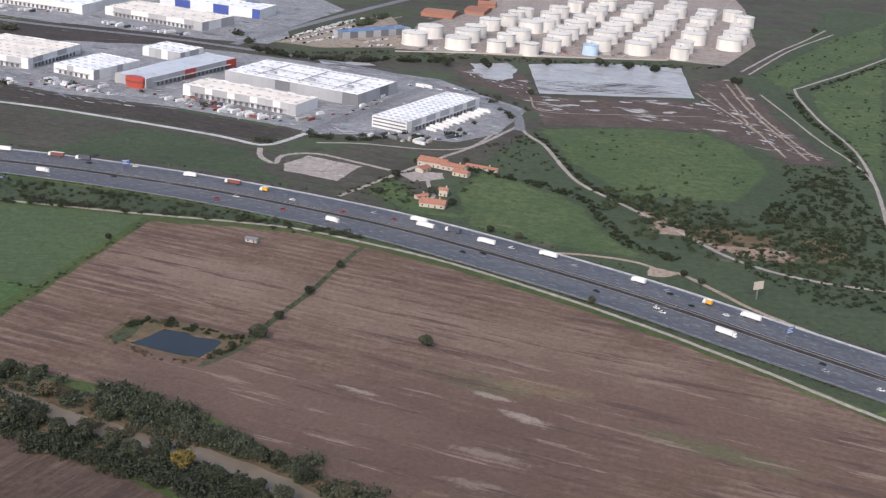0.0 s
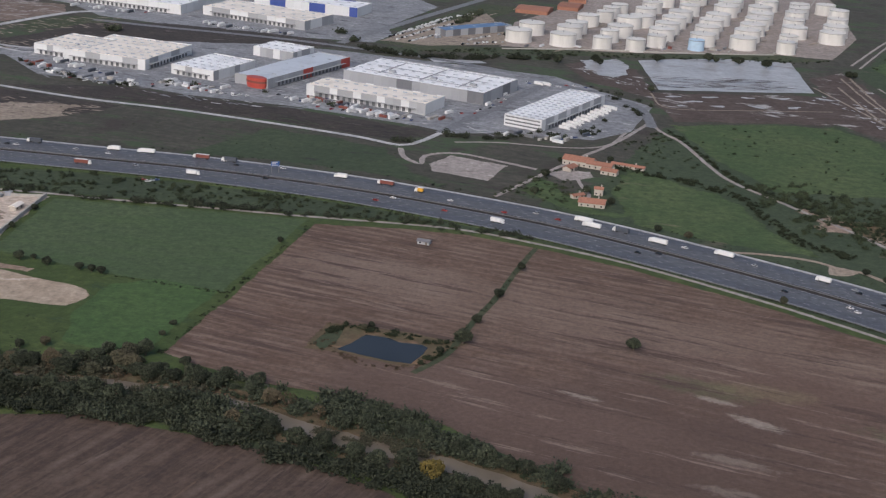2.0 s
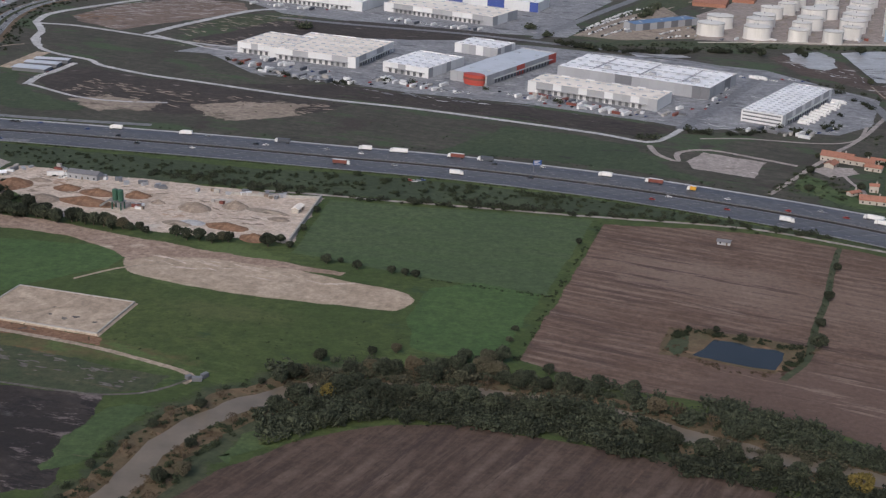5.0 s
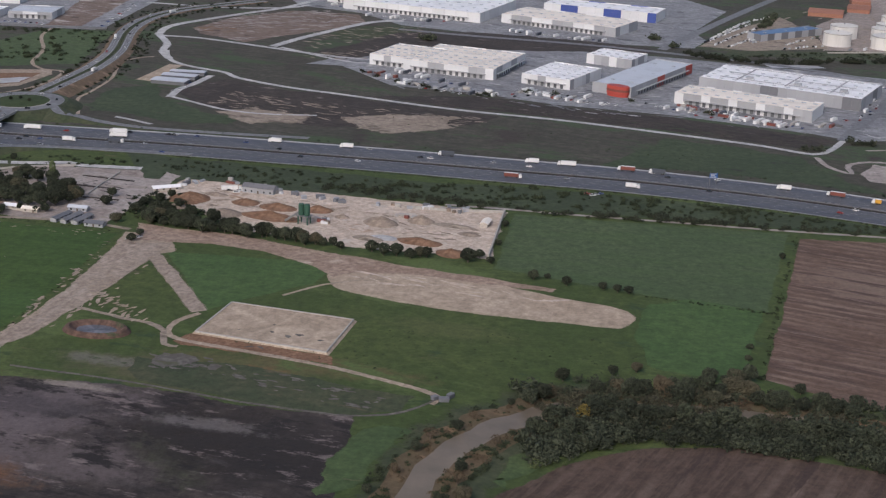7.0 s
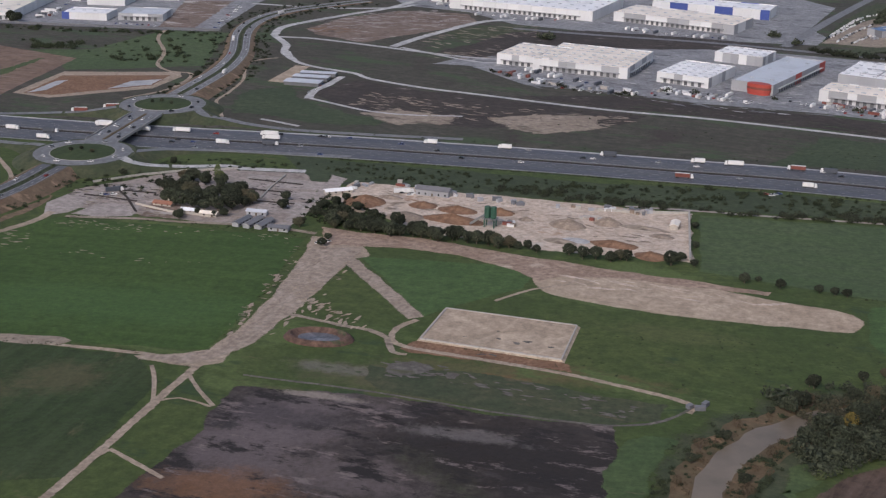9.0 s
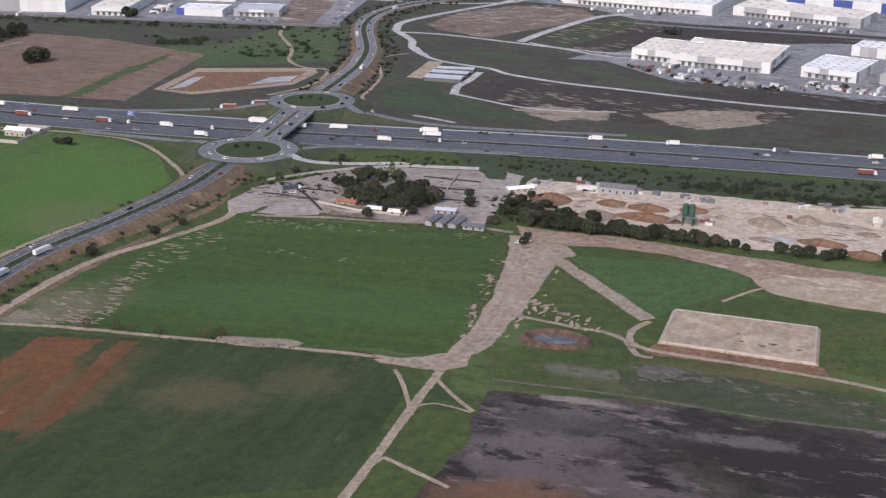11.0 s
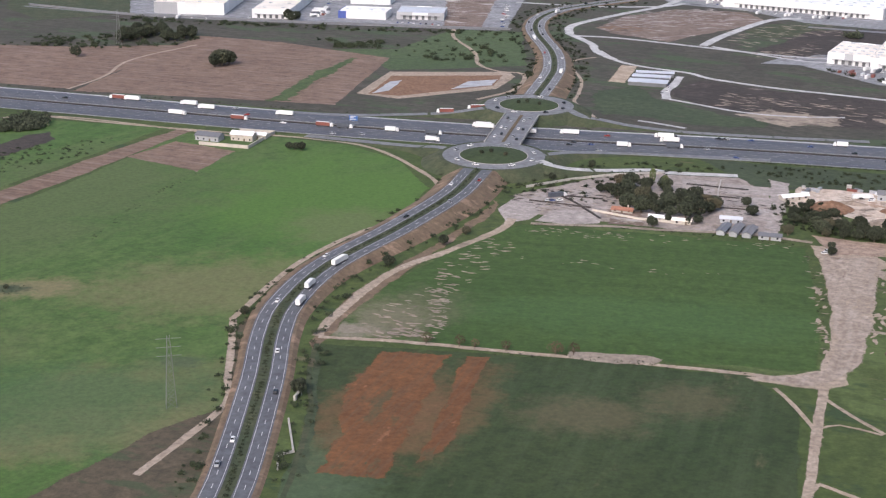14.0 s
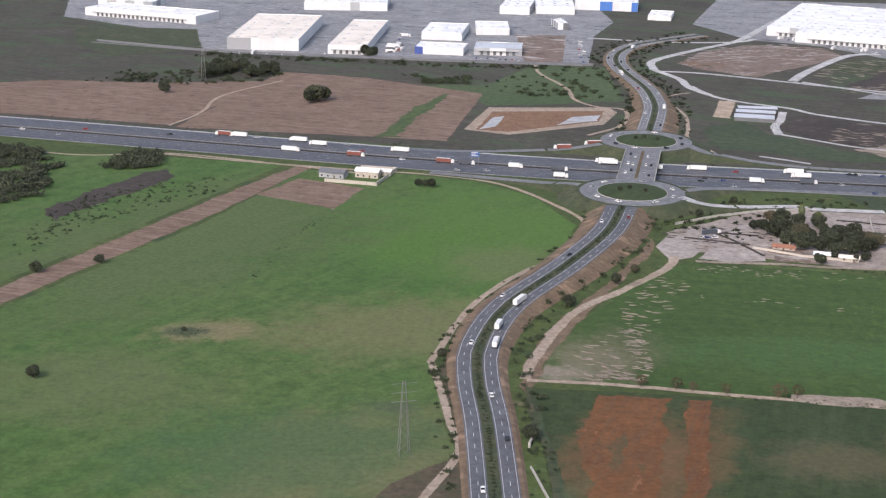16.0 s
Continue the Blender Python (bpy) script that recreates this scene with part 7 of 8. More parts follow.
# river woods: both banks
east = [p for p in RIVER_LINE if p[0] > -400]
along(east, 15, 10, 17, "river trees", ("dark",) * 7 + ("bare",), (7, 10))
along(east, 13, -12, -20, "river trees", ("dark",) * 12 + ("yellow",), (8, 11.5))
west = [p for p in RIVER_LINE if p[0] < -360]
along(west, 13, -10, -24, "river trees", ("dark", "dark", "bare"), (5, 8))
along(west, 16, 9, 20, "river trees", ("dark", "bare"), (4, 7))
shrubs("wood_river_north", beside(east, 210, 10, 32), LEAF, "dense dark river wood of many small trees", (5, 9.5), "wood")
shrubs("wood_river_south", beside(east[:-2], 300, -40, -12), LEAF, "dense dark river wood of many small trees", (6, 11), "wood")
for x, y in [(-386, 748), (-359, 742), (-328, 743), (-319, 746), (-299, 756), (-307, 761), (-251, 739), (-260, 750), (-234, 734), (-215, 731), (-285, 746), (-271, 739)]:
    plant(x, y, rng.uniform(6, 9), "dark", "river trees")
shrubs("bank_bushes", beside(RIVER_LINE, 420, 8, 24) + beside(RIVER_LINE, 420, -24, -8), LEAF_SHRUB, "dark low bushes along the river bank", (1.5, 4.5))
shrubs("bank_reeds", beside(RIVER_LINE, 260, 7, 15) + beside(RIVER_LINE, 260, -15, -7), REED, "brown reeds along the river bank", (1.2, 3.0), "reeds")
for x, y in [(-394, 681), (-386, 676), (-379, 671), (-372, 669), (-365, 670), (-356, 678), (-350, 690), (-390, 697), (-381, 701), (-370, 711), (-362, 715), (-352, 716), (-340, 710), (-334, 705), (-399, 683), (-402, 676), (-383, 686), (-375, 684), (-367, 692), (-358, 696)]:
    plant(x, y, rng.uniform(6, 10), "dark", "river trees")
for x, y in [(-357, 739), (-350, 736), (-343, 735), (-334, 740), (-328, 732), (-323, 736), (-310, 746), (-303, 740), (-296, 744), (-294, 755), (-289, 742), (-284, 733), (-274, 731), (-252, 731), (-307, 759), (-290, 758), (-286, 762)]:
    plant(x, y, rng.uniform(7, 11), "dark", "river trees")
shrubs("river_pale_bushes", [(-394, 651), (-398, 647), (-390, 654), (-384, 651), (-396, 655), (-260, 685), (-218, 695)], LEAF_PALE, "pale green bushes at the edge of the river wood", (3.6, 6.5))
shrubs("river_scrub", scatter([(-403, 731), (-349, 744), (-276, 746), (-232, 727), (-230, 709), (-277, 697), (-315, 705), (-349, 686), (-389, 680), (-396, 701)], 260) + scatter([(-178, 693), (-117, 673), (-116, 657), (-175, 673)], 30), LEAF_OLIVE, "olive-brown scrub hiding the river", (3.6, 8.0), "scrub")
shrubs("wood_river_belt", scatter([(-332, 700), (-312, 704), (-234, 711), (-202, 693), (-196, 674), (-217, 669), (-258, 671), (-306, 680)], 150) + scatter([(-408, 682), (-384, 692), (-362, 699), (-351, 680), (-383, 659), (-397, 651)], 60) + scatter([(-178, 726), (-164, 726), (-113, 693), (-82, 666), (-88, 656), (-128, 674), (-172, 697)], 90), LEAF, "dense dark belt of the river wood", (6, 11), "wood")

# pond and the ploughed field
for (x, y), h in zip([(-104, 810), (-96, 844), (-83, 891), (-68, 946), (0, 818), (-117, 792), (-161, 825), (-165, 821)], (10, 6, 6.5, 6.5, 8, 5, 4.5, 4)):
    plant(x, y, h, "dark", "field trees")
shrubs("pond_bushes", beside([(-185, 814), (-176, 826), (-162, 822), (-143, 816), (-124, 810), (-110, 809)], 70, -4, 4) + beside([(-127, 775), (-120, 788), (-112, 802)], 20, -3, 3), LEAF_SHRUB, "dark bushes round the pond", (2.0, 4.0))
shrubs("pond_reeds", beside([(-179, 785), (-160, 771), (-135, 769), (-120, 788), (-109, 805)], 60, -3, 3) + scatter([(-200, 786), (-189, 829), (-176, 824), (-178, 787)], 30), REED, "brown reeds round the pond", (1.0, 2.4), "reeds")
shrubs("baulk_grass", beside([(-57, 995), (-71, 945), (-84, 892), (-98, 847), (-106, 817)], 60, -2, 2), LEAF_SHRUB, "low weeds on the field baulk", (0.8, 1.8))
shrubs("field_edge_weeds", beside([(-223, 1020), (-253, 886), (-267, 816), (-278, 766)], 70, -2, 2) + beside([(-343, 886), (-302, 876), (-261, 867)], 30, -1.5, 1.5), LEAF_SHRUB, "low weeds along a field edge", (0.8, 2.4))

# motorway verges
shrubs("verge_small_trees", beside([(-370, 1043), (-277, 1042), (-232, 1037), (-157, 1034), (-108, 1027), (-59, 1009)], 60, -2, 9) + beside([(-426, 1049), (-387, 1043), (-325, 1040), (-265, 1038), (-225, 1035)], 46, -3, 6) + beside([(-570, 1067), (-536, 1065), (-499, 1050), (-439, 1046)], 60, 2, 20), LEAF, "small dark trees along the motorway verge", (3.5, 7.0), "trees")
shrubs("verge_bushes", scatter([(-610, 1085), (-440, 1112), (-260, 1082), (-180, 1060), (-82, 1023), (-82, 1008), (-160, 1030), (-260, 1045), (-430, 1058), (-530, 1070)], 230, 0.05), LEAF_SHRUB, "dark bushes on the motorway verge", (1.5, 6.0))
shrubs("verge_scrub_bushes", scatter([(-721, 1135), (-620, 1125), (-487, 1101), (-403, 1086), (-413, 1053), (-528, 1067), (-641, 1086), (-702, 1088)], 190, 0.05), LEAF_SHRUB, "dark bushes between motorway and sandy yard", (1.2, 4.5))
shrubs("verge_hedge", beside(MOTORWAY[8:-3], 560, -38, -35), LEAF_SHRUB, "low clipped hedge beside the motorway", (1.0, 2.0), "hedge")
shrubs("median_hedge", beside(MOTORWAY[2:-3], 520, -2.6, 2.6), LEAF_SHRUB, "sparse low shrubs in the motorway median", (0.8, 1.7), "hedge")
shrubs("north_verge_weeds", beside(MOTORWAY[3:-3], 260, 38, 50), LEAF_SHRUB, "scrubby weeds north of the motorway", (0.8, 2.2))
for x, y in [(179, 983), (190, 968), (59, 1041), (37, 1052), (108, 914)]:
    plant(x, y, rng.uniform(5, 7), "dark", "verge trees")
rail = Mesh()
run = spline(MOTORWAY[2:-2], 12.0)
for o, z in ((0.0, 1.0), (-35.5, 0.9)):
    way = np.gradient(run, axis=0)
    way /= np.linalg.norm(way, axis=1)[:, None]
    line = run + np.stack([-way[:, 1], way[:, 0]], 1) * o
    for a, b in zip(line[:-1], line[1:]):
        rail.beam((*a, z), (*b, z), 0.45)
        rail.box(a[0] - 0.15, a[1] - 0.15, 0, a[0] + 0.15, a[1] + 0.15, z)
tagged(new("guard_rail", rail.mesh("guard_rail", STEEL)), "grey steel motorway guard rail on posts", "guard rail", kind="structure")

# works yard and smallholding trees
for line, step, hs in (([(-635, 960), (-608, 957), (-581, 951), (-555, 946)], 6.0, (8, 11)), ([(-553, 944), (-532, 942)], 5, (5, 7)), ([(-516, 935), (-496, 931), (-472, 930)], 7, (7, 10)), ([(-693, 992), (-666, 982), (-633, 972)], 8, (5, 8)), ([(-694, 1009), (-681, 1027), (-666, 1033)], 5, (4, 7)), ([(-676, 973), (-640, 964)], 6, (6, 9))):
    along(line, step, -4, 5, "yard trees", ("dark",), hs)
for (x, y), h in zip([(-450, 929), (-443, 939), (-677, 932), (-633, 982), (-432, 966), (-429, 1008), (-435, 929), (-675, 945)], (10, 6, 6, 10, 5, 5, 5, 5)):
    plant(x, y, h, "dark", "yard trees")
for x, y in scatter([(-822, 1047), (-818, 1070), (-781, 1061), (-750, 1037), (-740, 1015), (-758, 1004), (-788, 1010), (-808, 1020)], 26):
    plant(x, y, rng.uniform(7, 12), "dark", "smallholding trees")
for x, y in [(-782, 1076), (-774, 1055)]:
    plant(x, y, rng.uniform(10, 12), "pale", "smallholding trees")
for x, y in [(-784, 973), (-785, 981), (-761, 981), (-755, 984), (-774, 985), (-718, 1007), (-720, 1028), (-699, 969)]:
    plant(x, y, rng.uniform(5, 8), "dark", "smallholding trees")
shrubs("smallholding_bushes", scatter([(-706, 1037), (-689, 1047), (-641, 1000), (-633, 970), (-672, 973), (-702, 984)], 160, -0.1) + scatter([(-873, 1038), (-809, 1086), (-778, 1085), (-800, 1008)], 60), LEAF_SHRUB, "dark bushes round the smallholding", (1.5, 4.0))
for x, y in [(-677, 974), (-672, 984), (-663, 982), (-653, 974), (-644, 970), (-634, 965), (-673, 1001), (-665, 1010), (-679, 1000), (-651, 992), (-632, 979), (-616, 966), (-607, 964), (-594, 961)]:
    plant(x, y, rng.uniform(7, 10), "dark", "yard trees")
for x, y in [(-800, 1008), (-791, 1002), (-781, 1000), (-772, 996), (-762, 996), (-753, 1000), (-746, 1008), (-742, 1016), (-797, 1028), (-785, 1023), (-773, 1022), (-764, 1026), (-754, 1031), (-807, 1032)]:
    plant(x, y, rng.uniform(8, 12), "dark", "smallholding trees")
for (x, y), h in zip([(-406, 903), (-385, 896), (-362, 892), (-353, 889), (-346, 887), (-397, 906)], (7, 6.5, 5.5, 5.5, 5.5, 4)):
    plant(x, y, h, "dark", "field trees")
for (x, y), h in zip([(-388, 750), (-359, 760), (-346, 766), (-240, 971), (-283, 791), (-280, 808)], (5, 6, 6, 5, 4, 4)):
    plant(x, y, h, "dark", "field trees")
shrubs("meadow_tufts", scatter([(-581, 793), (-387, 814), (-316, 793), (-379, 746), (-439, 720), (-482, 745), (-573, 754)], 160) + scatter([(-471, 683), (-442, 701), (-432, 683), (-460, 654)], 60), LEAF_SHRUB, "dark tufts in the meadow", (0.5, 1.6))
for x, y in [(-903, 757), (-886, 756), (-878, 755), (-862, 754), (-837, 753), (-828, 754)]:
    plant(x, y, rng.uniform(5.5, 7.5), "bare", "saplings by the track")
shrubs("crop_edge_tufts", beside([(-689, 939), (-695, 843), (-705, 752)], 24, -2, 2) + beside([(-871, 750), (-800, 749), (-742, 743)], 50, -3, 3) + beside([(-869, 965), (-787, 964), (-690, 950)], 60, -2, 3), LEAF_SHRUB, "weeds along the crop's edge", (0.6, 1.6))

# southern road: bank and median planting
shrubs("bank_bushes_road", [(x, y, 1.0) for x, y in beside(SOUTH_ROAD[2:], 130, -30, -15)] + beside(SOUTH_ROAD, 110, 15, 24), LEAF_SHRUB, "dark bushes on the road bank", (1.2, 4.0))
run = spline(SOUTH_ROAD, 3.0)
shrubs("road_median_hedge", [(x + rng.uniform(-1, 1), y, z) for x, y, z in run for _ in range(2)], LEAF_SHRUB, "low hedge in the road median", (0.9, 1.9), "hedge")
run = spline(NORTH_ROAD, 3.0)
shrubs("road_median_hedge", [(x + rng.uniform(-1, 1), y, z) for x, y, z in run], LEAF_SHRUB, "low hedge in the road median", (0.9, 1.9), "hedge")
shrubs("north_road_bushes", beside(NORTH_ROAD, 150, 15, 30) + beside(NORTH_ROAD, 190, -34, -15), LEAF_SHRUB, "dark scrub beside the winding road", (1.5, 4.5))
shrubs("junction_bushes", scatter([(-947, 1140), (-921, 1161), (-910, 1068), (-922, 1011), (-933, 1036)], 60) + scatter([(-886, 1087), (-853, 1110), (-782, 1131), (-718, 1126), (-787, 1088), (-876, 1045)], 150, -0.1), LEAF_SHRUB, "dark bushes round the junction", (1.5, 3.6))
for (x, y), h in zip([(-940, 871), (-913, 915), (-901, 937), (-1045, 1120), (-1055, 1122), (-1050, 1121), (-954, 688), (-853, 1070), (-825, 1109), (-1004, 783)], (7, 7, 6, 7, 6, 6, 8, 6, 6, 5)):
    plant(x, y, h, "dark", "road trees")
for (x, y) in (RB_SOUTH, RB_NORTH):
    for dx, dy in ((-2, 3), (9, -4), (-9, -2)):
        plant(x + dx, y + dy, 3.5, "dark", "roundabout trees", z=7.0)

# western farmland
for (x, y), h in zip([(-1191, 1408), (-1186, 1417), (-1181, 1423), (-1191, 1427), (-1337, 1431), (-1257, 883), (-1226, 907), (-1199, 727), (-1144, 800)], (13, 16, 14, 14, 11, 8, 6, 7, 3)):
    plant(x, y, h, "dark", "field trees")
for x, y in scatter([(-1325, 1508), (-1332, 1579), (-1266, 1585), (-1245, 1530)], 22) + scatter([(-1185, 1689), (-1148, 1704), (-1138, 1675), (-1180, 1659)], 3):
    plant(x, y, rng.uniform(8, 13), "dark", "estate trees")
shrubs("estate_hedge", scatter([(-1431, 1472), (-1412, 1540), (-1249, 1561), (-1243, 1517), (-1317, 1478)], 130, -0.1) + scatter([(-1102, 1551), (-1054, 1567), (-1048, 1536), (-1096, 1521)], 60) + beside([(-1360, 1660), (-1126, 1650), (-925, 1650)], 150, -25, -2) + scatter([(-1172, 1604), (-1132, 1578), (-1041, 1556), (-907, 1639), (-904, 1469), (-1008, 1478)], 90), LEAF_SHRUB, "dark scrub below the western estate", (2.0, 6.5))
shrubs("west_wood", scatter([(-1348, 1012), (-1420, 1184), (-1379, 1199), (-1329, 1128), (-1321, 1046)], 170) + scatter([(-1300, 1133), (-1295, 1186), (-1268, 1190), (-1262, 1139)], 60), LEAF, "dense dark wood beside the motorway", (5, 11), "wood")
shrubs("west_tufts", scatter([(-1300, 952), (-1287, 1068), (-1195, 1133), (-1199, 1082), (-1262, 984), (-1278, 907)], 220, -0.1), LEAF_SHRUB, "dark tufts in the rough grass", (1.0, 3.0))
shrubs("crop_ditch_weeds", beside([(-1129, 886), (-1120, 980), (-1103, 1052)], 36, -2, 2) + scatter([(-1151, 797), (-1146, 813), (-1135, 806), (-1137, 790)], 20), LEAF_SHRUB, "weeds along a field ditch", (0.5, 1.5))

# east: bushes, ditch and hedges
shrubs("east_bushes", scatter([(129, 1168), (199, 1194), (251, 1120), (307, 1248), (363, 1319), (367, 1147), (338, 1030), (301, 1035), (246, 1090), (205, 1053), (160, 1141)], 700, -0.05), LEAF_SHRUB, "dark thorny bushes over rough ground", (2.0, 5.5))
shrubs("east_slope_bushes", scatter([(227, 1058), (288, 1099), (352, 1033), (327, 935), (270, 945), (221, 1017)], 420, -0.2) + scatter([(310, 1325), (374, 1322), (367, 1246), (300, 1211)], 110), LEAF_SHRUB, "dark bushes on the slope", (1.5, 4.5))
shrubs("east_large_bushes", scatter([(110, 1189), (171, 1213), (259, 1152), (335, 1139), (299, 998), (232, 1007), (154, 1062)], 220, -0.05), LEAF_SHRUB, "large dark bushes over the rough slope", (3.6, 7.5))
shrubs("ditch_hedge", beside([(16, 1226), (76, 1192), (118, 1153), (131, 1088), (143, 1049), (179, 1018)], 220, -6, 6) + beside([(68, 1373), (87, 1320), (111, 1215), (147, 1153), (188, 1093)], 120, 3, 8) + beside([(385, 1636), (385, 1506), (396, 1394), (389, 1284)], 150, -12, -4) + beside([(551, 1888), (476, 1778), (399, 1670)], 60, 4, 9), LEAF_SHRUB, "dark hedges along ditches and tracks", (1.5, 5.0), "hedge")
shrubs("east_pasture_bushes", scatter([(402, 1656), (551, 1888), (398, 1271), (396, 1422)], 70) + scatter([(356, 1734), (522, 2057), (607, 2112), (405, 1702)], 60) + scatter([(85, 1378), (246, 1413), (270, 1238), (149, 1182)], 45) + scatter([(20, 1305), (68, 1362), (103, 1249), (52, 1217)], 60), LEAF_SHRUB, "scattered bushes in pasture", (1.5, 4.0))
for x, y in [(-22, 1659), (23, 1675), (28, 1663), (98, 1701), (162, 1723), (170, 1719), (197, 1715), (228, 1706), (319, 1674), (326, 1676), (492, 2068), (76, 1537)]:
    plant(x, y, rng.uniform(7, 11), "dark", "trees by the flooded flat")
shrubs("tank_bank_scrub", scatter([(-215, 1672), (-60, 1692), (80, 1718), (270, 1742), (330, 1768), (255, 1772), (70, 1738), (-95, 1722)], 180), LEAF_SHRUB, "dark scrub on the bank below the tanks", (1.5, 4.5))
shrubs("tank_bank_trees", beside([(-253, 1682), (-197, 1647), (-144, 1650), (-79, 1670), (-12, 1687)], 90, -8, 8), LEAF, "row of dark trees on the bank below the tanks", (5, 10), "trees")
shrubs("farm_bushes", scatter([(-52, 1190), (-26, 1179), (-15, 1140), (-19, 1100), (-65, 1120), (-81, 1140)], 60) + beside([(-88, 1114), (-64, 1161), (-38, 1203)], 40, -5, 5) + scatter([(5, 1187), (22, 1183), (13, 1147)], 10), LEAF_SHRUB, "dark garden bushes round the farmhouses", (1.5, 4.0))
for x, y in [(-46, 1183), (13, 1244), (-13, 1141), (5, 1113), (-56, 1130), (-32, 1232)]:
    plant(x, y, rng.uniform(5, 8), "dark", "farm trees")
shrubs("north_tufts", scatter([(-700, 1330), (-450, 1260), (-180, 1170), (-140, 1230), (-400, 1320), (-600, 1380)], 120, 0.1), LEAF_SHRUB, "dark tufts over the scrub land", (0.6, 1.8))
shrubs("estate_small_trees", [q for line, many in (([(-135, 1297), (-108, 1296), (-82, 1301), (-47, 1333)], 26), ([(-40, 1320), (-3, 1341), (23, 1405)], 14), ([(60, 1405), (40, 1472), (21, 1533)], 14), ([(-616, 1519), (-574, 1472), (-501, 1423), (-450, 1417)], 18)) for q in beside(line, many, -3, 3)], LEAF, "small round trees along the estate roads", (3.5, 7.0), "trees")
shrubs("estate_tall_trees", [q for line, many in (([(-290, 1757), (-264, 1708)], 4), ([(-142, 1871), (-132, 1917), (-120, 1958)], 14), ([(-552, 1688), (-546, 1697)], 3)) for q in beside(line, many, -4, 4)], LEAF, "tall dark trees among the yards", (9, 14), "trees")
shrubs("estate_yard_trees", [(-426, 1438), (-399, 1435), (-254, 1388), (-251, 1381), (-136, 1304), (-130, 1296), (-122, 1304), (-117, 1301), (-88, 1316), (-75, 1313), (-2, 1340), (3, 1335), (-325, 1423), (39, 1510), (59, 1489), (70, 1467), (-38, 1310), (-25, 1315), (9, 1347), (-170, 1267), (-180, 1269)], LEAF, "dark trees in the warehouse yards", (5.5, 9.0), "trees")

# ---- vehicles ----
def wheel_mesh(r, w):
    return Mesh().ring([(r * 0.5, -w / 2), (r, -w / 2), (r, w / 2), (r * 0.5, w / 2)], 14, m=Matrix.Rotation(math.pi / 2, 4, "Y")).mesh("wheel", RUBBER)


WHEEL, BIG_WHEEL = wheel_mesh(0.33, 0.24), wheel_mesh(0.5, 0.4)


def side_prism(outline, half):
    return Mesh().prism(outline, -half, half)


CAR_PARTS, TRUCK_PARTS = {}, {}
for p in CAR_PAINTS:
    CAR_PARTS[p.name] = (side_prism([(-2.2, 0.3), (-2.25, 0.75), (-1.9, 0.92), (1.0, 0.95), (2.1, 0.75), (2.2, 0.4), (2.1, 0.25), (-2.1, 0.25)], 0.88).mesh("body", p), side_prism([(-1.5, 1.40), (-1.3, 1.47), (0.0, 1.47), (0.2, 1.38)], 0.70).mesh("roof", p))
CAR_CABIN = side_prism([(-1.95, 0.92), (-1.5, 1.40), (0.2, 1.38), (1.05, 0.95)], 0.76).mesh("cabin", CAR_GLASS)
CAR_WORDS = ["white", "silver", "black", "dark red", "dark blue", "yellow"]


def car(x, y, heading, paint_index, where, z=0.0, group="", wheels=True):
    body, roof = CAR_PARTS[CAR_PAINTS[paint_index].name]
    c = tagged(new("car"), f"{CAR_WORDS[paint_index]} car {where}", "car", group)
    c.matrix_basis = pose(x, y, z, 0, 0, heading - 90) @ Matrix.Scale(1.08, 4)
    part("body", body, c)
    cabin = part("cabin", CAR_CABIN, c, "dark glass")
    part("roof", roof, cabin)
    for wx in (-0.82, 0.82) if wheels else ():
        for wy in (-1.35, 1.35):
            part("wheel", WHEEL, c, m=Matrix.Translation((wx, wy, 0.33)))
    return c


def truck_parts(tone, word, length):
    cab = side_prism([(0, 0.6), (0, 3.2), (0.5, 3.6), (1.7, 3.3), (2.2, 1.8), (2.25, 0.6)], 1.2).mesh("cab", CAR_PAINTS[0])
    glass = side_prism([(1.62, 3.12), (1.72, 3.16), (2.18, 1.9), (2.08, 1.9)], 1.1).mesh("windscreen", CAR_GLASS)
    load = Mesh().box(-1.28, -length, 1.15, 1.28, -0.5, 4.0).mesh("trailer", tone)
    roof = Mesh().box(-1.2, -length + 0.1, 4.0, 1.2, -0.6, 4.06).mesh("trailer_roof", TARP_WHITE if tone is not TARP_DARK else tone)
    base = Mesh().box(-0.6, -length + 0.3, 0.7, 0.6, 1.8, 1.15).mesh("chassis", WALL_DARK)
    return cab, glass, load, roof, base, length, word


TRUCK_PARTS = [truck_parts(TARP_WHITE, "white", 13), truck_parts(TARP_WHITE, "white", 9), truck_parts(TARP_RED, "rust-red", 12), truck_parts(TARP_DARK, "dark", 11), truck_parts(CAR_PAINTS[5], "yellow", 5)]


def truck(x, y, heading, kind, where, z=0.0, group="", wheels=True):
    cab, glass, load, roof, base, length, word = TRUCK_PARTS[kind]
    t = tagged(new("lorry"), f"{word} box lorry {where}", "lorry", group)
    t.matrix_basis = pose(x, y, z, 0, 0, heading - 90) @ Matrix.Translation((0, length / 2 - 1, 0))
    c = part("cab", cab, t, "white driver's cab")
    part("windscreen", glass, c, "dark glass")
    lo = part("trailer", load, t)
    part("trailer_roof", roof, lo)
    part("chassis", base, t)
    for wx in (-1.0, 1.0) if wheels else ():
        for wy in (1.2, -1.6, -length + 1.2, -length + 2.5):
            part("wheel", BIG_WHEEL, t, m=Matrix.Translation((wx, wy, 0.5)))


MW_RUN = spline(MOTORWAY, 6.0)
MW_WAY = np.gradient(MW_RUN, axis=0)


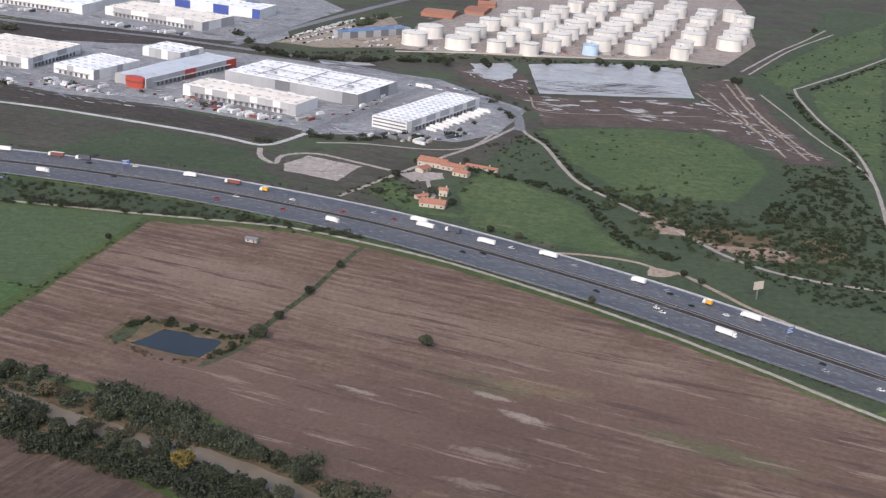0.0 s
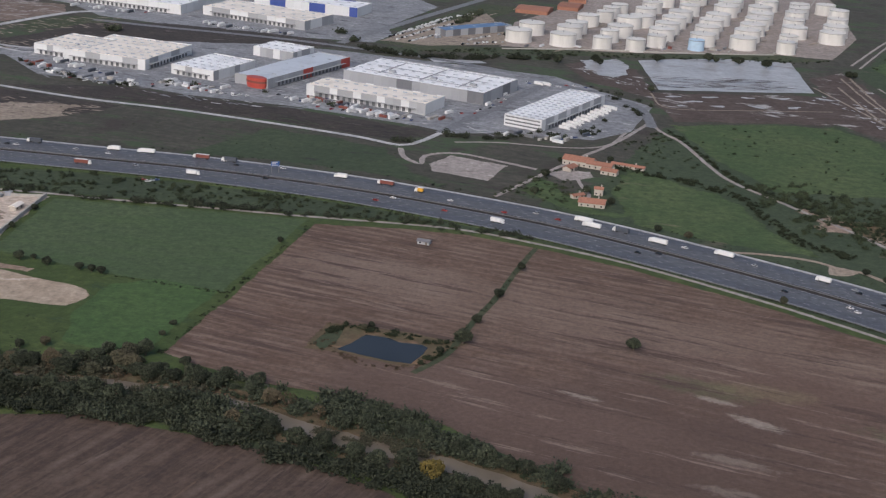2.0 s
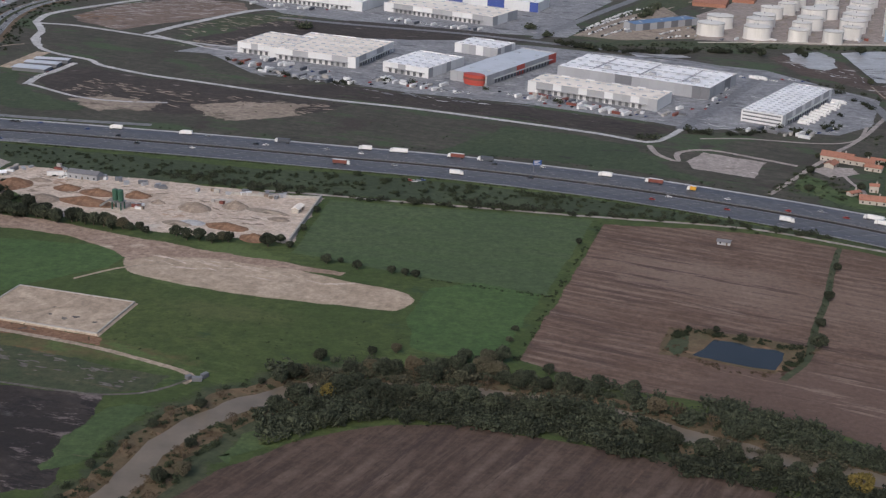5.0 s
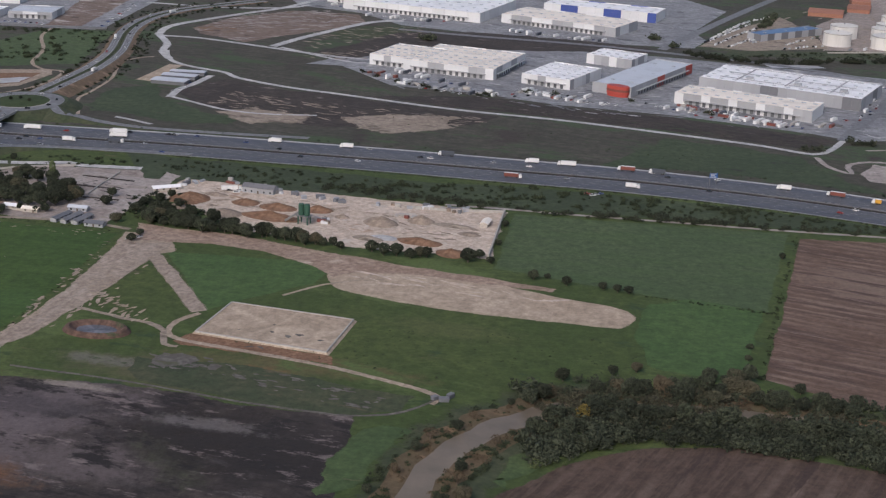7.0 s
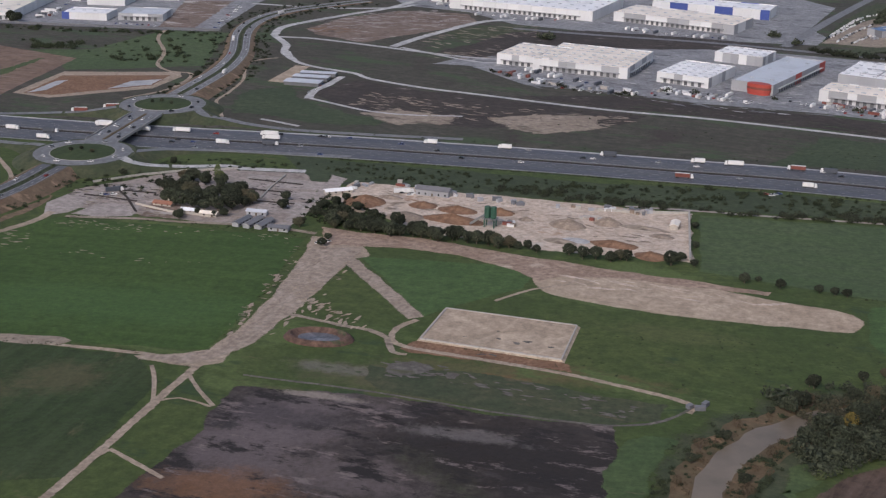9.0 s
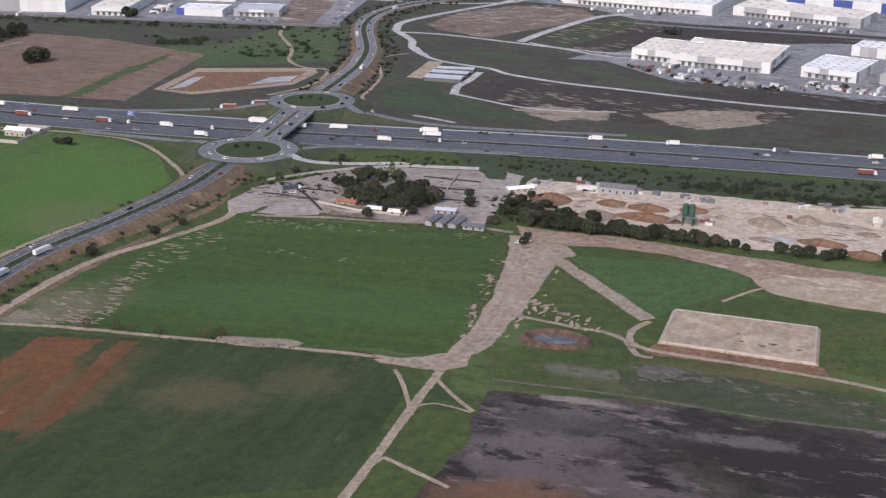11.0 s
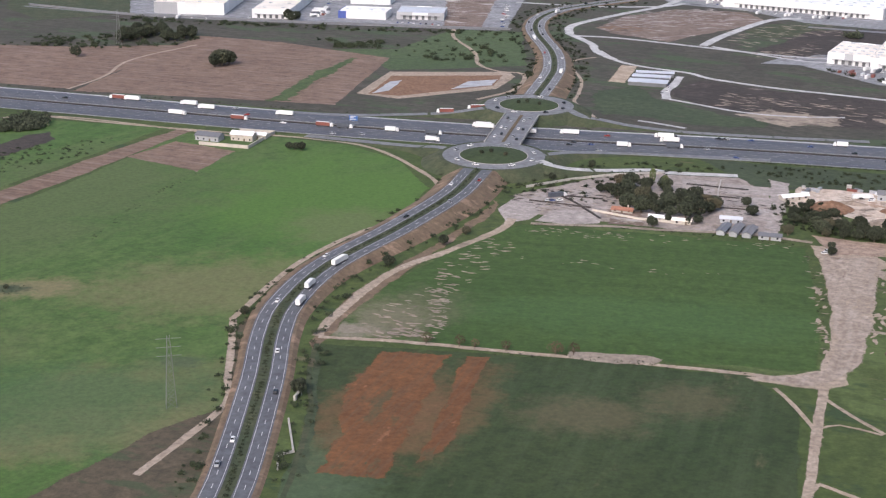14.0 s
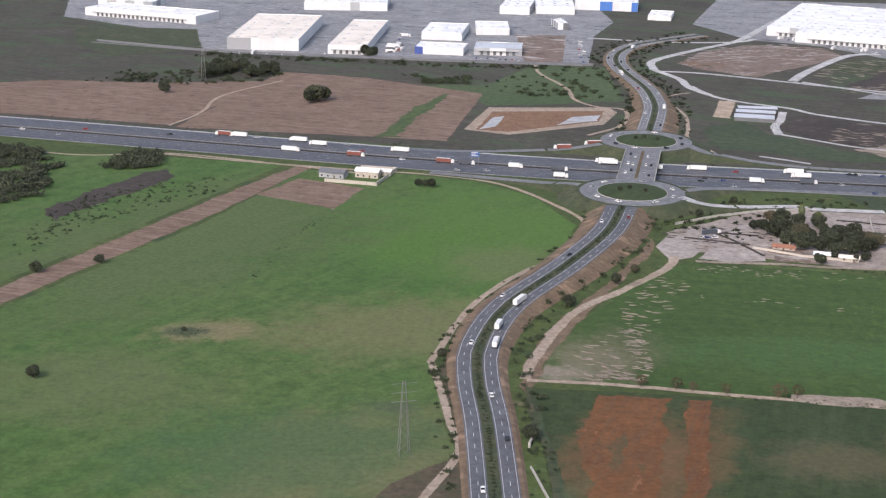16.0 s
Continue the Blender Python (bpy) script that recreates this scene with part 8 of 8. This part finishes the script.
def on_motorway(x, y):
    k = int(np.argmin(np.hypot(MW_RUN[:, 0] - x, MW_RUN[:, 1] - y)))
    d = MW_WAY[k] / np.linalg.norm(MW_WAY[k])
    off = (x - MW_RUN[k][0]) * -d[1] + (y - MW_RUN[k][1]) * d[0]
    lanes = [6.8, 11.0, 15.2, 19.4, 23.6, 27.8]
    lane = min(lanes, key=lambda v: abs(v - abs(off)))
    lane = lane if off > 0 else -lane
    p = MW_RUN[k] + np.array([-d[1], d[0]]) * lane + d * ((x - MW_RUN[k][0]) * d[0] + (y - MW_RUN[k][1]) * d[1])
    heading = math.degrees(math.atan2(d[1], d[0])) + (180 if off > 0 else 0)
    return p[0], p[1], heading


for places, kinds in (
    ([(-335, 1122), (-216, 1140), (-86, 1047), (-19, 1064), (-14, 1051), (34, 1023), (80, 1003), (216, 907), (194, 874), (189, 928), (145, 963)], (1, 1, 1, 0, 0, 0, 0, 0, 0, 4, 1)),
    ([(-178, 1128), (8, 1044), (-313, 1170)], (2, 3, 3)),
    ([(-571, 1200), (-486, 1192), (-429, 1133), (-414, 1189), (-386, 1182), (-338, 1172), (-770, 1206), (-766, 1195)], (1, 3, 2, 1, 0, 2, 0, 0)),
    ([(-1223, 1260), (-1152, 1237), (-1170, 1215), (-1042, 1198), (-952, 1188), (-914, 1213), (-916, 1224), (-802, 1172), (-763, 1175), (-951, 1159), (-877, 1204)], (0, 0, 0, 2, 3, 0, 0, 1, 3, 1, 1)),
    ([(-1082, 1229), (-1025, 1197), (-986, 1192), (-845, 1205), (-1115, 1209), (-1237, 1260), (-1170, 1252), (-633, 1205)], (0, 3, 1, 0, 2, 2, 0, 1)),
):
    for (x, y), k in zip(places, kinds):
        px, py, a = on_motorway(x, y)
        truck(px, py, a, k, "on the motorway", 0.3, "motorway lorries")
truck(*on_motorway(*(-149, 1116)), 4, "on the motorway", 0.3, "motorway lorries")
for places in ([(-306, 1156), (-317, 1173), (-275, 1126), (-266, 1158), (-182, 1085), (-169, 1093), (-127, 1069), (-123, 1098), (-56, 1077), (-38, 1067), (6, 1052), (32, 998), (17, 998), (100, 987), (113, 937), (153, 914), (156, 906), (163, 948), (166, 944), (178, 923), (199, 909), (250, 836), (250, 826), (279, 803), (-83, 1069), (54, 1018)],
               [(-552, 1194), (-556, 1158), (-507, 1179), (-499, 1177), (-417, 1168), (-386, 1139), (-727, 1222), (-722, 1224), (-701, 1228), (-821, 1156), (-841, 1179), (-718, 1141), (-626, 1179), (-604, 1160), (-447, 1173), (-657, 1198)],
               [(-1374, 1238), (-1409, 1258), (-1206, 1263), (-1127, 1249), (-1077, 1202), (-881, 1203), (-827, 1173), (-815, 1205), (-761, 1223), (-720, 1230), (-738, 1178), (-1008, 1173), (-1033, 1156), (-1113, 1225), (-1282, 1254), (-1358, 1263), (-844, 1170)]):
    for x, y in places:
        px, py, a = on_motorway(x, y)
        car(px, py, a, rng.choice((0, 0, 0, 1, 1, 2, 2, 3, 4)), "driving on the motorway", 0.3, "motorway cars")


def on_road(line, s, offset, z=0.12):
    run = spline(line, 3.0)
    k = min(len(run) - 2, int(s * len(run)))
    d = (run[k + 1] - run[k])[:2]
    d /= np.linalg.norm(d)
    p = run[k][:2] + np.array([-d[1], d[0]]) * offset
    return p[0], p[1], math.degrees(math.atan2(d[1], d[0])) + (180 if offset > 0 else 0), run[k][2] + z


for s, o, p in ((0.22, 5, 0), (0.30, -8, 2), (0.38, -5, 0), (0.5, 5, 0), (0.63, 8, 0), (0.78, 5, 2), (0.86, -5, 1), (0.92, 8, 0), (0.95, -8, 3), (0.12, -5, 2), (0.18, 8, 1)):
    x, y, a, z = on_road(SOUTH_ROAD, s, o)
    car(x, y, a, p, "on the curving road", z, "road cars")
for s, o, k in ((0.55, -5, 1), (0.62, -5, 0), (0.50, -8, 1)):
    x, y, a, z = on_road(SOUTH_ROAD, s, o)
    truck(x, y, a, k, "on the curving road", z, "road lorries")
for i in range(22):
    x, y, a, z = on_road(NORTH_ROAD, 0.04 + 0.92 * i / 22, rng.choice((5, 8, -5, -8)))
    if i % 7 == 3:
        truck(x, y, a, 1, "on the winding road", z, "road lorries")
    else:
        car(x, y, a, rng.choice((0, 0, 1, 2, 3)), "on the winding road", z, "road cars")
for (cx, cy) in (RB_SOUTH, RB_NORTH):
    for a in (20, 75, 130, 160, 215, 250, 300, 340):
        x, y = cx + 31 * math.cos(radians(a)), cy + 31 * math.sin(radians(a))
        car(x, y, a + 90, rng.choice((0, 0, 1, 2)), "on the roundabout", 6.12, "roundabout cars")
for k, ((x, y), a) in enumerate(zip([(-951, 1255), (-926, 1267)], (-172, -168))):
    truck(x, y, a, 2, "on a slip road", 1.4 + 1.4 * k, "slip road lorries")
for y in (-9, -5, 5, 9):
    for sx in (0.35, 0.5, 0.66):
        p = bm_at @ Vector((bl * (sx + rng.uniform(-0.06, 0.06)), y, 0))
        car(p.x, p.y, math.degrees(math.atan2(by1 - by0, bx1 - bx0)) + (0 if y < 0 else 180), rng.choice((0, 0, 1, 2)), "on the bridge", 6.14, "bridge cars")

# parked vehicles in the yards
def parked(line, count, spread, turn, lorries=0.1, group="parked cars"):
    run = spline(line, 1.0)
    for i in range(count):
        x, y = run[min(len(run) - 1, int((i + rng.uniform(0.2, 0.8)) / count * len(run)))][:2]
        x, y = x + rng.uniform(-spread, spread), y + rng.uniform(-spread, spread)
        if rng.random() < lorries:
            truck(x, y, turn + rng.uniform(-8, 8), rng.choice((0, 1, 1, 3)), "parked in a yard", -0.66, "parked lorries", False)
        else:
            car(x, y, turn + rng.uniform(-8, 8), rng.choice((0, 0, 0, 1, 1, 2, 3, 4)), "parked in a yard", -0.2, group, False)


for line, count, spread, turn, lorries in (
    ([(-169, 1348), (-216, 1364), (-272, 1387), (-313, 1417)], 22, 5, 60, 0.25), ([(-445, 1448), (-407, 1439), (-359, 1436)], 14, 5, 60, 0.3), ([(-84, 1322), (-56, 1315), (-24, 1314), (8, 1344)], 26, 4, 60, 0.1),
    ([(-140, 1380), (-108, 1401), (-75, 1488)], 14, 5, 62, 0.2), ([(-61, 1548), (-23, 1538), (8, 1542)], 14, 5, -25, 0.2), ([(-575, 1477), (-524, 1436), (-473, 1422), (-428, 1427)], 24, 6, 60, 0.25),
    ([(-568, 1516), (-529, 1482), (-487, 1460)], 14, 5, 60, 0.4), ([(-412, 1435), (-373, 1414), (-340, 1402)], 14, 5, 60, 0.2), ([(-284, 1434), (-249, 1394), (-205, 1363)], 20, 6, 60, 0.3), ([(-461, 1774), (-405, 1751), (-339, 1731)], 18, 4, 62, 0.5), ([(-651, 1845), (-561, 1815), (-499, 1843)], 14, 4, 62, 0.4),
    ([(-1322, 1665), (-1252, 1671), (-1200, 1701)], 10, 3, 90, 0.2), ([(-1154, 1699), (-1155, 1780), (-1156, 1846)], 10, 4, 0, 0.2), ([(-1057, 1688), (-1006, 1680)], 8, 2, 90, 0.2), ([(-937, 1679), (-939, 1762), (-942, 1846)], 12, 3, 0, 0.0), ([(-695, 1898), (-649, 1885), (-590, 1876)], 16, 4, 62, 0.4), ([(-766, 1368), (-759, 1417)], 5, 2, 70, 0.0), ([(-1436, 1871), (-1522, 1912)], 9, 3, 75, 0.5),
):
    parked(line, count, spread, turn, lorries)
for i in range(11):
    a, b = np.array((-24, 1352)), np.array((26, 1446))
    x, y = a + (b - a) * i / 10
    truck(x, y, -28, 0 if i % 3 else 1, "backed up to a dock", -0.66, "docked lorries", False)
def crowd(lines, gap, turn, material, label, seed):
    """Close-parked cars in rows, past counting, as one mesh."""
    gen, out = random.Random(seed), Mesh()
    for line in lines:
        run = spline(line, gap)
        for x, y in run:
            if gen.random() < 0.45:
                continue
            m = pose(x + gen.uniform(-0.6, 0.6), y + gen.uniform(-2, 2), 0.2, 0, 0, turn + gen.uniform(-5, 5))
            s = gen.choice((1.0, 1.0, 1.35))
            out.box(-2.2 * s, -0.9, 0.1, 2.2 * s, 0.9, 0.95 * s, m).box(-1.6 * s, -0.78, 0.95 * s, 1.0 * s, 0.78, 1.5 * s, m)
    tagged(new("stored_cars", out.mesh("stored_cars", material)), label, "cars", kind="stuff")


STORE_ROWS = ([(-225, 1755), (-194, 1819), (-158, 1892)], [(-214, 1744), (-186, 1802), (-153, 1864)], [(-199, 1734), (-174, 1779), (-155, 1820)], [(-134, 1737), (-110, 1752), (-86, 1764)], [(-195, 1826), (-162, 1903), (-118, 1961)], [(-220, 1772), (-192, 1839), (-162, 1907)], [(-128, 1765), (-107, 1793), (-85, 1816)])
for k, (material, word) in enumerate(((CAR_PAINTS[0], "white"), (CAR_PAINTS[1], "silver"), (CAR_PAINTS[2], "black"))):
    crowd(STORE_ROWS, 5.0 + 2 * k, 62, material, f"rows of {word} cars parked in the storage yard", 31 + k)
for line in ([(-845, 1031), (-850, 1020), (-857, 1022)], [(-681, 938), (-671, 942)], [(-642, 1059), (-631, 1057)], [(-370, 1099), (-361, 1101)]):
    parked(line, 4, 3, 20, 0.1, "farm vehicles")

# weedy ground under the river wood
tagged(new("field_river_bank", strip_mesh("field_river_bank", RIVER_LINE, 42, -48, 0.03, GRASS_BANK, wander=12.0, step=6.0, worn=True)), "weedy brown-green ground along the river wood", "bank", kind="structure")

# ---- plan units to metres: the plan above is drawn at UNIT metres to one ----
UNIT = 0.645
for ob in list(scene.objects):
    if ob.parent is None and ob.type in {"MESH", "EMPTY", "CURVE"}:
        ob.matrix_basis = Matrix.Scale(UNIT, 4) @ ob.matrix_basis
